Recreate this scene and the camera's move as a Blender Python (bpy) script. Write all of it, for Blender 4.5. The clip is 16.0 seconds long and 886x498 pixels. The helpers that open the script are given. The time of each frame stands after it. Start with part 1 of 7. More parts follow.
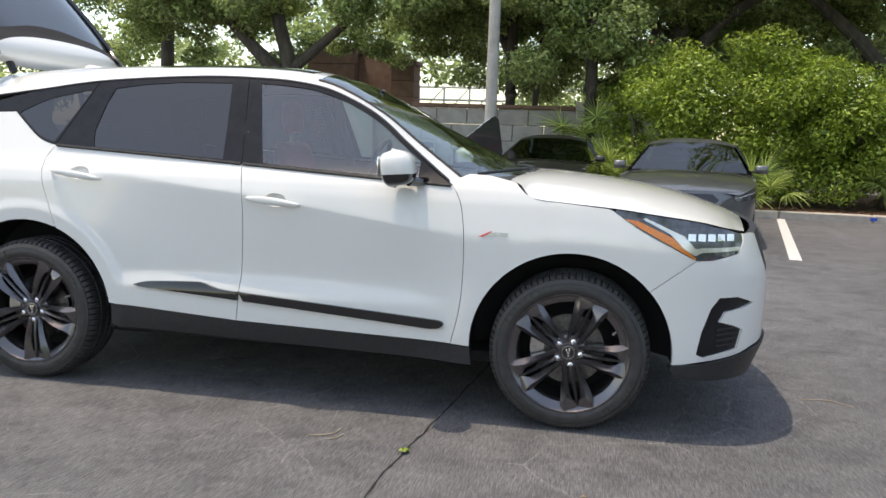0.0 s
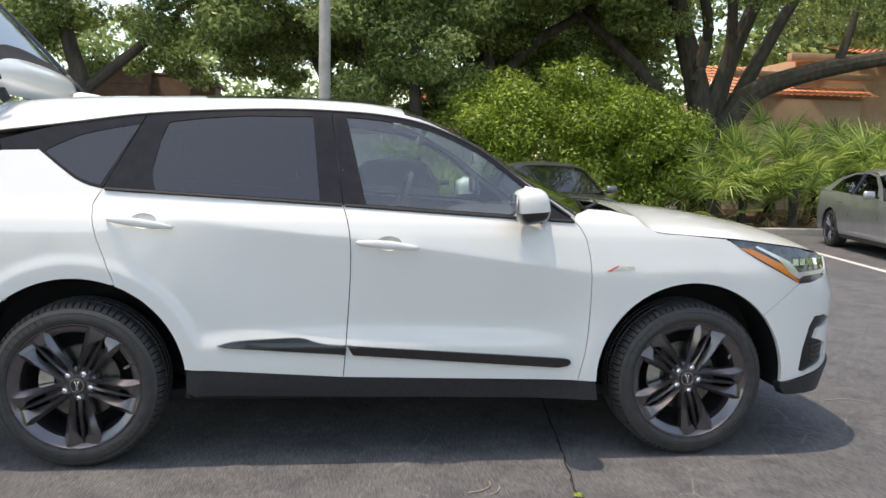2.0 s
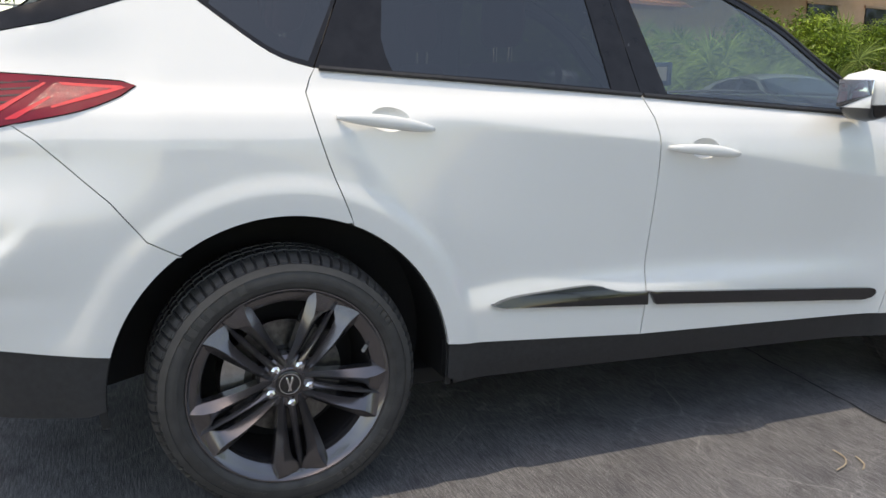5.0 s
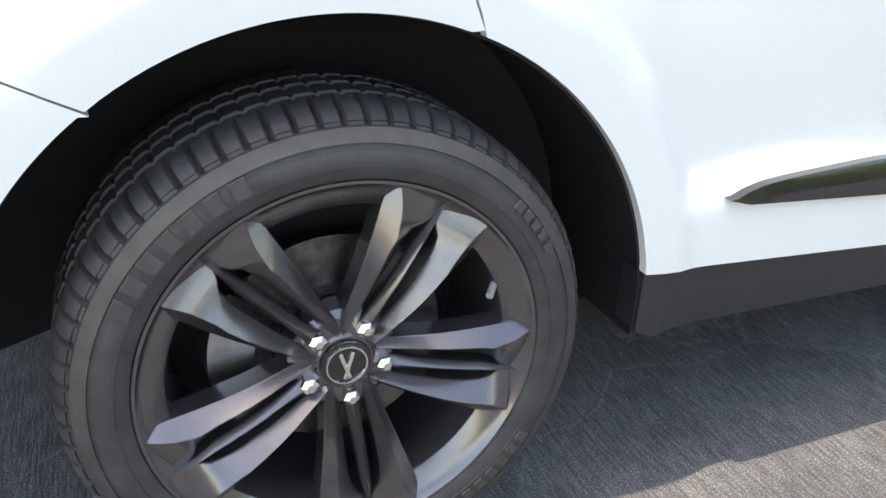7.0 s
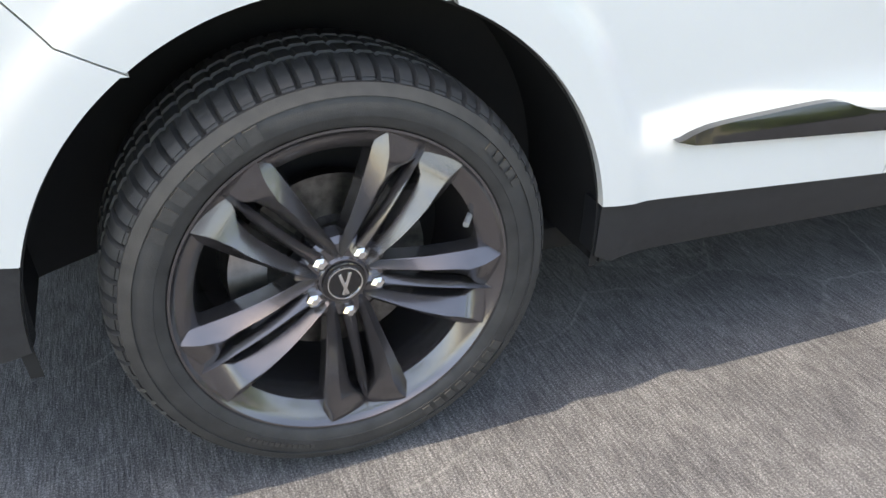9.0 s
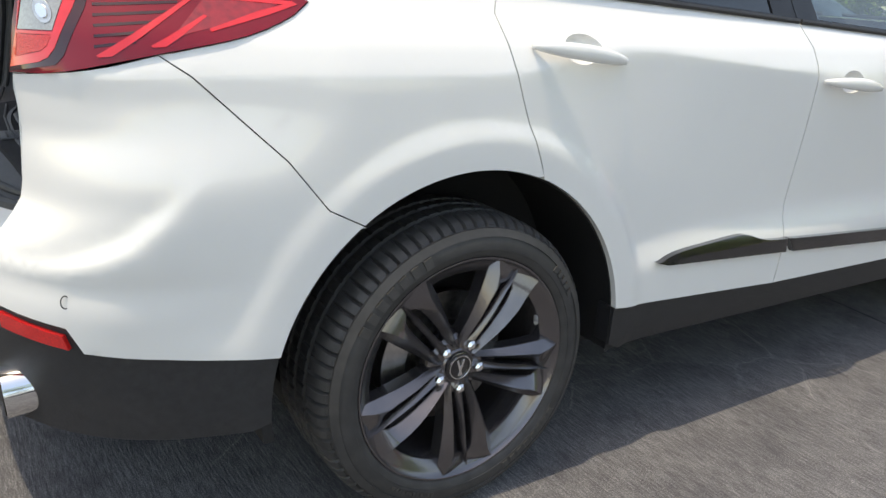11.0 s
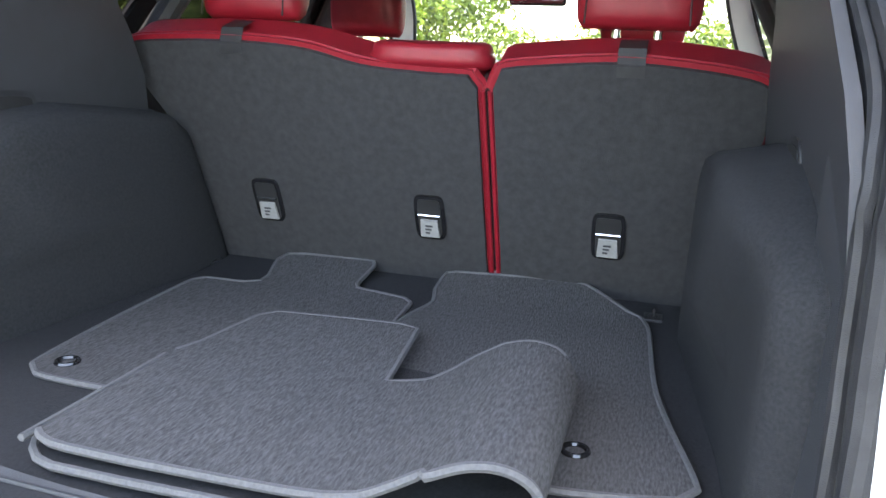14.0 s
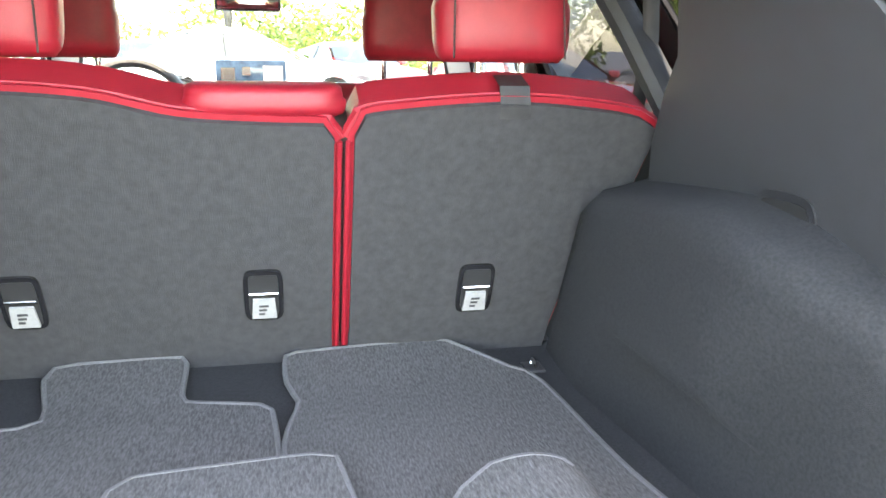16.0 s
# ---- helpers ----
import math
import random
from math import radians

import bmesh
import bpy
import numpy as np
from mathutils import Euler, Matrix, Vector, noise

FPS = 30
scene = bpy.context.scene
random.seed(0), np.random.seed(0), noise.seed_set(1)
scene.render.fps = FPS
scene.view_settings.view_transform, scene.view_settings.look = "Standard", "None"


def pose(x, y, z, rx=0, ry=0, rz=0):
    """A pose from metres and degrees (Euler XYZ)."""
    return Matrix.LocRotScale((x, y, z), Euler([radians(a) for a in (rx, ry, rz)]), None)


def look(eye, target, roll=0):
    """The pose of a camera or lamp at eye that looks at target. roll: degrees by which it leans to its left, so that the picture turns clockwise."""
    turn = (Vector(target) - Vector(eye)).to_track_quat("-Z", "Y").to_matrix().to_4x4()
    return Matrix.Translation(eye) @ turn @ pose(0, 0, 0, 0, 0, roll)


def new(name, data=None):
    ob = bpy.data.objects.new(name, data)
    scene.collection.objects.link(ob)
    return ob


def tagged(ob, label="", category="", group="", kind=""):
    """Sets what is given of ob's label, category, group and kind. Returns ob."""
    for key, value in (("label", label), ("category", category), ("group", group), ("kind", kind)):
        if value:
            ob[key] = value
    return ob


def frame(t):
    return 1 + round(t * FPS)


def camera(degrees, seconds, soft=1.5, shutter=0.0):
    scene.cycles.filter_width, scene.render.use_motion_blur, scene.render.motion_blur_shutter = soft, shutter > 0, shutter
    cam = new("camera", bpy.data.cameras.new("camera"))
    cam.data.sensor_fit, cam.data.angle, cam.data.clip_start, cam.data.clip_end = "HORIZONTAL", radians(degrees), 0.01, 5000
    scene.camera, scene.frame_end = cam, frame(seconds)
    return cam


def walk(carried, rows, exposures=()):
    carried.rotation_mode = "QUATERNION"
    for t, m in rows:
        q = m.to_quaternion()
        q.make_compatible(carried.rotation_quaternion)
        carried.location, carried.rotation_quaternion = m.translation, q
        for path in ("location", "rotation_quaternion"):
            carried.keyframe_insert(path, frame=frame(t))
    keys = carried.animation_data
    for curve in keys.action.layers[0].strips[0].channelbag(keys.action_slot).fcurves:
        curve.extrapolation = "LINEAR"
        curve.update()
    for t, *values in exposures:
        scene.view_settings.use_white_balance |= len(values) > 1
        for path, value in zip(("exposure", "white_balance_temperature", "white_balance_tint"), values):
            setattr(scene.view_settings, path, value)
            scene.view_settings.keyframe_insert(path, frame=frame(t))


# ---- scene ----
cam = camera(58.7, 16.0, soft=1.5)
PATH = [
    (0, (2.815, -4.444, 1.326), (2.452, -2.498, 1.04), 1.9),
    (0.5, (2.411, -4.398, 1.34), (2.178, -2.432, 1.056), 1.7),
    (1, (1.99, -4.481, 1.346), (1.907, -2.502, 1.068), 1.8),
    (1.5, (1.588, -4.419, 1.354), (1.653, -2.437, 1.098), 1.7),
    (2, (1.174, -4.381, 1.356), (1.404, -2.406, 1.137), 1.2),
    (2.5, (0.793, -4.277, 1.352), (1.22, -2.335, 1.141), 1.5),
    (3, (0.442, -4.059, 1.356), (0.998, -2.149, 1.149), 1.8),
    (3.5, (0.094, -3.879, 1.346), (0.772, -2.011, 1.117), 1.9),
    (4, (-0.115, -3.549, 1.314), (0.587, -1.701, 1.009), 1.7),
    (4.5, (-0.327, -3.248, 1.272), (0.43, -1.438, 0.883), 1.9),
    (5, (-0.406, -2.936, 1.194), (0.35, -1.134, 0.769), 1.5),
    (5.2, (-0.419, -2.771, 1.212), (0.354, -0.992, 0.725), 1.8),
    (7.3, (-0.212, -1.752, 0.942), (0.465, -0.109, 0.024), 1.4),
    (7.5, (-0.206, -1.747, 0.93), (0.452, -0.119, -0.028), 1.2),
    (8, (-0.211, -1.755, 0.917), (0.422, -0.139, -0.076), 0.7),
    (8.2, (-0.214, -1.765, 0.922), (0.411, -0.156, -0.09), 0.5),
    (10.3, (-0.588, -2.369, 1.284), (0.218, -0.788, 0.361), 4.3),
    (10.5, (-0.678, -2.382, 1.278), (0.178, -0.779, 0.441), 3.8),
    (11, (-0.963, -2.232, 1.208), (0.098, -0.665, 0.562), 3.6),
    (11.5, (-1.168, -1.934, 1.234), (-0.074, -0.354, 0.678), 2.5),
    (12, (-1.371, -1.64, 1.251), (-0.065, -0.221, 0.721), 3.2),
    (12.5, (-1.462, -1.335, 1.268), (0.028, -0.103, 0.756), 2.0),
    (13, (-1.503, -0.994, 1.281), (0.126, 0.046, 0.767), 1.4),
    (13.5, (-1.534, -0.705, 1.295), (0.256, 0.015, 0.765), 2.6),
    (14, (-1.415, -0.452, 1.268), (0.452, 0.077, 0.783), 2.1),
    (14.5, (-1.349, -0.232, 1.297), (0.567, 0.056, 0.799), 1.4),
    (15, (-1.217, -0.135, 1.277), (0.712, 0.008, 0.764), 2.2),
    (15.5, (-1.106, -0.114, 1.307), (0.831, -0.121, 0.806), 2.5),
    (16, (-1.168, -0.011, 1.343), (0.727, -0.413, 0.845), 0.9),
]
EXPOSE = [(0.0, 0.42, 8600.0, 11.0), (4.0, 0.44, 8600.0, 11.0), (5.2, 0.32, 8600.0, 11.0), (7.4, 1.5, 8700.0, 10.0), (8.2, 1.5, 8700.0, 10.0), (10.3, 0.60, 8900.0, 10.0), (11.0, 0.50, 8900.0, 10.0), (12.0, 0.10, 8800.0, 10.0), (12.6, 0.05, 8700.0, 10.0), (13.1, 0.3, 8500.0, 10.0), (13.5, 0.9, 8300.0, 11.0), (14.0, 2.9, 8100.0, 11.0), (14.6, 3.85, 8200.0, 11.0), (15.2, 4.1, 8800.0, 11.0), (16.0, 4.2, 9100.0, 10.0)]
walk(cam, [(t, look(eye, target, roll)) for t, eye, target, roll in PATH], EXPOSE)

# ---- light ----
SUN_WAY = Vector((0.25, 0.0, -1.0)).normalized()
world = bpy.data.worlds.new("sky")
scene.world = world
world.use_nodes = True
wn = world.node_tree.nodes
sky = wn.new("ShaderNodeTexSky")
sky.sky_type = "NISHITA"
sky.sun_disc = False
sky.sun_elevation = math.asin(-SUN_WAY.z)
sky.sun_rotation = math.atan2(-SUN_WAY.x, -SUN_WAY.y)
sky.air_density, sky.dust_density, sky.ozone_density = 1.0, 1.0, 1.0
world.node_tree.links.new(sky.outputs[0], wn["Background"].inputs[0])
wn["Background"].inputs[1].default_value = 0.27
sun = new("sun", bpy.data.lights.new("sun", "SUN"))
sun.data.energy, sun.data.angle, sun.data.color = 2.25, radians(0.6), (1.0, 0.98, 0.945)
sun.matrix_world = look((0, 0, 40), Vector((0, 0, 40)) + SUN_WAY)

# ---- materials ----
def nodes_of(name):
    m = bpy.data.materials.new(name)
    m.use_nodes = True
    t = m.node_tree
    return m, t, t.nodes["Principled BSDF"]


def noisy(t, scale, detail=4.0, stretch=(1, 1, 1), rough=0.55):
    co = t.nodes.new("ShaderNodeTexCoord")
    mp = t.nodes.new("ShaderNodeMapping")
    mp.inputs["Scale"].default_value = stretch
    nz = t.nodes.new("ShaderNodeTexNoise")
    nz.inputs["Scale"].default_value, nz.inputs["Detail"].default_value, nz.inputs["Roughness"].default_value = scale, detail, rough
    t.links.new(co.outputs["Object"], mp.inputs[0])
    t.links.new(mp.outputs[0], nz.inputs[0])
    return nz


def ramp(t, src, stops):
    r = t.nodes.new("ShaderNodeValToRGB")
    e = r.color_ramp.elements
    while len(e) < len(stops):
        e.new(0.5)
    for el, (p, c) in zip(e, stops):
        el.position, el.color = p, (*c, 1)
    t.links.new(src, r.inputs[0])
    return r


def mix(t, fac, a, b, kind="MIX"):
    m = t.nodes.new("ShaderNodeMix")
    m.data_type, m.blend_type = "RGBA", kind
    for sock, v in ((m.inputs[0], fac), (m.inputs[6], a), (m.inputs[7], b)):
        if isinstance(v, bpy.types.NodeSocket):
            t.links.new(v, sock)
        else:
            sock.default_value = v if isinstance(v, float) else (*v, 1)
    return m.outputs[2]


def bumped(t, b, src, strength, dist):
    n = t.nodes.new("ShaderNodeBump")
    n.inputs["Strength"].default_value, n.inputs["Distance"].default_value = strength, dist
    t.links.new(src, n.inputs["Height"])
    t.links.new(n.outputs[0], b.inputs["Normal"])


def surface(name, low, high, rough=0.6, metal=0.0, scale=30.0, fine=0.0, fine_scale=400.0, coat=0.0, stretch=(1, 1, 1), spec=0.5, vary=0.0):
    """A surface whose colour wanders between two tones, with a fine relief and uneven gloss."""
    m, t, b = nodes_of(name)
    nz = noisy(t, scale, 5, stretch)
    r = ramp(t, nz.outputs[0], [(0.3, low), (0.7, high)])
    col = r.outputs[0]
    if vary:
        info = t.nodes.new("ShaderNodeObjectInfo")
        rv = ramp(t, info.outputs["Random"], [(0.0, (1 - vary,) * 3), (1.0, (1 + vary,) * 3)])
        col = mix(t, 1.0, col, rv.outputs[0], "MULTIPLY")
    t.links.new(col, b.inputs["Base Color"])
    b.inputs["Metallic"].default_value, b.inputs["Coat Weight"].default_value = metal, coat
    b.inputs["Coat Roughness"].default_value, b.inputs["Specular IOR Level"].default_value = 0.03, spec
    mr = t.nodes.new("ShaderNodeMapRange")
    mr.inputs["To Min"].default_value, mr.inputs["To Max"].default_value = rough * 0.88, min(1.0, rough * 1.12)
    t.links.new(nz.outputs[0], mr.inputs[0])
    t.links.new(mr.outputs[0], b.inputs["Roughness"])
    if fine:
        nf = noisy(t, fine_scale, 3, stretch)
        bumped(t, b, nf.outputs[0], min(1.0, fine), 0.002)
    return m


def clear(name, tint, rough=0.0, ior=1.45, weight=1.0):
    m, t, b = nodes_of(name)
    b.inputs["Base Color"].default_value = (*tint, 1)
    b.inputs["Transmission Weight"].default_value, b.inputs["Roughness"].default_value, b.inputs["IOR"].default_value = weight, rough, ior
    return m


def pane(name, tint, gloss=1.0, least=0.065):
    """Thin flat glass: it lets light straight through, tinted, and reflects by the angle."""
    m, t, b = nodes_of(name)
    t.nodes.remove(b)
    out = t.nodes["Material Output"]
    see, shine, both, lw = (t.nodes.new("ShaderNode" + k) for k in ("BsdfTransparent", "BsdfGlossy", "MixShader", "LayerWeight"))
    see.inputs[0].default_value = (*tint, 1)
    shine.inputs["Roughness"].default_value = 0.015
    shine.inputs[0].default_value = (gloss, gloss, gloss, 1)
    power, curve = t.nodes.new("ShaderNodeMath"), t.nodes.new("ShaderNodeMapRange")
    power.operation, power.inputs[1].default_value = "POWER", 4.5
    curve.inputs["To Min"].default_value, curve.inputs["To Max"].default_value = least, 0.95
    t.links.new(lw.outputs["Facing"], power.inputs[0])
    t.links.new(power.outputs[0], curve.inputs[0])
    t.links.new(curve.outputs[0], both.inputs[0])
    t.links.new(see.outputs[0], both.inputs[1])
    t.links.new(shine.outputs[0], both.inputs[2])
    t.links.new(both.outputs[0], out.inputs[0])
    return m


WHITE = surface("pearl_white_paint", (0.745, 0.750, 0.735), (0.765, 0.770, 0.755), 0.34, 0.0, 3.0, coat=1.0)
GLOSS_BLACK = surface("gloss_black_plastic", (0.008, 0.008, 0.009), (0.014, 0.014, 0.016), 0.12, 0.0, 12.0, coat=0.6)
BLACK = surface("textured_black_plastic", (0.015, 0.0155, 0.018), (0.025, 0.026, 0.029), 0.46, 0.0, 60.0, 0.35, 900.0)
DARK = surface("dark_underbody", (0.008, 0.008, 0.009), (0.016, 0.016, 0.017), 0.8, 0.0, 20.0)
RUBBER = surface("tyre_rubber", (0.026, 0.026, 0.027), (0.050, 0.049, 0.049), 0.55, 0.0, 25.0, 0.3, 500.0)
RUBBER_MARK = surface("raised_sidewall_rubber", (0.038, 0.037, 0.037), (0.062, 0.061, 0.060), 0.45, 0.0, 60.0, 0.3, 500.0)
FRAME = surface("black_window_surround", (0.010, 0.010, 0.012), (0.016, 0.016, 0.019), 0.25, 0.0, 20.0, spec=0.3)
SEAL = surface("rubber_seal", (0.014, 0.014, 0.016), (0.028, 0.028, 0.03), 0.55, 0.0, 40.0, 0.3, 700.0)
RIM = surface("dark_shark_grey_alloy", (0.135, 0.126, 0.132), (0.165, 0.155, 0.162), 0.21, 0.8, 18.0, 0.06, 300.0, coat=0.5)
STEEL = surface("bare_steel", (0.42, 0.41, 0.40), (0.6, 0.59, 0.57), 0.3, 1.0, 50.0, 0.2, 500.0)
DISC = surface("worn_disc_iron", (0.10, 0.098, 0.095), (0.22, 0.215, 0.21), 0.35, 1.0, 60.0, 0.3, 400.0)
CHROME = surface("chrome", (0.78, 0.78, 0.78), (0.86, 0.86, 0.86), 0.08, 1.0, 20.0)
TINT = pane("privacy_glass", (0.045, 0.048, 0.055), least=0.10)
CLEAR = pane("green_clear_glass", (0.74, 0.86, 0.82), least=0.15)
SHIELD = pane("windshield_glass", (0.72, 0.8, 0.77))
RED_LENS = surface("red_lamp_lens", (0.16, 0.002, 0.010), (0.23, 0.003, 0.014), 0.06, 0.0, 8.0, coat=0.4, spec=0.35)
RED_BRIGHT = surface("bright_red_light_bar", (0.60, 0.006, 0.012), (0.72, 0.010, 0.018), 0.12, 0.0, 30.0, coat=1.0)
RED_PRISM = surface("red_prism_reflector", (0.45, 0.01, 0.012), (0.7, 0.02, 0.02), 0.15, 0.0, 300.0, 0.8, 350.0, coat=0.6)
RED_DEEP = surface("deep_red_lamp_louvre", (0.022, 0.001, 0.003), (0.04, 0.001, 0.004), 0.08, 0.0, 20.0, coat=0.6)
LENS_WHITE = surface("clear_lens_over_reflector", (0.30, 0.29, 0.26), (0.44, 0.43, 0.39), 0.14, 0.6, 260.0, 0.3, 120.0, coat=1.0)
RED_TIP = surface("red_lamp_reflector", (0.20, 0.003, 0.008), (0.36, 0.006, 0.012), 0.1, 0.0, 60.0, 0.3, 260.0, coat=1.0)
AMBER = surface("amber_reflector", (0.6, 0.16, 0.02), (0.75, 0.24, 0.04), 0.15, 0.0, 120.0, 0.4, 300.0, coat=0.8)
LAMP_GREY = surface("headlight_inner_grey", (0.05, 0.055, 0.065), (0.11, 0.12, 0.14), 0.15, 0.4, 40.0, coat=1.0)
LAMP_LIGHT = surface("headlight_reflector", (0.6, 0.62, 0.62), (0.8, 0.82, 0.82), 0.15, 0.5, 80.0, coat=1.0)
CARPET = surface("black_cargo_carpet", (0.022, 0.023, 0.025), (0.037, 0.038, 0.042), 0.95, 0.0, 220.0, 0.9, 900.0, spec=0.15)
TRIM = surface("black_cabin_plastic", (0.029, 0.030, 0.033), (0.038, 0.040, 0.045), 0.5, 0.0, 30.0, 0.4, 1100.0)
SUEDE = surface("black_suede_seatback", (0.034, 0.034, 0.036), (0.048, 0.048, 0.051), 0.95, 0.0, 60.0, 0.5, 500.0, spec=0.15)
MAT_PILE = surface("grey_ribbed_mat_pile", (0.044, 0.044, 0.045), (0.098, 0.097, 0.099), 0.97, 0.0, 300.0, 1.0, 330.0, spec=0.1, stretch=(0.28, 1.0, 1.0))
MAT_EDGE = surface("grey_mat_binding", (0.070, 0.070, 0.073), (0.105, 0.105, 0.109), 0.8, 0.0, 200.0, 0.6, 700.0)
RED_HIDE = surface("red_leather", (0.235, 0.008, 0.018), (0.295, 0.013, 0.025), 0.42, 0.0, 30.0, 0.35, 700.0)
SEAM = surface("dark_seam_thread", (0.02, 0.014, 0.014), (0.05, 0.03, 0.03), 0.8, 0.0, 300.0)
LABEL = surface("light_grey_tag", (0.250, 0.250, 0.245), (0.310, 0.310, 0.305), 0.5, 0.0, 90.0)
HEADLINER = surface("grey_headliner_cloth", (0.3, 0.3, 0.29), (0.36, 0.36, 0.35), 0.95, 0.0, 200.0, 0.3, 900.0)
PILLAR = surface("dark_pillar_plastic", (0.034, 0.035, 0.038), (0.046, 0.047, 0.051), 0.6, 0.0, 60.0, 0.3, 900.0)
import functools
from mathutils.geometry import delaunay_2d_cdt


# ---- shapes ----
def smooth(a, b, v):
    u = min(1.0, max(0.0, (v - a) / (b - a)))
    return u * u * (3 - 2 * u)


def table(pairs, v):
    if v <= pairs[0][0]:
        return pairs[0][1]
    for (a, p), (b, q) in zip(pairs, pairs[1:]):
        if v <= b:
            return p + (q - p) * (v - a) / (b - a)
    return pairs[-1][1]


def softmin(a, b, k=0.006):
    h = min(1.0, max(0.0, 0.5 + 0.5 * (b - a) / k))
    return b * (1 - h) + a * h - k * h * (1 - h)


UPPER = [(0.80, 0.955), (0.90, 0.943), (0.98, 0.929), (1.03, 0.918), (1.09, 0.893), (1.16, 0.838), (1.38, 0.725), (1.55, 0.640), (1.70, 0.55)]


def crease_at(x):
    """Height of the sharp shoulder line along the flank."""
    return table([(-0.85, 0.992), (-0.7, 1.018), (-0.5, 1.030), (0.0, 1.028), (0.12, 1.036), (0.24, 1.060), (0.40, 1.080), (0.55, 1.076), (1.17, 1.017), (1.72, 0.942), (2.32, 0.857)], x)


SCOOP = [(-0.95, 0.70), (-0.85, 0.70), (-0.80, 0.708), (-0.75, 0.728), (-0.70, 0.757), (-0.66, 0.79), (-0.58, 0.864), (-0.5, 0.95)]


def flank(x, z):
    """Half width of the car's body at a place along it and a height, before the corners turn."""
    crease = crease_at(x)
    edge = table(UPPER, crease)
    foot = table([(0.25, 0.930), (0.45, 0.916), (0.60, 0.908), (0.75, 0.903), (0.95, 0.900), (1.4, 0.897), (2.0, 0.908), (2.32, 0.946)], x)
    heel = table([(0.25, 0.845), (0.9, 0.66)], x)
    low = edge + (foot - edge) * softmin(max(-0.08, (crease - z) / (crease - heel)), 1.0, 0.5 if x < 0.25 else 0.1)
    belly = table([(0.15, 0.86), (0.28, 0.905), (0.36, 0.926), (0.45, 0.928), (0.53, 0.927), (0.56, 0.919), (0.60, 0.898), (0.65, 0.865), (0.80, 0.76)], z)
    low = -softmin(-low, -belly, 0.022)
    out = softmin(table(UPPER, z), low, 0.004)
    if x < -0.45:
        fold = table(SCOOP, x)
        out += 0.020 * smooth(0.012, -0.026, z - fold) * smooth(-0.54, -0.74, x) * smooth(0.50, 0.62, z)
    for wx in (0.0, 2.751):
        r = math.hypot(x - wx, z - 0.375)
        s = smooth(0.568, 0.518, r) if wx == 0 else smooth(0.60, 0.48, r) * smooth(0.95, 0.84, z)
        out += ((0.937 - 0.05 * max(0.0, 0.468 - r) if wx == 0 else 0.948) - out) * s
    return out


TAIL = [(0.2, -0.96), (0.55, -1.01), (0.66, -1.0), (0.72, -0.962), (0.79, -0.885), (0.95, -0.872), (1.03, -0.856), (1.12, -0.853), (1.18, -0.868), (1.3, -0.82), (1.6, -0.72)]


@functools.lru_cache(maxsize=None)
def tail_at(z):
    """How far back the tail reaches at a height, with its profile's corners eased."""
    return sum(table(TAIL, z + 0.05 * k / 6) * (7 - abs(k)) for k in range(-6, 7)) / 49


def half(x, z):
    """Half width with the corners turned in at nose and tail."""
    w = flank(x, z)
    n = table([(0.66, 3.0), (0.78, 4.0), (0.92, 4.4), (1.03, 6.0), (1.18, 6.0), (1.3, 4.0)], z)
    rear = tail_at(round(z, 3))
    nose = table([(0.2, 3.62), (0.4, 3.70), (0.75, 3.71), (0.95, 3.64), (1.1, 3.47)], z)
    if x < -0.3:
        w *= 1 - 0.135 * (-0.3 - x) * smooth(0.82, 1.0, z) * smooth(1.34, 1.2, z)
        w *= max(0.0, 1 - ((-0.3 - x) / (-0.3 - rear)) ** n) ** (1 / n)
    if x > 2.9:
        w *= max(0.0, 1 - ((x - 2.9) / (nose - 2.9)) ** 3) ** (1 / 3)
    return w


def arc(x0, z, x):
    """Length along the corner's plan curve from its start at x0 to x, and the curve's points."""
    pts = []
    for i in range(41):
        v = x0 + (x - x0) * math.sin(math.pi / 2 * i / 40)
        pts.append((v, half(v, z)))
    return pts


def ends(z):
    rear = tail_at(round(z, 3))
    nose = table([(0.2, 3.62), (0.4, 3.70), (0.75, 3.71), (0.95, 3.64), (1.1, 3.47)], z)
    return rear, nose


def run(pts):
    out = [0.0]
    for (a, b), (c, d) in zip(pts, pts[1:]):
        out.append(out[-1] + math.hypot(c - a, d - b))
    return out


def belt(u, z):
    """Plan place on the body's outside: u runs along the flank as x does, and on round the corners."""
    if -0.3 <= u <= 2.9:
        return u, half(u, z)
    x0, x1 = (-0.3, ends(z)[0]) if u < -0.3 else (2.9, ends(z)[1])
    d, pts = abs(u - x0), arc(x0, z, x1)
    length = run(pts)
    if d >= length[-1]:
        return x1, pts[-1][1] - (d - length[-1])
    for i in range(40):
        if length[i + 1] >= d:
            k = (d - length[i]) / max(1e-9, length[i + 1] - length[i])
            return pts[i][0] + k * (pts[i + 1][0] - pts[i][0]), pts[i][1] + k * (pts[i + 1][1] - pts[i][1])


def at_x(x, z):
    """(u, z) of the place on the body with that x."""
    if x < -0.3:
        return -0.3 - run(arc(-0.3, z, max(x, ends(z)[0] + 1e-4)))[-1], z
    if x > 2.9:
        return 2.9 + run(arc(2.9, z, min(x, ends(z)[1] - 1e-4)))[-1], z
    return x, z


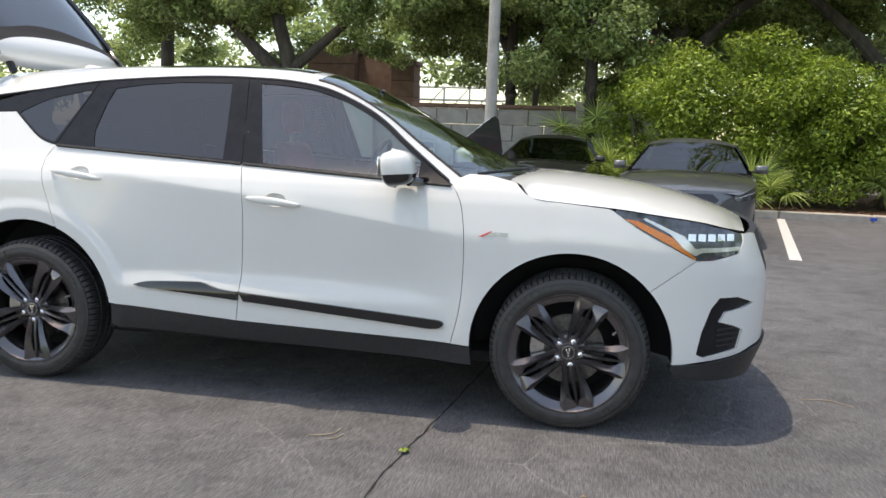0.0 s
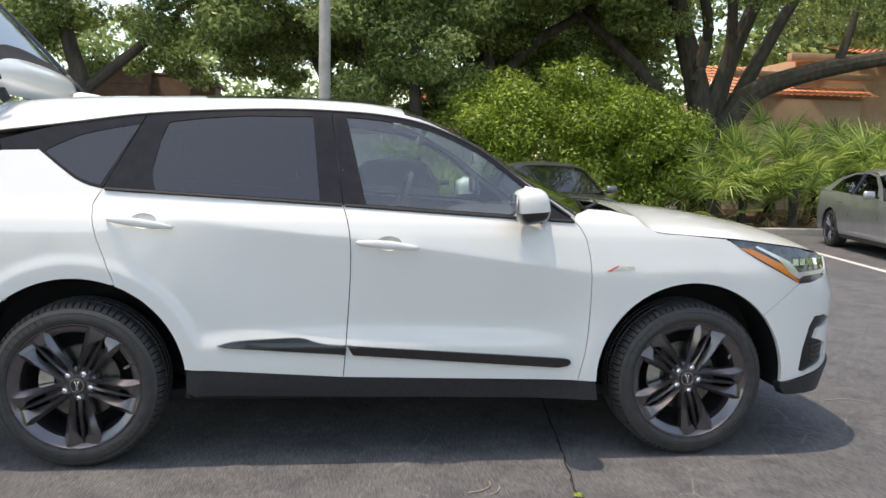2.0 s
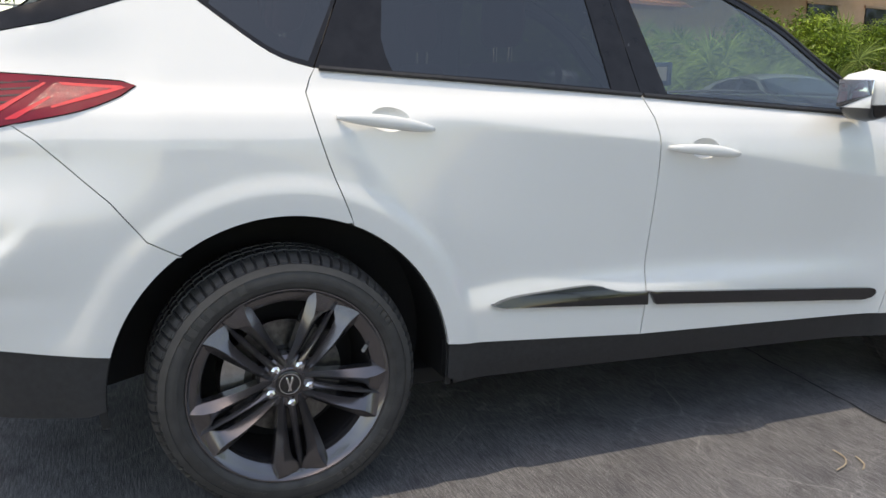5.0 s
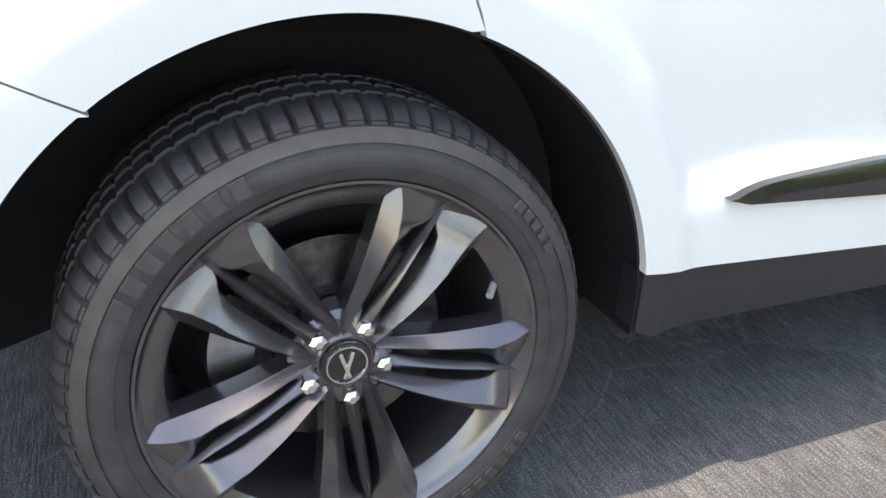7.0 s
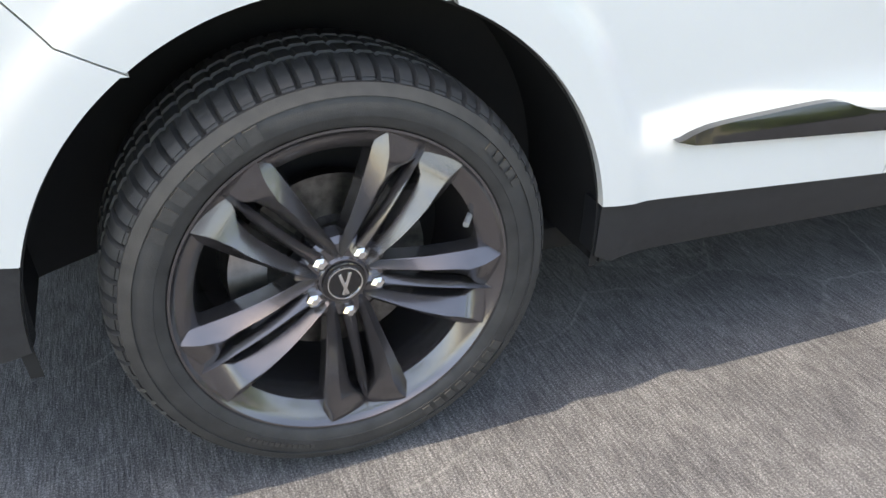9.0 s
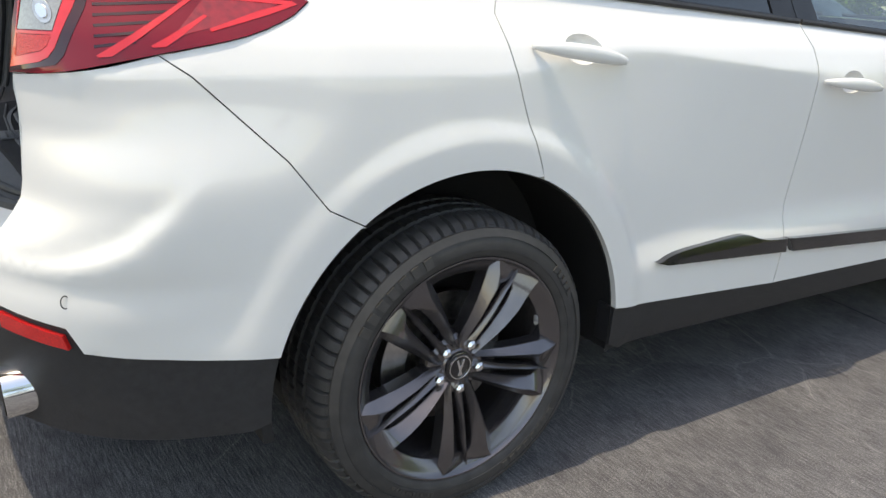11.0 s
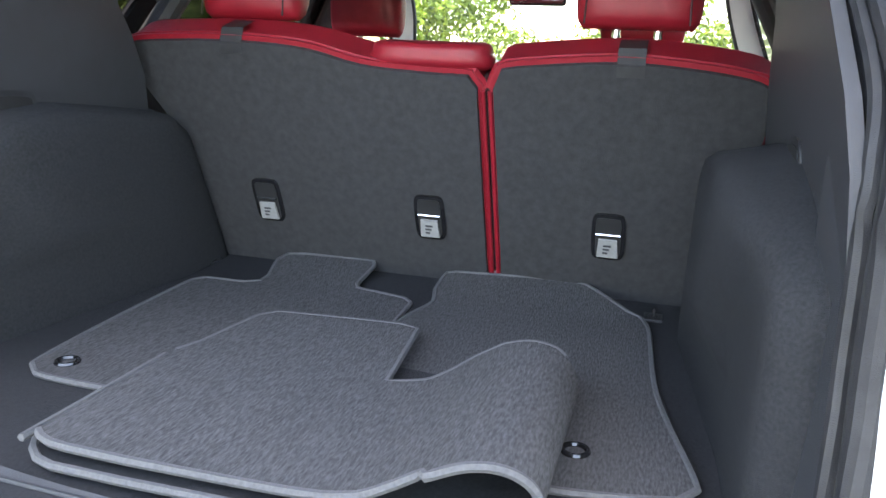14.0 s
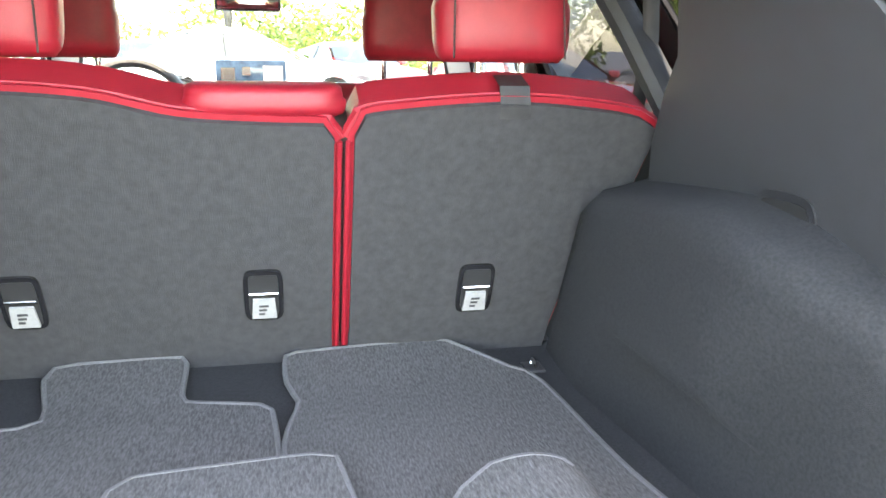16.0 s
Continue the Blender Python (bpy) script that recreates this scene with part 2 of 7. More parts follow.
def at_y(y, z, rear=True):
    """(u, z) of the place on the rear (or front) corner with that half width."""
    x0, x1 = (-0.3, ends(z)[0]) if rear else (2.9, ends(z)[1])
    pts = arc(x0, z, x1)
    length = run(pts)
    for i in range(40):
        if pts[i + 1][1] <= y:
            k = (pts[i][1] - y) / max(1e-9, pts[i][1] - pts[i + 1][1])
            d = length[i] + k * (length[i + 1] - length[i])
            break
    else:
        d = length[-1]
    return (x0 - d if rear else x0 + d), z


def curve_through(pts, step=0.03, closed=False):
    """Catmull-Rom through the points, in even small steps."""
    out, n = [], len(pts)
    for i in range(n if closed else n - 1):
        p0, p1, p2, p3 = (Vector(pts[(i + k) % n] if closed else pts[min(n - 1, max(0, i + k))]) for k in (-1, 0, 1, 2))
        m = max(1, int((p2 - p1).length / step))
        for j in range(m):
            s = j / m
            out.append(0.5 * (2 * p1 + (p2 - p0) * s + (2 * p0 - 5 * p1 + 4 * p2 - p3) * s * s + (3 * p1 - p0 - 3 * p2 + p3) * s ** 3))
    if not closed:
        out.append(Vector(pts[-1]))
    return [tuple(p) for p in out]


def straight(pts, step=0.03):
    out = []
    for a, b in zip(pts, pts[1:]):
        a, b = Vector(a), Vector(b)
        m = max(1, int((b - a).length / step))
        out += [tuple(a.lerp(b, j / m)) for j in range(m)]
    return out + [tuple(pts[-1])]


def ring(cx, cz, r, a0, a1, n=24):
    return [(cx + r * math.cos(radians(a0 + (a1 - a0) * i / n)), cz + r * math.sin(radians(a0 + (a1 - a0) * i / n))) for i in range(n + 1)]


def inside(poly, pts):
    p, q = np.asarray(poly, float), np.asarray(pts, float)
    x, y = q[:, 0], q[:, 1]
    out = np.zeros(len(q), bool)
    for (ax, ay), (bx, by) in zip(p, np.roll(p, -1, 0)):
        if ay != by:
            hit = ((ay > y) != (by > y)) & (x < (bx - ax) * (y - ay) / (by - ay) + ax)
            out ^= hit
    return out


def shrunk(poly, d):
    """The polygon with its sides moved inwards by d."""
    p = np.asarray(poly, float)
    area = 0.5 * np.sum(p[:, 0] * np.roll(p[:, 1], -1) - np.roll(p[:, 0], -1) * p[:, 1])
    t = np.roll(p, -1, 0) - np.roll(p, 1, 0)
    n = np.stack([-t[:, 1], t[:, 0]], 1) * (1 if area > 0 else -1)
    n /= np.maximum(1e-9, np.linalg.norm(n, axis=1))[:, None]
    return [tuple(v) for v in p + n * d]


def tidy(poly):
    out = []
    for p in poly:
        if not out or math.hypot(p[0] - out[-1][0], p[1] - out[-1][1]) > 0.002:
            out.append((float(p[0]), float(p[1])))
    if math.hypot(out[0][0] - out[-1][0], out[0][1] - out[-1][1]) < 0.002:
        out.pop()
    return out


def filled(outline, holes=(), grid=0.02, lines=()):
    """Points and triangles that fill an outline, and the closed rims as index lists."""
    rims, pts, edges = [], [], []
    for loop in (outline, *holes):
        idx = list(range(len(pts), len(pts) + len(loop)))
        pts += loop
        edges += list(zip(idx, idx[1:] + idx[:1]))
        rims.append(idx)
    lo, hi = np.min(outline, 0), np.max(outline, 0)
    gx, gy = np.meshgrid(np.arange(lo[0], hi[0], grid), np.arange(lo[1], hi[1], grid))
    gx = gx + (np.arange(gx.shape[0]) % 2)[:, None] * grid * 0.5
    g = np.stack([gx.ravel(), gy.ravel()], 1)
    ok = inside(outline, g)
    for h in holes:
        ok &= ~inside(h, g)
    g = g[ok]
    rim = np.asarray(pts)
    if len(g):
        near = np.array([np.min((rim[:, 0] - a) ** 2 + (rim[:, 1] - b) ** 2) for a, b in g])
        g = g[near > (0.5 * grid) ** 2]
    if len(lines):
        ln = np.asarray(lines, float)
        ok = inside(outline, ln)
        for h in holes:
            ok &= ~inside(h, ln)
        ln = ln[ok]
        ln = ln[[np.min((rim[:, 0] - a) ** 2 + (rim[:, 1] - b) ** 2) > 0.004 ** 2 for a, b in ln]] if len(ln) else ln
        if len(ln) and len(g):
            g = g[[np.min((ln[:, 0] - a) ** 2 + (ln[:, 1] - b) ** 2) > 0.008 ** 2 for a, b in g]]
        pts = pts + [tuple(v) for v in ln]
    pts = pts + [tuple(v) for v in g]
    got = delaunay_2d_cdt([Vector(p) for p in pts], edges, [], 0, 1e-6)
    co, tris, origin = got[0], got[2], got[3]
    back = {}
    for new_i, olds in enumerate(origin):
        for o in olds:
            back[o] = new_i
    co = [tuple(v) for v in co]
    mid = np.array([np.mean([co[i] for i in f], 0) for f in tris])
    ok = inside(outline, mid)
    for h in holes:
        ok &= ~inside(h, mid)
    return co, [tuple(f) for f, k in zip(tris, ok) if k], [[back[i] for i in r] for r in rims]


def mesh_part(name, verts, faces, mat, parent, label="", sharp=35, smooth=True, fix=True):
    me = bpy.data.meshes.new(name)
    me.from_pydata([tuple(v) for v in verts], [], faces)
    if fix:
        bm = bmesh.new()
        bm.from_mesh(me)
        bmesh.ops.recalc_face_normals(bm, faces=bm.faces)
        bm.to_mesh(me)
        bm.free()
    for m in mat if isinstance(mat, (list, tuple)) else [mat]:
        me.materials.append(m)
    if smooth:
        me.polygons.foreach_set("use_smooth", [True] * len(me.polygons))
        me.set_sharp_from_angle(angle=radians(sharp))
    ob = new(name, me)
    ob.parent = parent
    if label:
        tagged(ob, label)
    return ob


def part(name, bm, material, parent, label="", sharp=35):
    me = bpy.data.meshes.new(name)
    bm.to_mesh(me)
    bm.free()
    me.materials.append(material)
    me.polygons.foreach_set("use_smooth", [True] * len(me.polygons))
    me.set_sharp_from_angle(angle=radians(sharp))
    ob = new(name, me)
    ob.parent = parent
    if label:
        tagged(ob, label)
    return ob


def thing(name, label, category, group="", at=(0, 0, 0), rz=0.0):
    ob = new(name)
    ob.empty_display_size = 0.2
    ob.matrix_world = pose(*at, 0, 0, rz)
    return tagged(ob, label, category, group)


def on_body(u, z, off=0.0):
    x, y = belt(u, z)
    if not off:
        return x, y, z
    (ax, ay), (bx, by) = belt(u - 0.004, z), belt(u + 0.004, z)
    tx, ty = bx - ax, by - ay
    ln = math.hypot(tx, ty) or 1.0
    return x - ty / ln * off, y + tx / ln * off, z


FOLDS = [(-0.9 + 0.012 * i, crease_at(-0.9 + 0.012 * i) + d) for i in range(280) for d in (-0.005, 0.0, 0.005)]
FOLDS += [(r * math.cos(radians(a)), 0.375 + r * math.sin(radians(a))) for a in range(-10, 191, 2) for r in (0.462, 0.468, 0.475, 0.515, 0.525, 0.54, 0.556, 0.568)]

FOLDS += [(at_x(-0.56 - 0.012 * i, 0.78)[0], table(SCOOP, -0.56 - 0.012 * i) + d) for i in range(26) for d in (-0.026, -0.014, -0.007, 0.0, 0.012)]


def panel(name, outline, mat, parent, side=-1, holes=(), off=0.0, depth=0.02, grid=0.02, gap=0.0013, label="", sharp=35):
    """A panel of the body's skin over an outline in (u, z), with its edges turned in."""
    outline = shrunk(tidy(outline), gap)
    holes = [shrunk(tidy(h), -gap * 0.3) for h in holes]
    co, tris, rims = filled(outline, holes, grid, FOLDS if mat is WHITE else ())
    verts = [on_body(u, z, off) for u, z in co]
    faces = list(tris)
    for rim in rims:
        base = len(verts)
        verts += [on_body(*co[i], off - depth) for i in rim]
        n = len(rim)
        faces += [(rim[i], rim[(i + 1) % n], base + (i + 1) % n, base + i) for i in range(n)]
    verts = [(x, y * side, z) for x, y, z in verts]
    ob = mesh_part(name, verts, faces, mat, parent, label, sharp, fix=False)
    # the skin faces outwards: flip where its first triangles look to the car's middle
    me = ob.data
    way = sum((me.polygons[i].normal.dot(Vector((me.polygons[i].center.x - 1.3, me.polygons[i].center.y * 2, 0))) for i in range(len(tris))), 0.0)
    bm = bmesh.new()
    bm.from_mesh(me)
    bmesh.ops.recalc_face_normals(bm, faces=bm.faces)
    if sum(f.normal.dot(Vector((f.calc_center_median().x - 1.3, f.calc_center_median().y * 2, 0))) for f in bm.faces) < 0:
        bmesh.ops.reverse_faces(bm, faces=bm.faces)
    bm.to_mesh(me)
    bm.free()
    me.set_sharp_from_angle(angle=radians(sharp))
    return ob


def tube(name, pts, r, mat, parent, label="", closed=False, n=8, flat=1.0):
    """A round bar along a line of points."""
    verts, faces = [], []
    pts = [Vector(p) for p in pts]
    m = len(pts)
    for i, p in enumerate(pts):
        a, b = (pts[(i - 1) % m], pts[(i + 1) % m]) if closed else (pts[max(0, i - 1)], pts[min(m - 1, i + 1)])
        t = (b - a).normalized()
        s = t.cross(Vector((0, 0, 1)))
        s = s.normalized() if s.length > 1e-3 else Vector((1, 0, 0))
        w = s.cross(t)
        rr = r[i] if isinstance(r, (list, tuple)) else r
        verts += [p + (s * math.cos(2 * math.pi * k / n) + w * math.sin(2 * math.pi * k / n) * flat) * rr for k in range(n)]
    for i in range(m if closed else m - 1):
        j = (i + 1) % m
        faces += [(i * n + k, i * n + (k + 1) % n, j * n + (k + 1) % n, j * n + k) for k in range(n)]
    if not closed:
        faces += [tuple(range(n))[::-1], tuple(range((m - 1) * n, m * n))]
    return mesh_part(name, verts, faces, mat, parent, label)


def strip(name, a, b, mat, parent, label="", steps=1):
    """A sheet between two lines of as many points."""
    n = len(a)
    verts = [tuple(Vector(p).lerp(Vector(q), k / steps)) for k in range(steps + 1) for p, q in zip(a, b)]
    faces = [(k * n + i, k * n + i + 1, (k + 1) * n + i + 1, (k + 1) * n + i) for k in range(steps) for i in range(n - 1)]
    return mesh_part(name, verts, faces, mat, parent, label)


def turned(name, profile, mat, parent, label="", n=96, sharp=30, wobble=None):
    """A body of revolution round the y axis from (radius, y) pairs."""
    verts, faces, m = [], [], len(profile)
    for k in range(n):
        a = 2 * math.pi * k / n
        for i, (r, y) in enumerate(profile):
            if wobble:
                r, y = wobble(k, i, r, y)
            verts.append((r * math.cos(a), y, r * math.sin(a)))
    for k in range(n):
        q = (k + 1) % n
        faces += [(k * m + i, k * m + i + 1, q * m + i + 1, q * m + i) for i in range(m - 1)]
    return mesh_part(name, verts, faces, mat, parent, label, sharp)


def box(name, size, at, mat, parent, label="", bevel=0.01, rot=(0, 0, 0), seg=2):
    bm = bmesh.new()
    bmesh.ops.create_cube(bm, size=1.0)
    bmesh.ops.scale(bm, vec=size, verts=bm.verts)
    if bevel:
        bmesh.ops.bevel(bm, geom=bm.edges[:], offset=min(bevel, min(size) * 0.45), segments=seg, profile=0.5, affect="EDGES")
    bmesh.ops.transform(bm, matrix=pose(*at, *rot), verts=bm.verts)
    return part(name, bm, mat, parent, label)


def slab(name, outline, z0, z1, mat, parent, label="", place=None, bevel=0.0):
    """A flat plate of an outline in (x, y), or laid elsewhere by place(x, y, z)."""
    co, tris, rims = filled(tidy(outline), (), 0.06)
    n, rim = len(co), rims[0]
    put = place or (lambda x, y, z: (x, y, z))
    verts = [put(x, y, z1) for x, y in co] + [put(x, y, z0) for x, y in co]
    faces = list(tris) + [tuple(i + n for i in reversed(f)) for f in tris]
    faces += [(rim[i], rim[(i + 1) % len(rim)], rim[(i + 1) % len(rim)] + n, rim[i] + n) for i in range(len(rim))]
    return mesh_part(name, verts, faces, mat, parent, label)


# ---- the white car ----
car = thing("suv", "pearl white compact suv with raised tailgate and dark alloy wheels", "car")
BELT = [(-0.192, 1.378), (-0.107, 1.313), (-0.017, 1.250), (0.045, 1.224), (0.098, 1.212), (0.622, 1.185), (1.129, 1.157), (1.624, 1.129), (2.105, 1.103), (2.185, 1.099)]
RAIL = [(-0.70, 1.30), (-0.533, 1.358), (-0.373, 1.414), (-0.085, 1.493), (0.225, 1.541), (0.547, 1.568), (0.851, 1.582), (1.084, 1.580), (1.321, 1.565), (1.532, 1.522), (1.768, 1.414), (1.96, 1.269), (2.185, 1.104)]
GAP_F = [(2.184, 1.099), (2.23, 1.03), (2.257, 0.853), (2.249, 0.568), (2.209, 0.37)]
GAP_B = [(1.134, 1.157), (1.163, 1.043), (1.169, 0.868), (1.152, 0.544), (1.140, 0.394)]
GAP_R = [(0.099, 1.211), (0.067, 1.148), (0.075, 1.089), (0.105, 0.983), (0.173, 0.809)]
belt_line, rail_line = curve_through(BELT, 0.03), curve_through(RAIL, 0.03)


def between(line, a, b):
    """The stretch of a line from x = a to x = b, with its ends interpolated."""
    lo, hi = min(a, b), max(a, b)
    pts = sorted(line)
    out = [(lo, table(pts, lo))] + [p for p in pts if lo + 0.004 < p[0] < hi - 0.004] + [(hi, table(pts, hi))]
    return out if a < b else out[::-1]


def ellipse(cx, cz, a, b, n=28):
    return [(cx + a * math.cos(2 * math.pi * i / n), cz + b * math.sin(2 * math.pi * i / n)) for i in range(n)]


def bowl(name, cx, cz, a, b, depth, mat, parent, side):
    """The hollow behind a door handle."""
    verts, faces, n = [], [], 28
    for k in range(7):
        s = 1 - k / 6.5
        d = depth * (1 - s ** 3) * (1.0 if k else 0.0)
        for u, z in ellipse(cx, cz, a * s, b * s, n):
            x, y, zz = on_body(u, z, -d)
            verts.append((x, y * side, zz))
    for k in range(6):
        faces += [(k * n + i, k * n + (i + 1) % n, (k + 1) * n + (i + 1) % n, (k + 1) * n + i) for i in range(n)]
    faces.append(tuple(range(6 * n, 7 * n)))
    return mesh_part(name, verts, faces, mat, parent, sharp=80)


def door_handle(door, x0, z0, x1, z1, side):
    """A pull handle: a bar with pointed ends that stands off the door on two feet."""
    verts, faces, n, m = [], [], 12, 22
    for i in range(m + 1):
        s = i / m
        u, zc = x0 + (x1 - x0) * s, z0 + (z1 - z0) * s + 0.004 * math.sin(math.pi * s)
        th = 0.017 * min(1.0, math.sin(math.pi * min(1, max(0.0, 0.02 + 0.96 * s))) ** 0.45) + 0.001
        lift = 0.008 + 0.026 * math.sin(math.pi * s) ** 0.5
        bx, by, _ = on_body(u, zc, lift)
        for k in range(n):
            a = 2 * math.pi * k / n
            verts.append((bx, (by + 0.010 * math.cos(a)) * side, zc + th * math.sin(a)))
    for i in range(m):
        faces += [(i * n + k, i * n + (k + 1) % n, (i + 1) * n + (k + 1) % n, (i + 1) * n + k) for k in range(n)]
    faces += [tuple(range(n))[::-1], tuple(range(m * n, m * n + n))]
    bar = mesh_part("handle", verts, faces, WHITE, door, "white pull handle", sharp=60)
    return bar


def flank_parts(side):
    """Doors, fender, quarter panel, bumper corners, lamps and trim of one flank."""
    front_poly = between(belt_line, 1.134, 2.184) + curve_through(GAP_F, 0.03)[1:] + straight([(2.209, 0.37), (1.140, 0.394)])[1:] + curve_through(GAP_B[::-1], 0.03)[1:-1]
    hf, hr = (1.338, 0.995), (0.285, 1.08)
    door_f = panel("front_door", front_poly, WHITE, car, side, [ellipse(*hf, 0.056, 0.032)], grid=0.017, gap=0.002)
    rear_poly = between(belt_line, 0.099, 1.134) + curve_through(GAP_B, 0.03)[1:] + straight([(1.140, 0.394), (0.462, 0.434)])[1:-1] + ring(0, 0.372, 0.462, 8, 68) + curve_through(GAP_R[::-1], 0.03)[1:-1]
    door_r = panel("rear_door", rear_poly, WHITE, car, side, [ellipse(*hr, 0.056, 0.032)], grid=0.017, gap=0.002)
    bowl("handle_cup", *hf, 0.057, 0.033, 0.03, WHITE, door_f, side)
    bowl("handle_cup", *hr, 0.057, 0.033, 0.03, WHITE, door_r, side)
    door_handle(door_f, 1.193, 0.999, 1.466, 0.977, side)
    door_handle(door_r, 0.136, 1.087, 0.409, 1.055, side)
    # lower door trim: a blade that thickens into a wedge on the rear door
    trim_r = curve_through([(0.592, 0.540), (0.658, 0.560), (0.80, 0.570), (0.949, 0.575), (1.0, 0.562), (1.06, 0.548), (1.1525, 0.541)], 0.02) + straight([(1.1505, 0.497), (0.63, 0.530)], 0.03)
    trim_f = straight([(1.1535, 0.541), (2.148, 0.478)], 0.03) + curve_through([(2.165, 0.474), (2.178, 0.458), (2.160, 0.440), (2.12, 0.432)], 0.01) + straight([(2.098, 0.432), (1.1515, 0.497)], 0.03)[:-1]
    for poly, door in ((trim_r, door_r), (trim_f, door_f)):
        panel("lower_trim", poly, GLOSS_BLACK, door, side, off=0.016, depth=0.02, grid=0.012, gap=0.002, label="gloss black lower door trim")
    # window frames and glass
    glass_f = between([(p[0], p[1] + 0.012) for p in belt_line], 1.237, 2.02) + between([(p[0], p[1] - 0.024) for p in rail_line], 2.02, 1.147)
    frame_f = between(belt_line, 1.134, 2.184)[:-1] + between(rail_line, 2.184, 1.076)
    panel("window_frame", frame_f, FRAME, door_f, side, [glass_f], off=0.001, depth=0.012, grid=0.03)
    panel("window_pane", glass_f, CLEAR, door_f, side, off=-0.004, depth=0.004, grid=0.03, gap=-0.004, label="clear green tinted side window").visible_shadow = False
    glass_r = [(0.319, 1.209), (0.68, 1.193), (1.029, 1.174), (1.010, 1.37), (0.990, 1.553), (0.70, 1.550), (0.50, 1.533), (0.351, 1.511), (0.322, 1.43), (0.299, 1.297), (0.305, 1.25)]
    glass_r = straight(glass_r + glass_r[:1], 0.04)[:-1]
    frame_r = between(belt_line, 0.099, 1.134) + straight([(1.134, 1.157), (1.076, 1.58)], 0.04)[1:-1] + between(rail_line, 1.076, 0.252) + straight([(0.252, table(rail_line, 0.252)), (0.099, 1.212)], 0.04)[1:-1]
    panel("window_frame", frame_r, FRAME, door_r, side, [glass_r], off=0.001, depth=0.012, grid=0.03)
    panel("window_pane", glass_r, TINT, door_r, side, off=-0.003, depth=0.004, grid=0.03, gap=-0.004, label="dark privacy glass window").visible_shadow = False
    # bright-black belt moulding along the sills of the windows
    for a, b, door in ((0.11, 1.13, door_r), (1.14, 2.18, door_f)):
        pts = [on_body(x, z, 0.006) for x, z in between(belt_line, a, b)]
        tube("belt_moulding", [(x, y * side, z) for x, y, z in pts], 0.008, SEAL, door, n=6)
    # quarter panel, its glass and the black pillar strip
    strip_low = [(-0.70, 1.262), (-0.532, 1.302), (-0.344, 1.371), (-0.199, 1.376), (-0.192, 1.378)]
    seam = [(-0.267, 0.743), (-0.346, 0.784), (-0.423, 0.881), (-0.577, 1.028), (-0.626, 1.062)]
    lamp_low = [(-0.626, 1.062), (-0.475, 1.095), (-0.384, 1.131), (-0.348, 1.155)]
    lamp_top = [(-0.348, 1.157), (-0.38, 1.166), (-0.52, 1.174), (-0.675, 1.181)]
    c_edge = [at_y(0.69, 1.182), at_y(0.695, 1.22), at_x(-0.70, 1.262)]
    U = lambda pts: [at_x(x, z) for x, z in pts]
    quarter = curve_through(GAP_R, 0.03) + ring(0, 0.372, 0.462, 68, 126)[1:] + straight(U(seam))[1:] + curve_through(U(lamp_low))[1:] + curve_through(U(lamp_top))[1:] + c_edge + straight(U(strip_low))[1:] + between(belt_line, -0.19, 0.098)[1:]
    q = panel("quarter_panel", quarter, WHITE, car, side, grid=0.017)
    glass_q = straight(between([(p[0], p[1] + 0.014) for p in belt_line], -0.16, 0.085) + [(0.225, 1.500)] + between([(p[0], p[1] - 0.03) for p in curve_through([(-0.16, 1.405), (-0.008, 1.478), (0.225, 1.531)], 0.03)], 0.22, -0.155), 0.04)
    frame_q = between(belt_line, -0.192, 0.096) + straight([(0.098, 1.212), (0.25, table(rail_line, 0.25))], 0.04)[1:-1] + between(rail_line, 0.25, -0.36) + straight([(-0.345, 1.373), (-0.2, 1.377)], 0.04)
    panel("quarter_window_frame", frame_q, FRAME, q, side, [glass_q], off=0.001, depth=0.012, grid=0.03)
    panel("quarter_window_pane", glass_q, TINT, q, side, off=-0.002, depth=0.004, grid=0.03, gap=-0.004, label="dark privacy glass").visible_shadow = False
    blade = straight(U(strip_low[:3])) + between(rail_line, -0.37, -0.53)[0:] + U([(-0.62, 1.33), (-0.70, 1.30)])
    panel("pillar_strip", blade, FRAME, q, side, off=0.002, depth=0.02, grid=0.025, label="gloss black rear pillar strip")
    # front fender, bumper and lamp
    lamp_under = [(3.28, 0.819), (3.17, 0.875), (3.049, 0.936), (2.915, 1.020)]
    hood_cut = [(2.919, 1.027), (2.72, 1.043), (2.568, 1.056), (2.522, 1.079), (2.475, 1.125)]
    fender = curve_through(GAP_F, 0.03) + [(2.297, 0.366)] + ring(2.751, 0.37, 0.455, 179, 42)[1:] + U([(3.18, 0.745), (3.28, 0.819)]) + curve_through(U(lamp_under))[1:] + curve_through(hood_cut)[1:] + [(2.36, 1.15), (2.26, 1.155), (2.20, 1.13)]
    fd = panel("front_fender", fender, WHITE, car, side, grid=0.017)
    badge = [(2.33, 0.882), (2.40, 0.902), (2.455, 0.902), (2.455, 0.884), (2.39, 0.884)]
    panel("fender_badge", straight(badge + badge[:1], 0.02)[:-1], STEEL, fd, side, off=0.005, depth=0.005, grid=0.02, gap=0.0, label="small chrome fender badge with red tip")
    panel("badge_tip", [(2.325, 0.879), (2.345, 0.879), (2.385, 0.905), (2.375, 0.905)], RED_BRIGHT, fd, side, off=0.007, depth=0.006, grid=0.02, gap=0.0)
    lamp = curve_through(U(lamp_under[::-1])) + U([(3.35, 0.822), (3.469, 0.849), (3.492, 0.90), (3.486, 0.932), (3.40, 0.958), (3.289, 0.984), (3.10, 1.008), (2.93, 1.028)])
    hl = panel("headlight", straight(lamp + lamp[:1])[:-1], LAMP_GREY, car, side, off=-0.004, depth=0.03, grid=0.02, label="slim led headlight with amber reflector")
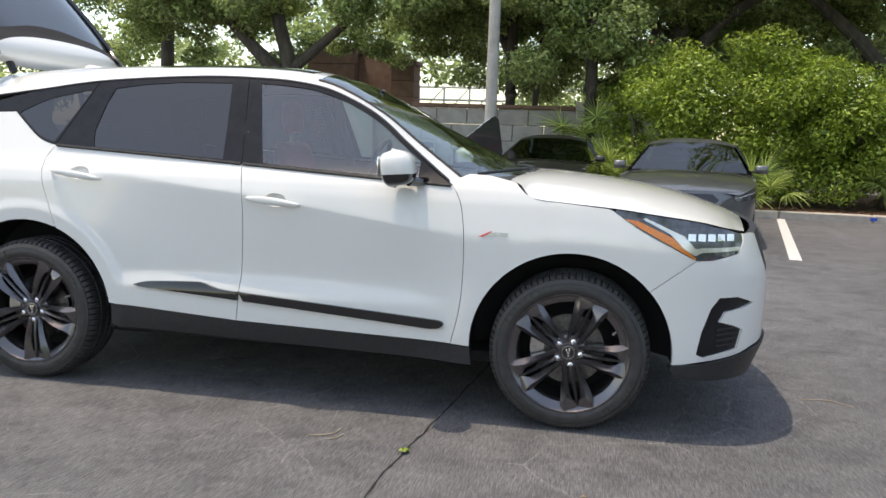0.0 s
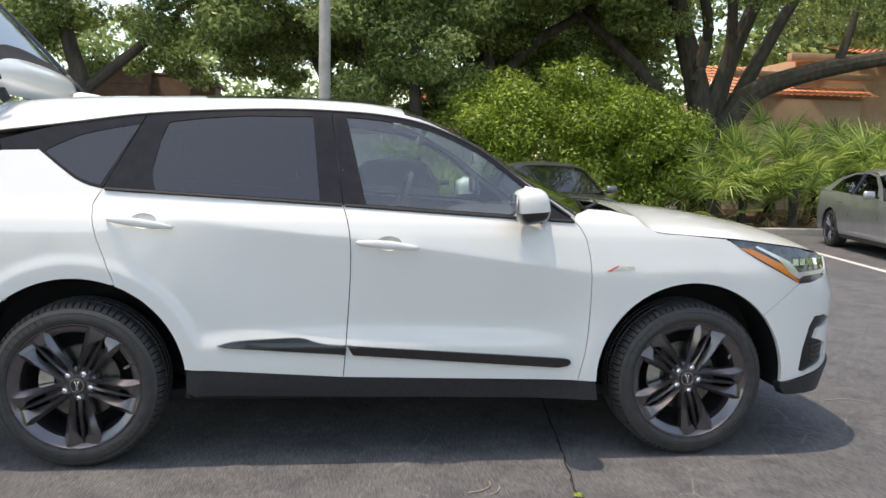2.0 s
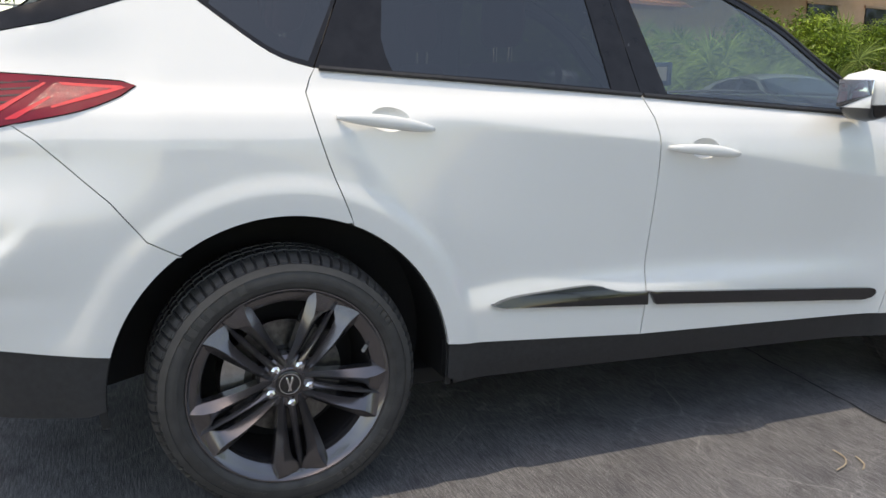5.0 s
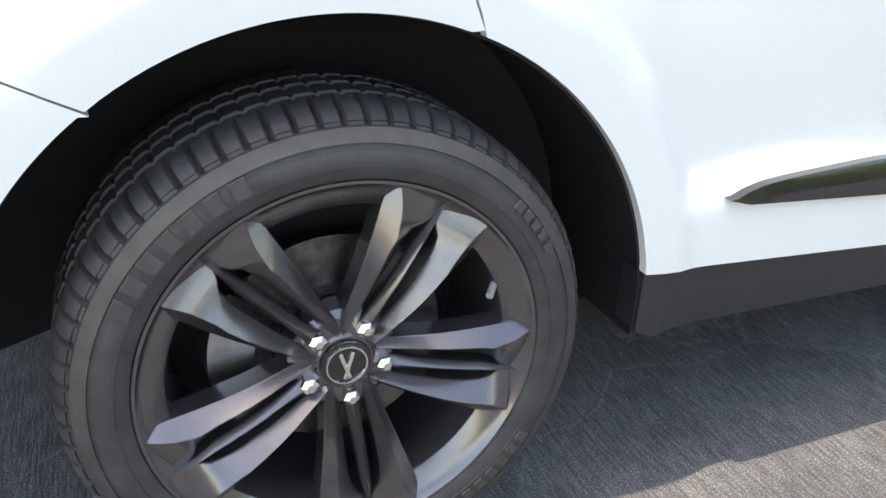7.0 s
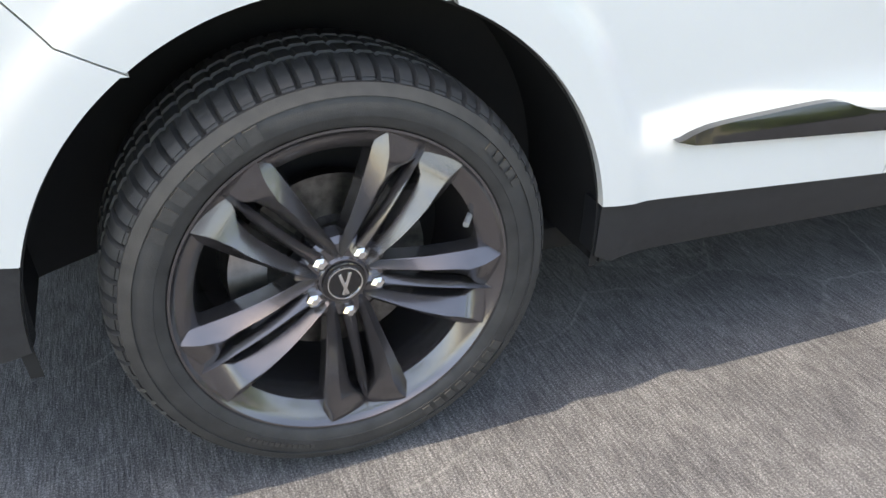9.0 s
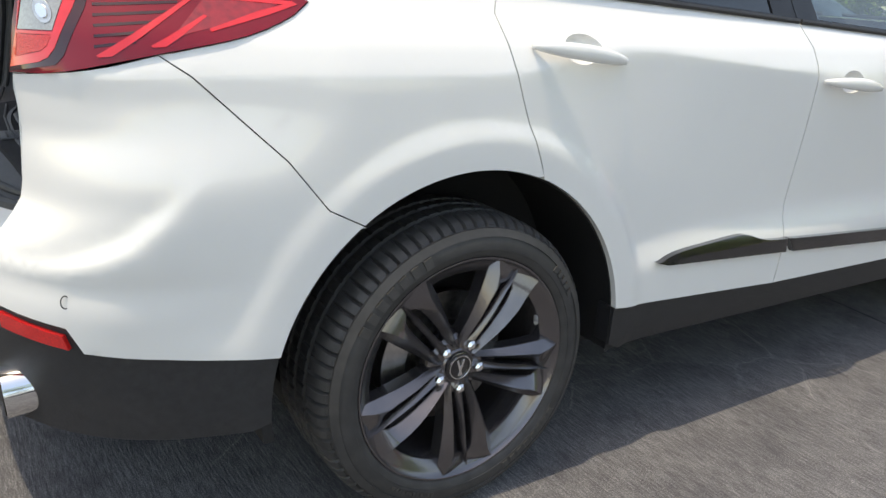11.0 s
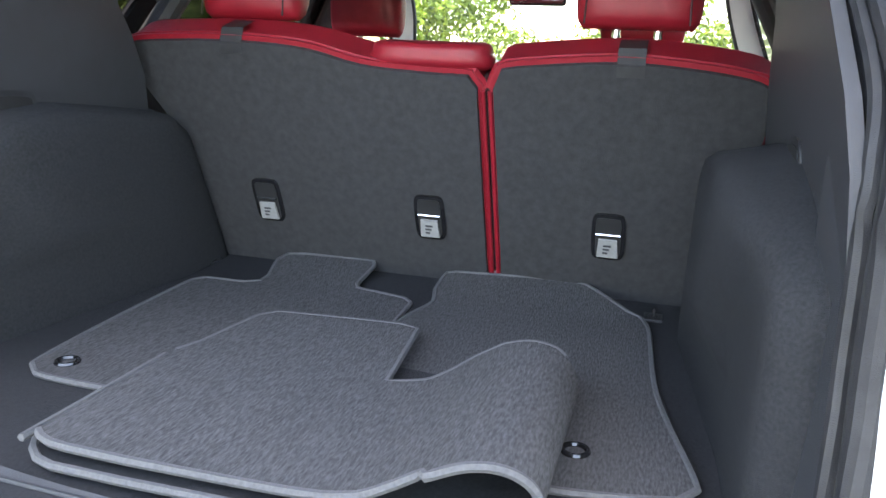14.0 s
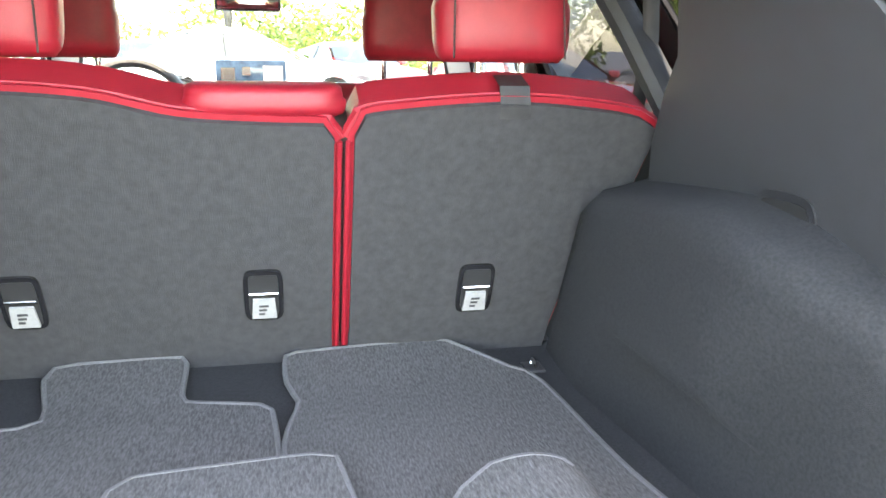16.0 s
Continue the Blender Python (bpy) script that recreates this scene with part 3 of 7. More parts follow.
    panel("amber_marker", straight(U([(2.96, 0.990), (3.02, 0.985), (3.17, 0.918), (3.275, 0.832), (3.272, 0.822), (3.165, 0.882), (3.045, 0.943), (2.96, 0.990)]))[:-1], AMBER, hl, side, off=0.003, depth=0.006, grid=0.02, gap=0.001)
    panel("running_light", straight(U([(3.22, 0.872), (3.27, 0.842), (3.30, 0.856), (3.468, 0.864), (3.468, 0.880), (3.30, 0.876), (3.27, 0.872), (3.22, 0.925), (3.05, 0.998), (3.04, 0.992), (3.18, 0.922)]), 0.02)[:-1], LAMP_LIGHT, hl, side, off=0.004, depth=0.006, grid=0.02, gap=0.0)
    for i in range(5):
        xa = 3.235 + i * 0.043
        panel("led_cell", U([(xa, 0.906), (xa + 0.034, 0.904), (xa + 0.034, 0.936), (xa, 0.938)]), CHROME, hl, side, off=0.004, depth=0.01, grid=0.02, gap=0.001)
    arch_tail = ring(2.751, 0.37, 0.455, 42, -3)
    front = U(arch_tail) + [at_x(3.30, 0.36), at_y(0.80, 0.385, False), at_y(0.70, 0.41, False), at_y(0.5, 0.42, False), at_y(0.02, 0.42, False), at_y(0.02, 0.60, False), at_y(0.45, 0.62, False), at_y(0.58, 0.70, False), at_y(0.64, 0.93, False), at_x(3.49, 0.932)] + U([(3.492, 0.90), (3.469, 0.849), (3.35, 0.822), (3.28, 0.819), (3.18, 0.745)])
    fog = U([(3.36, 0.607), (3.395, 0.655), (3.48, 0.655), (3.565, 0.620), (3.50, 0.600), (3.43, 0.590), (3.405, 0.545), (3.47, 0.525), (3.52, 0.50), (3.50, 0.415), (3.42, 0.40), (3.345, 0.384), (3.308, 0.40), (3.325, 0.50)])
    fog = straight(fog + fog[:1])[:-1]
    fb = panel("front_bumper", straight(front + front[:1], 0.04)[:-1], WHITE, car, side, [fog], grid=0.022)
    panel("bumper_vent", fog, FRAME, fb, side, off=-0.014, depth=0.02, grid=0.03, gap=-0.003, label="black angular bumper vent")
    for za in (0.43, 0.455, 0.48, 0.505):
        mesh_bar = U([(3.40, za), (3.49, za + 0.006), (3.49, za + 0.013), (3.40, za + 0.007)])
        panel("vent_mesh", mesh_bar, BLACK, fb, side, off=-0.008, depth=0.006, grid=0.03, gap=0.0)
    lip = U([(3.193, 0.335), (3.197, 0.352), (3.30, 0.356)]) + [at_y(0.80, 0.382, False), at_y(0.70, 0.405, False), at_y(0.4, 0.415, False), at_y(0.0, 0.415, False), at_y(0.0, 0.26, False), at_y(0.5, 0.26, False), at_y(0.78, 0.27, False)] + U([(3.22, 0.29)])
    panel("front_splitter", straight(lip + lip[:1], 0.04)[:-1], BLACK, car, side, off=0.012, depth=0.05, grid=0.03, gap=0.001)
    grille = [at_y(0.575, 0.70, False), at_y(0.635, 0.92, False), at_y(0.3, 0.945, False), at_y(0.0, 0.945, False), at_y(0.0, 0.605, False), at_y(0.44, 0.625, False)]
    panel("grille", straight(grille + grille[:1], 0.05)[:-1], BLACK, car, side, off=-0.015, depth=0.03, grid=0.03, gap=-0.004)
    # black sill
    sill = straight([(0.462, 0.33), (0.464, 0.432), (1.14, 0.392), (2.21, 0.367), (2.297, 0.365), (2.31, 0.275), (1.2, 0.295), (0.50, 0.312), (0.462, 0.33)], 0.05)[:-1]
    panel("sill", sill, BLACK, car, side, off=-0.012, depth=0.06, grid=0.03, gap=0.001, label="black plastic side sill")
    # rear bumper and its black underside
    middle = lambda z: (at_y(0.0, z)[0] - 0.0017, z)
    edge = [at_y(0.693, 1.014), at_y(0.695, 0.95), at_y(0.70, 0.86), at_y(0.70, 0.80), at_y(0.685, 0.745), at_y(0.65, 0.715), at_y(0.58, 0.70), at_y(0.3, 0.69), middle(0.688)]
    low_edge = [middle(0.556), at_y(0.25, 0.558)] + U([(-0.94, 0.566), (-0.903, 0.603), (-0.801, 0.582), (-0.777, 0.533), (-0.645, 0.522), (-0.448, 0.498)])
    rb = U(seam) + curve_through(U([(-0.626, 1.062), (-0.70, 1.042), (-0.752, 1.031)]))[1:] + edge + low_edge + ring(0, 0.372, 0.462, 164, 127)
    bump = panel("rear_bumper", straight(rb + rb[:1], 0.03)[:-1], WHITE, car, side, grid=0.017)
    sx, sy, sz = on_body(*at_x(-0.797, 0.635), 0.001)
    tube("parking_sensor", [(sx + 0.012 * math.cos(a) * 0.6, (sy + 0.0005) * side - side * 0.012 * math.cos(a) * 0.8 * 0 + 0, sz + 0.012 * math.sin(a)) for a in [i * math.pi / 8 for i in range(16)]], 0.0012, SEAL, bump, closed=True, n=5)
    under = low_edge + ring(0, 0.372, 0.462, 164.5, 182)[1:] + [at_x(-0.50, 0.345), at_y(0.75, 0.35), at_y(0.4, 0.36), middle(0.36)]
    ub = panel("rear_bumper_underside", straight(under + under[:1], 0.04)[:-1], BLACK, car, side, off=-0.006, depth=0.05, grid=0.03, gap=0.001, label="black textured lower rear bumper")
    refl = U([(-0.893, 0.590), (-0.805, 0.568), (-0.797, 0.540), (-0.890, 0.560)])
    panel("rear_reflector", straight(refl + refl[:1], 0.03)[:-1], RED_PRISM, ub, side, off=0.004, depth=0.012, grid=0.02, gap=0.0, label="red rear reflector")
    # tail light
    tl = curve_through(U(lamp_top)) + [at_y(0.697, 1.183), at_y(0.695, 1.10), at_y(0.695, 1.016)] + curve_through(U([(-0.80, 1.019), (-0.752, 1.031), (-0.626, 1.062), (-0.475, 1.095), (-0.384, 1.131), (-0.348, 1.155)]))[1:]
    lampbody = panel("tail_light", tl, RED_LENS, car, side, off=0.006, depth=0.03, grid=0.017, gap=0.0015, label="dark red tail light with bright red light bars")
    def aft(d, z):
        return at_y(0.699, z)[0] + d, z
    ring_out = [aft(0.003, 1.172), aft(0.084, 1.172), aft(0.096, 1.168), aft(0.104, 1.158), aft(0.108, 1.13), aft(0.108, 1.09), aft(0.104, 1.066), aft(0.095, 1.050), aft(0.080, 1.042), aft(0.006, 1.027)]
    lens = [aft(0.008, 1.158), aft(0.078, 1.158), aft(0.085, 1.155), aft(0.088, 1.147), aft(0.094, 1.091), aft(0.016, 1.088)]
    prism = [aft(0.017, 1.083), aft(0.093, 1.086), aft(0.090, 1.068), aft(0.078, 1.058), aft(0.022, 1.045)]
    panel("light_bar", straight(ring_out + ring_out[:1], 0.02)[:-1], RED_BRIGHT, lampbody, side, [straight(lens + lens[:1], 0.02)[:-1], straight(prism + prism[:1], 0.02)[:-1]], off=0.008, depth=0.004, grid=0.012, gap=0.0, label="bright red curved light bar")
    panel("reversing_lens", straight(lens + lens[:1], 0.02)[:-1], LENS_WHITE, lampbody, side, off=0.007, depth=0.004, grid=0.015, gap=0.002, label="clear reversing light lens")
    panel("prism_lens", straight(prism + prism[:1], 0.02)[:-1], RED_PRISM, lampbody, side, off=0.0078, depth=0.004, grid=0.015, gap=0.001)
    # dark band round the light bar, bulb and housing seen through the clear lens, louvres behind the wing's lens
    dark_out = [aft(0.001, 1.181), aft(0.10, 1.180), aft(0.118, 1.170), aft(0.126, 1.13), aft(0.126, 1.085), aft(0.122, 1.055), aft(0.112, 1.040), aft(0.002, 1.019)]
    panel("lamp_border", straight(dark_out + dark_out[:1], 0.02)[:-1], RED_DEEP, lampbody, side, [straight(ring_out + ring_out[:1], 0.02)[:-1]], off=0.0072, depth=0.003, grid=0.02, gap=0.0)
    panel("bulb_reflector", ellipse(aft(0.062, 1.12)[0], 1.122, 0.017, 0.019, 16), STEEL, lampbody, side, off=0.0084, depth=0.003, grid=0.02, gap=0.0)
    panel("bulb", ellipse(aft(0.062, 1.12)[0], 1.122, 0.010, 0.011, 12), CHROME, lampbody, side, off=0.0105, depth=0.004, grid=0.02, gap=0.0)
    for k in range(6):
        za, xa, xb = 1.070 + 0.016 * k, -0.715 + 0.002 * k, -0.655 + 0.019 * k
        panel("louvre", straight(U([(xa, za), (xb, za + 0.010), (xb, za + 0.0145), (xa, za + 0.0045), (xa, za)]), 0.03)[:-1], RED_DEEP, lampbody, side, off=0.0070, depth=0.003, grid=0.02, gap=0.0)
    for low, high in (((-0.710, 1.056), (-0.545, 1.160)), ((-0.630, 1.074), (-0.535, 1.128))):
        a, b = at_x(*low), at_x(*high)
        k = 0.0024
        panel("light_line", straight([(a[0], a[1]), (a[0] - 0.004, a[1] + k), (b[0] - 0.006, b[1]), (b[0], b[1] - k), (a[0] + 0.02, a[1] + 0.002)], 0.03), RED_BRIGHT, lampbody, side, off=0.0075, depth=0.003, grid=0.02, gap=0.0)
    glow = U([(-0.53, 1.158), (-0.40, 1.153), (-0.455, 1.128), (-0.60, 1.090), (-0.575, 1.115)])
    panel("tip_reflector", straight(glow + glow[:1], 0.02)[:-1], RED_TIP, lampbody, side, off=0.0068, depth=0.003, grid=0.02, gap=0.0, label="brighter red reflector at the lamp's tip")
    tip = U([(-0.52, 1.161), (-0.38, 1.155), (-0.372, 1.150), (-0.43, 1.131), (-0.535, 1.101), (-0.537, 1.106), (-0.45, 1.136), (-0.40, 1.149), (-0.51, 1.154)])
    panel("light_line", straight(tip + tip[:1], 0.03)[:-1], RED_BRIGHT, lampbody, side, off=0.0075, depth=0.003, grid=0.02, gap=0.0)
    # liner of the wheel housings
    for wx, r, name in ((0.0, 0.470, "rear_wheel_liner"), (2.751, 0.463, "front_wheel_liner")):
        verts, faces, n = [], [], 40
        for d in (0.920, 0.915, 0.62, 0.50):
            rr = r - 0.010 if d == 0.920 else r + 0.01 if d > 0.6 else 0.10
            for i in range(n + 1):
                a = radians(-8 + 196 * i / n)
                verts.append((wx + rr * math.cos(a), side * d, 0.372 + rr * math.sin(a)))
        faces = [(k * (n + 1) + i, k * (n + 1) + i + 1, (k + 1) * (n + 1) + i + 1, (k + 1) * (n + 1) + i) for k in range(3) for i in range(n)]
        mesh_part(name, verts, faces, DARK, car, "black wheel housing liner")
    # dark inner skin that closes the flank behind its joints
    inner = straight([(0.49, 0.30), (0.49, 0.55), (0.30, 0.80), (0.10, 0.86), (0.10, 1.20), (1.13, 1.145), (2.15, 1.08), (2.26, 1.0), (2.27, 0.30), (0.49, 0.30)], 0.1)[:-1]
    panel("inner_skin", inner, DARK, car, side, off=-0.035, depth=0.03, grid=0.08, gap=0.0)
    # outside mirror
    mx, my, mz = 1.945, 0.995, 1.172
    for name, mat, lo, hi in (("mirror_cap", WHITE, -0.30, 1.0), ("mirror_base", GLOSS_BLACK, -1.0, -0.30)):
        verts, faces, n, m = [], [], 32, 10
        for j in range(m + 1):
            h = lo + (hi - lo) * j / m
            s = (1 - abs(h) ** 3.2) ** (1 / 2.4) if abs(h) < 1 else 0.0
            for i in range(n):
                a = 2 * math.pi * i / n
                cx = math.copysign(abs(math.cos(a)) ** 0.7, math.cos(a))
                cy = math.copysign(abs(math.sin(a)) ** 0.7, math.sin(a))
                x = mx + 0.085 * s * cx * (0.62 if cx < 0 else 1.15) - 0.01 - 0.012 * h
                verts.append((x, side * (my + 0.098 * s * cy), mz + 0.082 * h + 0.006 * cx))
        faces = [(j * n + i, j * n + (i + 1) % n, (j + 1) * n + (i + 1) % n, (j + 1) * n + i) for j in range(m) for i in range(n)]
        faces += [tuple(range(n))[::-1], tuple(range(m * n, m * n + n))]
        mesh_part(name, verts, faces, mat, car, "white door mirror cap" if hi == 1.0 else "black door mirror base", sharp=50)
    box("mirror_glass", (0.006, 0.135, 0.092), (mx - 0.068, side * my, mz + 0.005), CHROME, car, "mirror glass of the door mirror", 0.002)
    tube("mirror_arm", [(2.0, side * 0.98, 1.115), (2.03, side * 0.92, 1.112), (2.06, side * 0.85, 1.112)], 0.022, GLOSS_BLACK, car, n=10)


for s in (-1, 1):
    flank_parts(s)

# ---- roof, windscreen, hood ----
RAIL_3D = [(x, half(x, z), z) for x, z in RAIL[2:]]
RAIL_3D[0] = (-0.44, half(-0.44, 1.44), 1.44)
SPINE = [(-0.50, 0, 1.620), (-0.10, 0, 1.652), (0.22, 0, 1.664), (0.55, 0, 1.672), (0.85, 0, 1.674), (1.08, 0, 1.670), (1.30, 0, 1.652), (1.50, 0, 1.598), (1.85, 0, 1.440), (2.15, 0, 1.295), (2.50, 0, 1.130)]


def resampled(pts, n):
    """n steps along a smooth line through points, at even parameter."""
    out = []
    for i in range(n + 1):
        t = i / n * (len(pts) - 1)
        k = min(int(t), len(pts) - 2)
        s = t - k
        p0, p1, p2, p3 = (Vector(pts[min(len(pts) - 1, max(0, k + d))]) for d in (-1, 0, 1, 2))
        out.append(0.5 * (2 * p1 + (p2 - p0) * s + (2 * p0 - 5 * p1 + 4 * p2 - p3) * s * s + (3 * p1 - p0 - 3 * p2 + p3) * s ** 3))
    return out


def crown(name, rails, spines, i0, i1, s0, s1, mat, parent, power=3.0, lift=0.0, label="", ns=14, both=True, skirt=0.012):
    """A skin arched over the car between its rail and its spine, on both sides."""
    verts, faces = [], []
    ss = [s0 + (s1 - s0) * k / ns for k in range(ns + 1)]
    cols = [(1, s) for s in ss] + [(-1, s) for s in (ss[::-1][1:] if s1 == 1.0 else ss[::-1])]
    w = len(cols)
    for i in range(i0, i1 + 1):
        r, c = rails[i], spines[i]
        for sg, s in cols:
            f = 1 - (1 - s) ** power
            verts.append((r.x + (c.x - r.x) * s, -sg * r.y * (1 - s), r.z + (c.z - r.z) * f + lift))
    for i in range(i1 - i0):
        for k in range(w - 1):
            if s1 < 1.0 and k == ns:
                continue
            faces.append((i * w + k, i * w + k + 1, (i + 1) * w + k + 1, (i + 1) * w + k))
    return mesh_part(name, verts, faces, mat, parent, label, sharp=50)


rails, spines = resampled(RAIL_3D, 80), resampled(SPINE, 80)
roof = crown("roof", rails, spines, 0, 52, 0.0, 1.0, WHITE, car, label="white roof panel")
crown("headliner", rails, spines, 2, 52, 0.06, 1.0, HEADLINER, car, lift=-0.035, label="light grey cloth headliner")
crown("sunroof", rails, spines, 22, 49, 0.34, 1.0, GLOSS_BLACK, roof, lift=0.003, label="black glass sunroof")
for sg in (-1, 1):
    inner_edge = [(r.x + (c.x - r.x) * 0.13, sg * r.y * 0.87, r.z + (c.z - r.z) * (1 - 0.87 ** 3)) for r, c in zip(rails[52:], spines[52:])]
    strip("windscreen_pillar", [(r.x, sg * r.y, r.z) for r in rails[52:]], inner_edge, WHITE, car, "white windscreen pillar", 3)
crown("windscreen", rails, spines, 52, 80, 0.13, 1.0, SHIELD, car, lift=-0.002, label="clear windscreen").visible_shadow = False
for sg in (-1, 1):
    edge = [Vector((r.x + (c.x - r.x) * 0.135, -sg * r.y * 0.865, r.z + (c.z - r.z) * (1 - 0.865 ** 3) + 0.002)) for r, c in zip(rails[52:], spines[52:])]
    tube("windscreen_moulding", edge, 0.008, SEAL, car, n=6)
    tube("roof_gutter", [Vector((r.x, sg * (r.y - 0.001), r.z + 0.002)) for r in rails[:80]], 0.006, SEAL, car, n=6)
HOOD_RAIL = [(2.44, 0.80, 1.128), (2.49, 0.82, 1.112), (2.522, 0.868, 1.081), (2.568, half(2.568, 1.056), 1.056), (2.72, half(2.72, 1.043), 1.043), (2.93, half(2.93, 1.029), 1.029), (3.10, half(3.10, 1.010), 1.010), (3.289, half(3.289, 0.985), 0.985), (3.40, half(3.40, 0.960), 0.960), (3.47, 0.68, 0.940), (3.52, 0.60, 0.928)]
HOOD_SPINE = [(2.52, 0, 1.150), (2.56, 0, 1.152), (2.60, 0, 1.152), (2.66, 0, 1.150), (2.80, 0, 1.138), (2.98, 0, 1.118), (3.14, 0, 1.092), (3.30, 0, 1.058), (3.44, 0, 1.016), (3.54, 0, 0.978), (3.60, 0, 0.945)]
hr_, hs_ = resampled(HOOD_RAIL, 50), resampled(HOOD_SPINE, 50)
crown("hood", hr_, hs_, 0, 50, 0.0, 1.0, WHITE, car, power=2.6, lift=0.002, label="white hood", ns=18)
crown("hood_underside", hr_, hs_, 0, 50, 0.02, 1.0, DARK, car, power=2.6, lift=-0.05, ns=6)
cowl_a = [Vector((2.20 + 0.30 * (1 - (k / 12 - 1) ** 2), 0.80 * (1 - k / 12), 1.118)) for k in range(13)]
cowl_b = [Vector((2.50 + 0.10 * (1 - (k / 12 - 1) ** 2), 0.80 * (1 - k / 12), 1.112)) for k in range(13)]
for sg in (-1, 1):
    strip("cowl", [(p.x, sg * p.y, p.z) for p in cowl_a], [(p.x, sg * p.y, p.z) for p in cowl_b], BLACK, car, "black wiper cowl", 3)
    tube("wiper", [(2.28, sg * 0.62 - 0.1, 1.15), (2.42, sg * 0.35 - 0.1, 1.165), (2.50, sg * 0.05 - 0.1, 1.165)], 0.008, BLACK, car, n=6)
# shark fin on the roof
fin_v, fin_f = [], []
for i in range(13):
    s = i / 12
    h, w = 0.048 * (1 - s) ** 0.75 * (0.75 + 0.25 * min(1, s * 8)), 0.028 * (1 - s * 0.85)
    for k in range(9):
        a = math.pi * k / 8
        fin_v.append((-0.275 + 0.20 * s, w * math.cos(a), 1.638 + 0.009 * s + max(0.003, h) * math.sin(a)))
for i in range(12):
    fin_f += [(i * 9 + k, i * 9 + k + 1, (i + 1) * 9 + k + 1, (i + 1) * 9 + k) for k in range(8)]
fin_f += [tuple(range(9))]
mesh_part("roof_antenna", fin_v, fin_f, WHITE, car, "white shark fin roof antenna", sharp=60)
# floor pan under the car
box("floor_pan", (3.4, 1.5, 0.06), (1.35, 0, 0.27), DARK, car, "dark underbody", 0.02)
box("sill_floor", (1.76, 1.74, 0.03), (1.375, 0, 0.325), DARK, car, "dark underbody between the wheels", 0.005)
box("rear_underbody", (0.75, 1.1, 0.22), (-0.55, 0, 0.42), DARK, car, "dark rear underbody", 0.05)
for sg in (-1, 1):
    t = tube("exhaust_tip", [(-0.905, sg * 0.675, 0.412), (-0.68, sg * 0.675, 0.425)], 0.053, CHROME, car, "round chrome exhaust tip", n=32)
    tube("exhaust_bore", [(-0.907, sg * 0.675, 0.412), (-0.85, sg * 0.675, 0.415)], 0.046, DARK, t, n=24)


# ---- wheels ----
def strand(c, limb):
    """One limb of a wheel spoke from the hub out to the rim: two broad ones with a slanting ridge, and a slim one between."""
    verts, faces = [], []
    a = radians(c)
    cx, cz, tx, tz = math.cos(a), math.sin(a), -math.sin(a), math.cos(a)
    radii = [0.040, 0.06, 0.08, 0.105, 0.13, 0.155, 0.18, 0.20, 0.215, 0.23, 0.243, 0.258, 0.274]
    for r in radii:
        s = (r - 0.04) / 0.234
        y = -0.002 - 0.026 * s - 0.012 * math.sin(math.pi * s)
        if limb:
            far = table([(0.04, 0.034), (0.06, 0.038), (0.12, 0.051), (0.19, 0.068), (0.235, 0.078), (0.258, 0.078), (0.274, 0.074)], r)
            near = table([(0.04, 0.014), (0.06, 0.017), (0.12, 0.022), (0.19, 0.024), (0.215, 0.019), (0.229, 0.007), (0.238, 0.0), (0.275, 0.0)], r)
            peak = near + (far - near) * table([(0.04, 0.5), (0.10, 0.55), (0.17, 0.55), (0.205, 0.50), (0.24, 0.75), (0.272, 0.98)], r)
            lift = table([(0.04, 0.004), (0.12, 0.013), (0.20, 0.017), (0.24, 0.010), (0.274, 0.002)], r)
            row = ((far, 0.045), (far, 0.008), (far - 0.002, 0.006), (peak, -lift), (near + 0.002, 0.008), (near, 0.011), (near, 0.045))
        else:
            w = table([(0.04, 0.014), (0.09, 0.0095), (0.15, 0.0085), (0.20, 0.0085), (0.235, 0.004), (0.267, 0.002)], r)
            y += table([(0.04, 0.002), (0.12, 0.005), (0.20, 0.006), (0.245, 0.002), (0.267, 0.004)], r)
            row = ((w, 0.028), (w, 0.006), (w * 0.8, 0.003), (0.0, -0.004), (-w * 0.8, 0.003), (-w, 0.006), (-w, 0.028))
        for off, dy in row:
            off *= limb or 1
            verts.append((cx * r + tx * off, y + dy, cz * r + tz * off))
    n = 7
    for i in range(len(radii) - 1):
        faces += [(i * n + k, i * n + k + 1, (i + 1) * n + k + 1, (i + 1) * n + k) for k in range(n - 1)]
    m = len(radii) - 1
    faces += [tuple(range(n)), tuple(range(m * n, m * n + n))[::-1]]
    return verts, faces


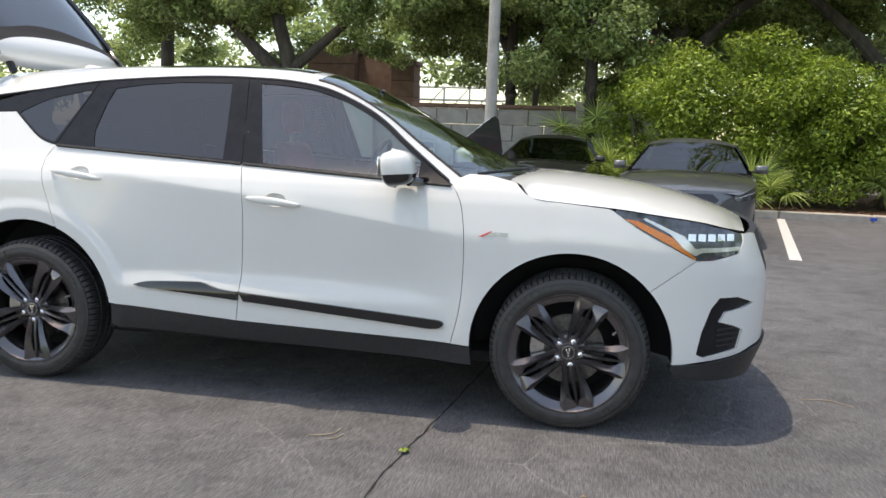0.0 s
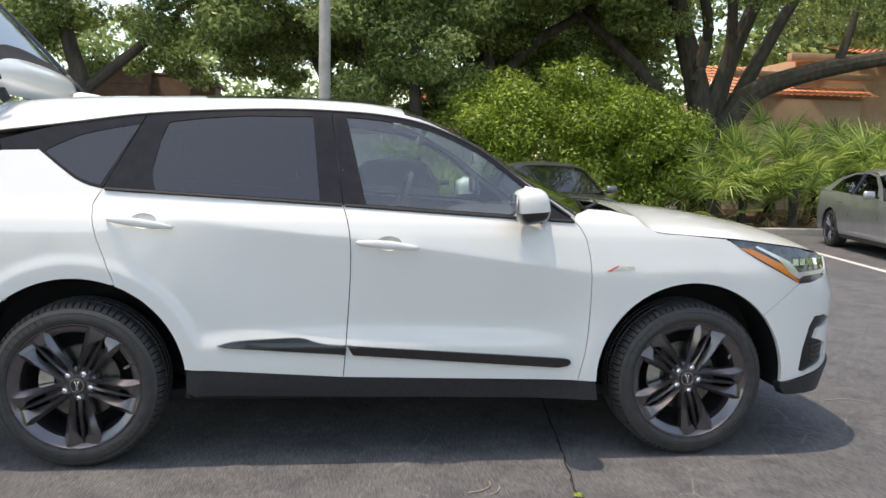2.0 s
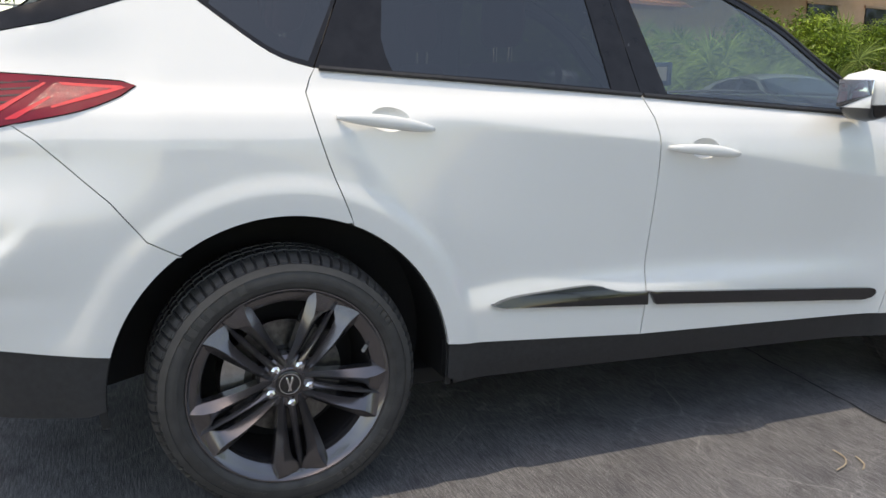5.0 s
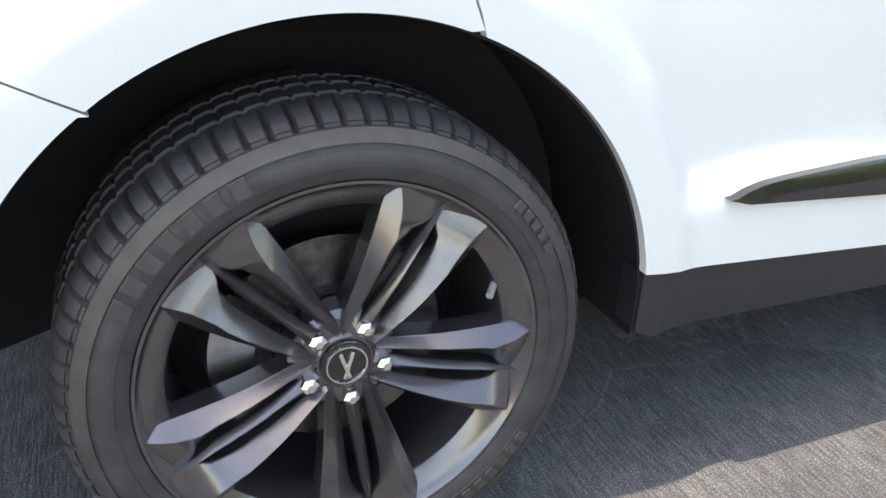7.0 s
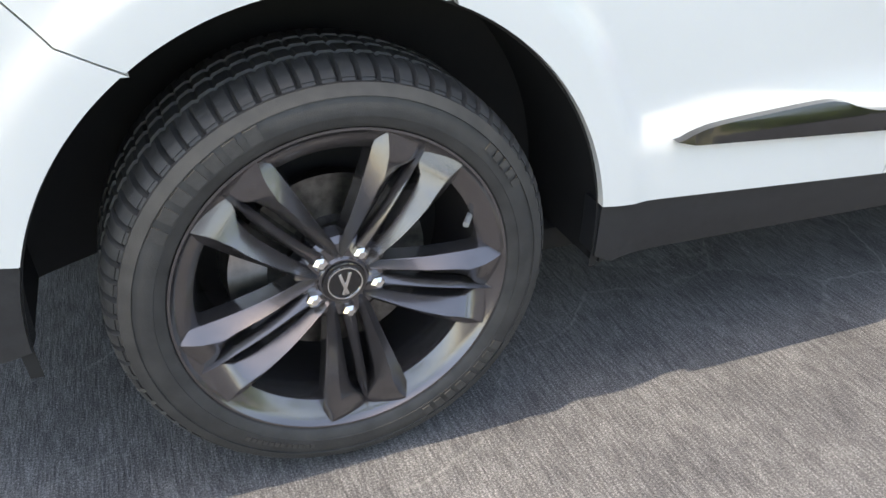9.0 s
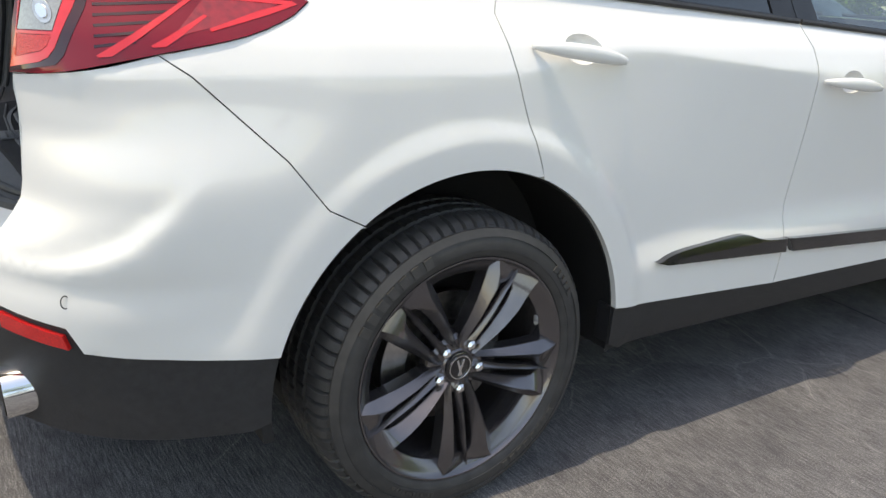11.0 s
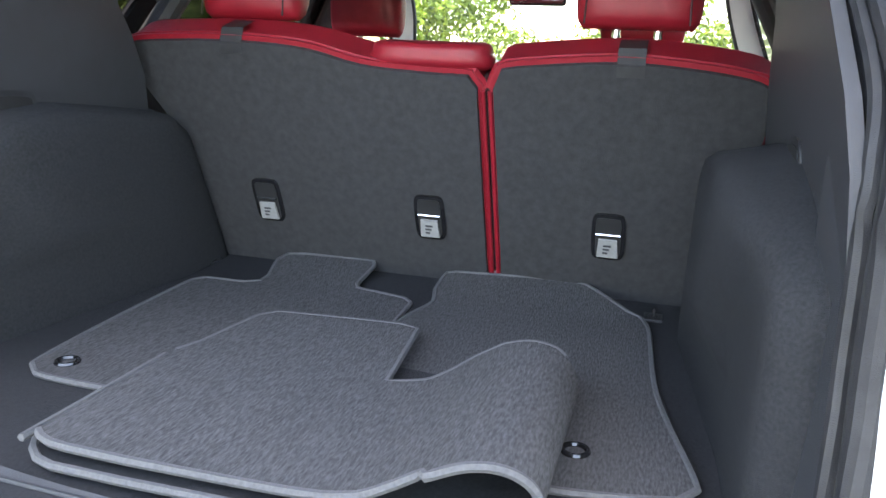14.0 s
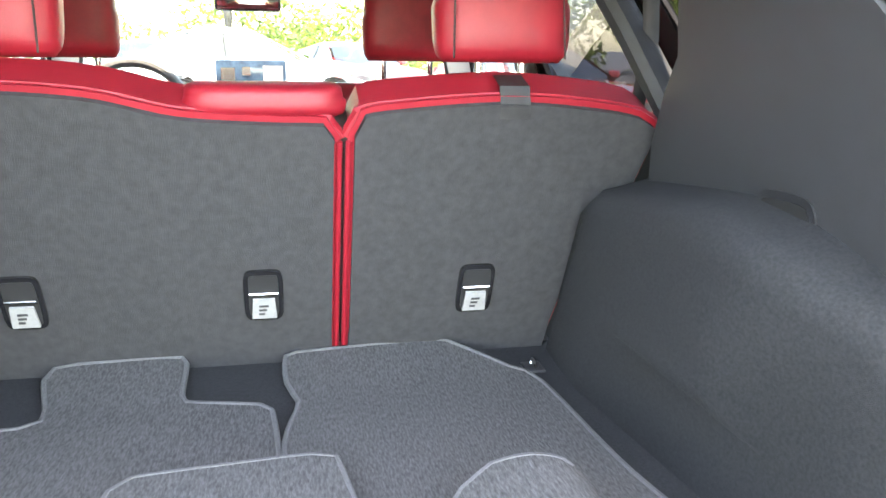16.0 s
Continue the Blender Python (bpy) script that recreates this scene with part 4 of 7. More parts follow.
def wheel_parts(parent):
    rim_profile = [(0.222, 0.17), (0.226, 0.06), (0.231, 0.004), (0.236, -0.010), (0.246, -0.018), (0.258, -0.025), (0.264, -0.0285), (0.268, -0.032), (0.272, -0.038), (0.276, -0.038), (0.277, -0.030), (0.27, -0.02)]
    hub = turned("wheel", rim_profile, RIM, parent, "dark grey five spoke alloy wheel", 120)
    blocks = 76

    def tread(k, i, r, y):
        cell = k % 6
        if r > 0.346 and (cell == 0) and (y < 0.03 or y > 0.17):
            r -= 0.010
        if r > 0.36 and cell == 3 and 0.03 < y < 0.17:
            r -= 0.0035
        return r, y
    tyre = [(0.262, 0.20), (0.30, 0.222), (0.335, 0.215), (0.352, 0.205), (0.362, 0.185), (0.366, 0.160), (0.366, 0.135), (0.358, 0.133), (0.358, 0.125), (0.366, 0.123), (0.366, 0.095), (0.358, 0.093), (0.358, 0.083), (0.366, 0.081), (0.366, 0.045), (0.358, 0.043), (0.358, 0.034), (0.3655, 0.032), (0.3645, 0.008), (0.3605, -0.012), (0.354, -0.024), (0.3485, -0.030), (0.3475, -0.0285), (0.3435, -0.032), (0.3425, -0.0375), (0.335, -0.0405), (0.3255, -0.0455), (0.3245, -0.0430), (0.3235, -0.0435), (0.308, -0.0475), (0.296, -0.0470), (0.2955, -0.0455), (0.286, -0.0435), (0.279, -0.039), (0.274, -0.030), (0.262, -0.02)]
    ty = turned("tyre", tyre, RUBBER, hub, "black rubber tyre with plain sidewall marks", 6 * blocks, 24, tread)
    # plain raised bars where the sidewall carries lettering
    for start, count, step, r0, r1 in ((112, 7, 6.0, 0.300, 0.323), (28, 5, 3.6, 0.310, 0.324), (-66, 8, 4.6, 0.300, 0.318), (-128, 12, 2.0, 0.303, 0.311)):
        for i in range(count):
            a0 = radians(start + i * step)
            a1 = a0 + radians(step * 0.62)
            vs = [(r * math.cos(a), y + (0.0012 if r == r1 else 0), r * math.sin(a)) for y in (-0.0503, -0.044) for a in (a0, a1) for r in (r0, r1)]
            mesh_part("sidewall_bar", vs, [(0, 1, 3, 2), (4, 6, 7, 5), (0, 2, 6, 4), (1, 5, 7, 3), (0, 4, 5, 1), (2, 3, 7, 6)], RUBBER_MARK, hub, smooth=False)
    for k in range(5):
        c = -84 + 72 * k
        verts, faces = [], []
        for limb in (-1, 1, 0):
            v, f = strand(c, limb)
            b = len(verts)
            verts += v
            faces += [tuple(b + i for i in q) for q in f]
        mesh_part("spoke", verts, faces, RIM, hub, sharp=22)
        a = radians(c)
        nut_v = [(0.057 * math.cos(a) + 0.0125 * math.cos(b), y, 0.057 * math.sin(a) + 0.0125 * math.sin(b)) for y in (-0.012, 0.02) for b in [i * math.pi / 3 for i in range(6)]]
        nut_v += [(0.057 * math.cos(a) + 0.006 * math.cos(b), -0.017, 0.057 * math.sin(a) + 0.006 * math.sin(b)) for b in [i * math.pi / 3 for i in range(6)]]
        nut_f = [(i, (i + 1) % 6, 6 + (i + 1) % 6, 6 + i) for i in range(6)] + [(i, 12 + i, 12 + (i + 1) % 6, (i + 1) % 6) for i in range(6)] + [tuple(range(12, 18))]
        mesh_part("lug_nut", nut_v, nut_f, CHROME, hub, "chrome lug nut", smooth=False)
    turned("hub_face", [(0.001, -0.004), (0.040, -0.004), (0.044, 0.0), (0.068, 0.002), (0.078, 0.010), (0.082, 0.04)], RIM, hub, n=48)
    cap = turned("centre_cap", [(0.0005, -0.010), (0.031, -0.010), (0.036, -0.008), (0.038, -0.003)], GLOSS_BLACK, hub, "black centre cap with silver emblem", 48)
    turned("emblem_ring", [(0.0265, -0.0105), (0.0275, -0.0128), (0.0295, -0.0128), (0.0305, -0.010)], CHROME, hub, n=40)
    for ang in (72, 108):
        a = radians(ang)
        box("emblem_bar", (0.0055, 0.003, 0.042), (0.008 * math.cos(a) * (1 if ang < 90 else 1), -0.0115, -0.001), CHROME, hub, "", 0.001, (0, 90 - ang, 0))
    disc = turned("brake_disc", [(0.05, 0.045), (0.085, 0.045), (0.09, 0.062), (0.163, 0.062), (0.163, 0.086), (0.09, 0.086)], DISC, hub, "worn steel brake disc", 64)
    verts, faces = [], []
    for i in range(9):
        a = radians(145 + 50 * i / 8)
        for r, y in ((0.115, 0.045), (0.178, 0.045), (0.184, 0.11), (0.115, 0.11)):
            verts.append((r * math.cos(a), y, r * math.sin(a)))
    for i in range(8):
        faces += [(i * 4 + k, i * 4 + (k + 1) % 4, i * 4 + 4 + (k + 1) % 4, i * 4 + 4 + k) for k in range(4)]
    faces += [(0, 1, 2, 3), (32, 35, 34, 33)]
    mesh_part("brake_caliper", verts, faces, STEEL, hub, "grey brake caliper")
    turned("wheel_back", [(0.0, 0.12), (0.13, 0.12), (0.225, 0.16)], DARK, hub, n=32)
    va = radians(21)
    tube("valve_stem", [(0.238 * math.cos(va), -0.002, 0.238 * math.sin(va)), (0.226 * math.cos(va), -0.016, 0.226 * math.sin(va)), (0.218 * math.cos(va), -0.026, 0.218 * math.sin(va))], 0.0055, LABEL, hub, "pale valve cap", n=10)
    return hub


first = wheel_parts(car)
first.matrix_local = pose(0, -0.90, 0.365)
for x, y, rz, ry in ((2.751, -0.90, 0, -7), (0, 0.90, 180, 20), (2.751, 0.90, 180, 50)):
    twin = first.copy()
    scene.collection.objects.link(twin)
    twin.matrix_local = pose(x, y, 0.365, 0, 0, rz) @ pose(0, 0, 0, 0, ry, 0)
    for o in first.children:
        kid = o.copy()
        scene.collection.objects.link(kid)
        kid.parent = twin


# ---- load bay and cabin ----
def seat_at(y, z, d=0.0):
    """A place on the plane of the rear seat's back, d metres in front of it."""
    return (0.169 - 0.43 * (z - 0.911) + 0.919 * d, y, z + 0.395 * d)


def cushion(name, cx, cy, cz, sx, sy, sz, mat, parent, label="", lean=0.0, power=3.2, n=28, m=14):
    """A padded block with rounded sides."""
    verts, faces = [], []
    for j in range(m + 1):
        v = -1 + 2 * j / m
        s = max(0.02, 1 - abs(v) ** power) ** (1 / power)
        for i in range(n):
            a = 2 * math.pi * i / n
            ca, sa = math.cos(a), math.sin(a)
            k = (abs(ca) ** power + abs(sa) ** power) ** (-1 / power)
            verts.append((cx + sx * k * ca * s + lean * v * sz, cy + sy * k * sa * (0.82 + 0.18 * s) * (0.96 if v > 0 else 1.0), cz + sz * v))
    faces = [(j * n + i, j * n + (i + 1) % n, (j + 1) * n + (i + 1) % n, (j + 1) * n + i) for j in range(m) for i in range(n)]
    faces += [tuple(range(n))[::-1], tuple(range(m * n, m * n + n))]
    return mesh_part(name, verts, faces, mat, parent, label, sharp=70)


LEFT_BACK = curve_through([(0.667, 1.245), (0.640, 1.274), (0.56, 1.283), (0.394, 1.286), (0.247, 1.276), (0.128, 1.249), (0.0, 1.240), (-0.085, 1.236), (-0.104, 1.210)], 0.02) + straight([(-0.104, 1.20), (-0.104, 0.795), (0.555, 0.795), (0.565, 1.04), (0.605, 1.12), (0.667, 1.235)], 0.05)
RIGHT_BACK = curve_through([(-0.118, 1.212), (-0.135, 1.248), (-0.20, 1.260), (-0.358, 1.271), (-0.50, 1.262), (-0.59, 1.246), (-0.628, 1.222)], 0.02) + straight([(-0.628, 1.215), (-0.605, 1.10), (-0.55, 1.05), (-0.51, 0.795), (-0.118, 0.795), (-0.118, 1.20)], 0.05)
for outline, top0, top1, inner_y, mid in ((LEFT_BACK, 0.667, -0.104, -0.104, 0.40), (RIGHT_BACK, -0.118, -0.628, -0.118, -0.372)):
    back = slab("rear_seatback", outline, 0.0, 0.085, RED_HIDE, car, "red leather rear seat seen from behind", lambda y, z, d: seat_at(y, z, d))
    slab("back_panel", [(y, z if z > 0.83 else 0.775) for y, z in shrunk(tidy(outline), 0.009)], -0.012, 0.004, SUEDE, back, "black suede back of the rear seat", lambda y, z, d: seat_at(y, z, d))
    rim = [p for p in outline if p[1] > 1.195 and min(top0, top1) - 0.001 <= p[0] <= max(top0, top1) + 0.001]
    tube("top_piping", [seat_at(y, z - 0.009, 0.014) for y, z in rim], 0.0125, RED_HIDE, back, "red leather top edge")
    tube("split_piping", [seat_at(inner_y, 0.80 + 0.40 * i / 10, 0.0) for i in range(11)], 0.0048, RED_HIDE, back, "red piping at the seat split")
    # a strap loop over the top edge, behind the head restraint
    strap = [seat_at(mid, z, d) for z, d in ((table(sorted(rim), mid) - 0.030, -0.014), (table(sorted(rim), mid) - 0.012, -0.012), (table(sorted(rim), mid) + 0.010, 0.012), (table(sorted(rim), mid) + 0.006, 0.06))]
    strip("tether_strap", [(x, y - 0.024, z) for x, y, z in strap], [(x, y + 0.024, z) for x, y, z in strap], SEAL, back, "black tether strap")
    # head restraint on two posts
    hx, hz = 0.115, 1.404
    rest = cushion("head_restraint", hx, mid, hz, 0.055, 0.112, 0.085, RED_HIDE, back, "red leather head restraint with dark seams", lean=0.12)
    for sg in (-1, 1):
        tube("restraint_post", [(hx - 0.012, mid + sg * 0.037, 1.235), (hx - 0.008, mid + sg * 0.037, 1.33)], 0.0075, CHROME, back, n=12)
        tube("seam_line", [(hx - 0.0565 + 0.12 * v * 0.085, mid + sg * 0.088 * (1 - 0.03 * v), hz + 0.085 * v) for v in (-0.92, -0.6, -0.2, 0.2, 0.6, 0.85)], 0.0018, SEAM, back, n=5)
slab("split_filler", [(-0.128, 0.80), (-0.094, 0.80), (-0.094, 1.215), (-0.128, 1.215)], 0.012, 0.07, SEAM, car, "", lambda y, z, d: seat_at(y, z, d))
cushion("centre_rest", 0.075, 0.005, 1.262, 0.055, 0.122, 0.026, RED_HIDE, car, "red leather folded centre head restraint")
# child-seat anchor flaps in the seat backs
for y0, z0 in ((0.398, 0.940), (0.021, 0.934), (-0.350, 0.928)):
    bez = [(y0 + dy, z0 + dz) for dy, dz in ((-0.033, -0.048), (0.033, -0.048), (0.033, 0.048), (-0.033, 0.048))]
    frame_o = curve_through([(y0 + 0.033 * math.copysign(abs(math.cos(a)) ** 0.35, math.cos(a)), z0 + 0.050 * math.copysign(abs(math.sin(a)) ** 0.35, math.sin(a))) for a in [i * math.pi / 12 + 0.13 for i in range(24)]], 0.01, True)
    cup = slab("anchor_bezel", frame_o, -0.017, -0.002, GLOSS_BLACK, car, "black child seat anchor cup in the seat back", lambda y, z, d: seat_at(y, z, d))
    slab("anchor_well", shrunk(tidy(frame_o), 0.008), -0.019, -0.016, DARK, cup, "", lambda y, z, d: seat_at(y, z, d))
    tag = [(y0 - 0.021, z0 - 0.040), (y0 + 0.021, z0 - 0.040), (y0 + 0.018, z0 - 0.001), (y0 - 0.018, z0 - 0.001)]
    slab("anchor_tag", tag, -0.026, -0.021, LABEL, cup, "pale printed anchor tag", lambda y, z, d: seat_at(y, z, d))
    tube("anchor_bar", [seat_at(y0 - 0.024, z0 + 0.008, -0.022), seat_at(y0 + 0.024, z0 + 0.008, -0.022)], 0.003, CHROME, cup, n=8)
    for k in range(3):
        box("tag_mark", (0.001, 0.016 - 0.003 * k, 0.004), seat_at(y0 + 0.002 * k, z0 - 0.013 - 0.008 * k, -0.0275), TRIM, cup, "", 0, (0, -23, 0))

# floor, lid seam and side bins
bay = slab("load_floor", straight([(-0.80, -0.44), (-0.70, -0.54), (-0.50, -0.56), (0.24, -0.54), (0.24, 0.60), (-0.50, 0.60), (-0.70, 0.56), (-0.80, 0.46), (-0.82, 0.2), (-0.825, -0.05), (-0.80, -0.44)], 0.1)[:-1], 0.70, 0.776, CARPET, car, "black carpeted load floor")
tube("lid_seam", [(-0.755, -0.47, 0.777), (-0.775, -0.25, 0.777), (-0.785, 0.0, 0.777), (-0.775, 0.25, 0.777), (-0.75, 0.46, 0.777)], 0.0035, TRIM, bay, n=6)
lid = box("lid_handle", (0.075, 0.10, 0.006), (-0.775, -0.03, 0.779), BLACK, bay, "ribbed black lid handle", 0.002)
for k in range(4):
    box("handle_rib", (0.004, 0.07, 0.004), (-0.797 + 0.014 * k, -0.03, 0.783), SEAL, bay, "", 0.001)
for sg, y in ((1, 0.545), (-1, -0.452)):
    box("tie_down", (0.045, 0.035, 0.006), (0.105 if sg < 0 else 0.13, y, 0.780), BLACK, bay, "black tie-down plate", 0.002)
    tube("tie_ring", [(0.105 + 0.014 * math.cos(a), y, 0.787 + 0.008 * math.sin(a)) for a in [i * math.pi / 6 for i in range(12)]], 0.0025, CHROME, bay, closed=True, n=6)
tube("tie_ring", [(-0.735 + 0.012 * math.sin(a), -0.495 + 0.016 * math.cos(a), 0.778 + 0.004 * math.sin(a)) for a in [i * math.pi / 6 for i in range(7)]], 0.003, CHROME, bay, n=6)
BIN = [(-0.66, 0.76), (-0.66, 1.06), (-0.60, 1.095), (-0.50, 1.125), (-0.40, 1.148), (-0.28, 1.158), (-0.16, 1.146), (-0.06, 1.135), (0.03, 1.125), (0.085, 1.09), (0.14, 0.98), (0.19, 0.87), (0.235, 0.76)]
for sg in (-1, 1):
    base = straight(BIN, 0.04)
    verts, faces = [], []
    y_out, y_in = 0.70, 0.505 if sg < 0 else 0.535
    for y, d in ((y_out, -0.035), (y_in + 0.06, 0.0), (y_in + 0.025, 0.008), (y_in + 0.006, 0.026), (y_in, 0.055), (y_in - 0.004, 0.13), (y_in - 0.008, 0.22)):
        for x, z in base:
            cx, cz = -0.25, 0.80
            vx, vz = x - cx, max(0.0, z - cz)
            ln = math.hypot(vx, vz) or 1.0
            f = max(0.0, 1 - d / ln)
            zz = cz + (z - cz) * f if z > cz else z
            if y == y_out:
                zz = max(zz, 0.92)
            verts.append((cx + vx * f, sg * (y + 0.05 * smooth(-0.42, -0.66, x)), zz))
    w = len(base)
    faces = [(k * w + i, k * w + i + 1, (k + 1) * w + i + 1, (k + 1) * w + i) for k in range(6) for i in range(w - 1)]
    faces.append(tuple(range(6 * w, 7 * w)))
    mesh_part("wheel_box_trim", verts, faces, CARPET, car, "black moulded wheel housing trim in the load bay", sharp=70)
    def wall(x, z, d):
        return x, sg * (0.602 - 0.10 * (z - 1.15) + d), z
    edge_w = [(0.02, 1.10), (0.0, 1.20), (-0.045, 1.28), (-0.087, 1.335), (-0.090, 1.42), (-0.07, 1.51)]
    side_poly = straight([(-0.69, 1.0), (0.02, 1.0)] + edge_w + [(-0.40, 1.51), (-0.455, 1.41), (-0.555, 1.325), (-0.645, 1.245), (-0.685, 1.177), (-0.69, 1.0)], 0.06)[:-1]
    trim_wall = slab("bay_side_trim", side_poly, 0.0, 0.014, TRIM, car, "dark grey moulded side trim of the load bay", wall)
    rim_w = straight(edge_w, 0.03)
    strip("window_reveal", [wall(x, z, 0.007) for x, z in rim_w], [(x + 0.06, sg * max(0.61, half(x + 0.06, z) - 0.02), z) for x, z in rim_w], PILLAR, trim_wall, "", 3)
    cup_w = curve_through([(-0.40, 1.128), (-0.305, 1.128), (-0.300, 1.172), (-0.345, 1.182), (-0.40, 1.176)], 0.01, True)
    rec = slab("grab_recess", cup_w, -0.003, 0.004, BLACK, trim_wall, "black grab recess in the side trim", wall)
    slab("recess_floor", [(x, z) for x, z in shrunk(tidy(cup_w), 0.010)], -0.0045, 0.0, DARK, rec, "", wall)

# door jamb of the tailgate: painted step, rubber seal, inner trim
JAMB_OUT = [(*belt(*at_y(y, z)), z) for y, z in ((0.0, 0.688), (0.15, 0.689), (0.3, 0.690), (0.45, 0.695), (0.58, 0.70), (0.65, 0.715), (0.685, 0.745), (0.70, 0.80), (0.70, 0.86), (0.695, 0.95), (0.693, 1.014))] + [(-0.796, 0.690, 1.12), (-0.765, 0.690, 1.182), (-0.695, 0.700, 1.262), (-0.60, 0.69, 1.335), (-0.50, 0.675, 1.42), (-0.44, 0.64, 1.50), (-0.43, 0.52, 1.565), (-0.46, 0.3, 1.60), (-0.49, 0, 1.615)]
JAMB_IN = [(-0.905, 0, 0.715), (-0.900, 0.14, 0.715), (-0.888, 0.27, 0.717), (-0.865, 0.39, 0.720), (-0.828, 0.505, 0.727), (-0.797, 0.572, 0.742), (-0.775, 0.610, 0.775), (-0.755, 0.626, 0.83), (-0.745, 0.630, 0.88), (-0.733, 0.632, 0.95), (-0.722, 0.632, 1.014), (-0.714, 0.632, 1.12), (-0.708, 0.633, 1.177), (-0.672, 0.635, 1.245), (-0.585, 0.625, 1.325), (-0.49, 0.605, 1.41), (-0.43, 0.56, 1.48), (-0.42, 0.46, 1.535), (-0.44, 0.25, 1.565), (-0.46, 0, 1.575)]
outer, inner_l = resampled(JAMB_OUT, 85), resampled(JAMB_IN, 85)
for sg in (-1, 1):
    A = [(p.x, sg * p.y, p.z) for p in outer]
    B = [(p.x, sg * p.y, p.z) for p in inner_l]
    M = [tuple(Vector(a).lerp(Vector(b), 0.12) + Vector((0.012, 0, -0.012 if k < 28 else 0.0))) for k, (a, b) in enumerate(zip(A, B))]
    step = strip("tailgate_jamb", A, M, WHITE, car, "white painted tailgate jamb", 2)
    strip("jamb_ledge", M, B, WHITE, step, "", 4)
    C = [(p.x + 0.035, sg * (p.y - (0.022 if p.z > 0.74 else 0.02 * p.y)), p.z + (0.024 if p.z < 0.80 else -0.01 if p.z > 1.45 else 0.004)) for p in inner_l]
    D = [(p.x + 0.13, sg * (p.y - (0.035 if p.z > 0.76 else 0.06 * p.y)), p.z + (max(0.0, 0.781 - p.z) if p.z < 0.80 else -0.02 if p.z > 1.45 else 0.006)) for p in inner_l]
    strip("inner_jamb_trim", C, D, TRIM, car, "black plastic load sill and jamb trim", 2)
    strip("seal_flange", B, C, SEAL, car, "", 1)
    tube("tailgate_seal", B, 0.014, SEAL, car, "black rubber tailgate seal", n=10)
    tube("inner_seal_lip", [tuple(Vector(b).lerp(Vector(c), 0.75)) for b, c in zip(B, C)], 0.009, SEAL, car, n=8)
    bx, by, bz = -0.818, 0.617, 0.736
    bump_stop = tube("rubber_stop", [(bx + 0.04, sg * by, bz), (bx - 0.004, sg * by, bz + 0.004)], 0.015, SEAL, car, "black rubber tailgate stop", n=16)
    tube("stop_core", [(bx - 0.003, sg * by, bz + 0.004), (bx - 0.007, sg * by, bz + 0.004)], 0.007, DARK, bump_stop, n=12)
    fill = slab("jamb_cover", [(0.645, 1.015), (0.688, 1.012), (0.690, 1.178), (0.640, 1.178)], 0, 0.012, BLACK, car, "black plastic cover beside the tail light", lambda y, z, d: (-0.722 - 0.075 * (y - 0.645) / 0.045 * (1 - 0.35 * (z - 1.012) / 0.166) - d, sg * y, z))
    up = [k for k, p in enumerate(outer) if 1.252 < inner_l[k].z < 1.52]
    strip("jamb_upper_cover", [(A[k][0] - 0.004, A[k][1], A[k][2] + 0.003) for k in up], [(B[k][0] - 0.006, B[k][1], B[k][2] + 0.003) for k in up], BLACK, car, "black upper jamb cover", 2)
slab("striker_recess", [(-0.872, -0.055), (-0.825, -0.075), (-0.825, 0.075), (-0.872, 0.055)], 0.735, 0.752, BLACK, car, "black striker recess")
for sg in (-1, 1):
    tube("striker", [(-0.866, sg * 0.018 - 0.015, 0.735), (-0.874, sg * 0.018 - 0.015, 0.760), (-0.875, sg * 0.010 - 0.015, 0.768), (-0.875, -0.015, 0.769)], 0.0045, CHROME, car, "steel tailgate striker", n=10)

# ---- floor mats lying in the bay ----
def floor_mat(name, outline, z, label):
    line = curve_through(outline, 0.025, True)
    mat_ob = thing(name, label, "floor mat", "carpet mats in the load bay", (0, 0, 0))
    rise = lambda x: 0.13 * max(0.0, x - 0.06)
    slab("mat_carpet", line, z, z + 0.007, MAT_PILE, mat_ob, "", lambda x, y, d: (x, y, d + rise(x)))
    tube("mat_binding", [(x, y, z + 0.005 + rise(x)) for x, y in line], 0.0052, MAT_EDGE, mat_ob, "grey stitched binding", closed=True, n=6)
    return mat_ob


MAT_A = [(0.188, 0.375), (0.198, 0.34), (0.204, 0.195), (0.200, 0.167), (0.18, 0.158), (0.075, 0.156), (0.052, 0.146), (0.045, 0.12), (0.022, 0.03), (0.0, 0.012), (-0.30, 0.0), (-0.50, 0.04), (-0.535, 0.10), (-0.540, 0.31), (-0.532, 0.42), (-0.505, 0.452), (-0.30, 0.474), (-0.03, 0.488), (-0.004, 0.472), (0.0, 0.38), (0.02, 0.355), (0.06, 0.358), (0.15, 0.382)]
MAT_B = [(0.178, -0.012), (0.190, -0.03), (0.209, -0.28), (0.200, -0.31), (0.09, -0.405), (0.03, -0.443), (-0.28, -0.468), (-0.54, -0.522), (-0.572, -0.50), (-0.598, -0.34), (-0.58, -0.10), (-0.53, -0.03), (-0.18, -0.006), (-0.10, -0.008), (-0.05, -0.016), (0.02, -0.030), (0.09, -0.012)]
floor_mat("carpet_mat", MAT_A, 0.7775, "grey ribbed carpet mat with grey binding, lying flat")
m2 = floor_mat("carpet_mat", MAT_B, 0.7795, "grey ribbed carpet mat with grey binding, partly covered")
for (x, y, z) in ((-0.485, 0.405, 0.786), (-0.500, -0.375, 0.788)):
    turned_ob = tube("mat_grommet", [(x + 0.016 * math.cos(a), y + 0.016 * math.sin(a), z) for a in [i * math.pi / 10 for i in range(20)]], 0.004, GLOSS_BLACK, m2, "black mat fixing ring", closed=True, n=6)
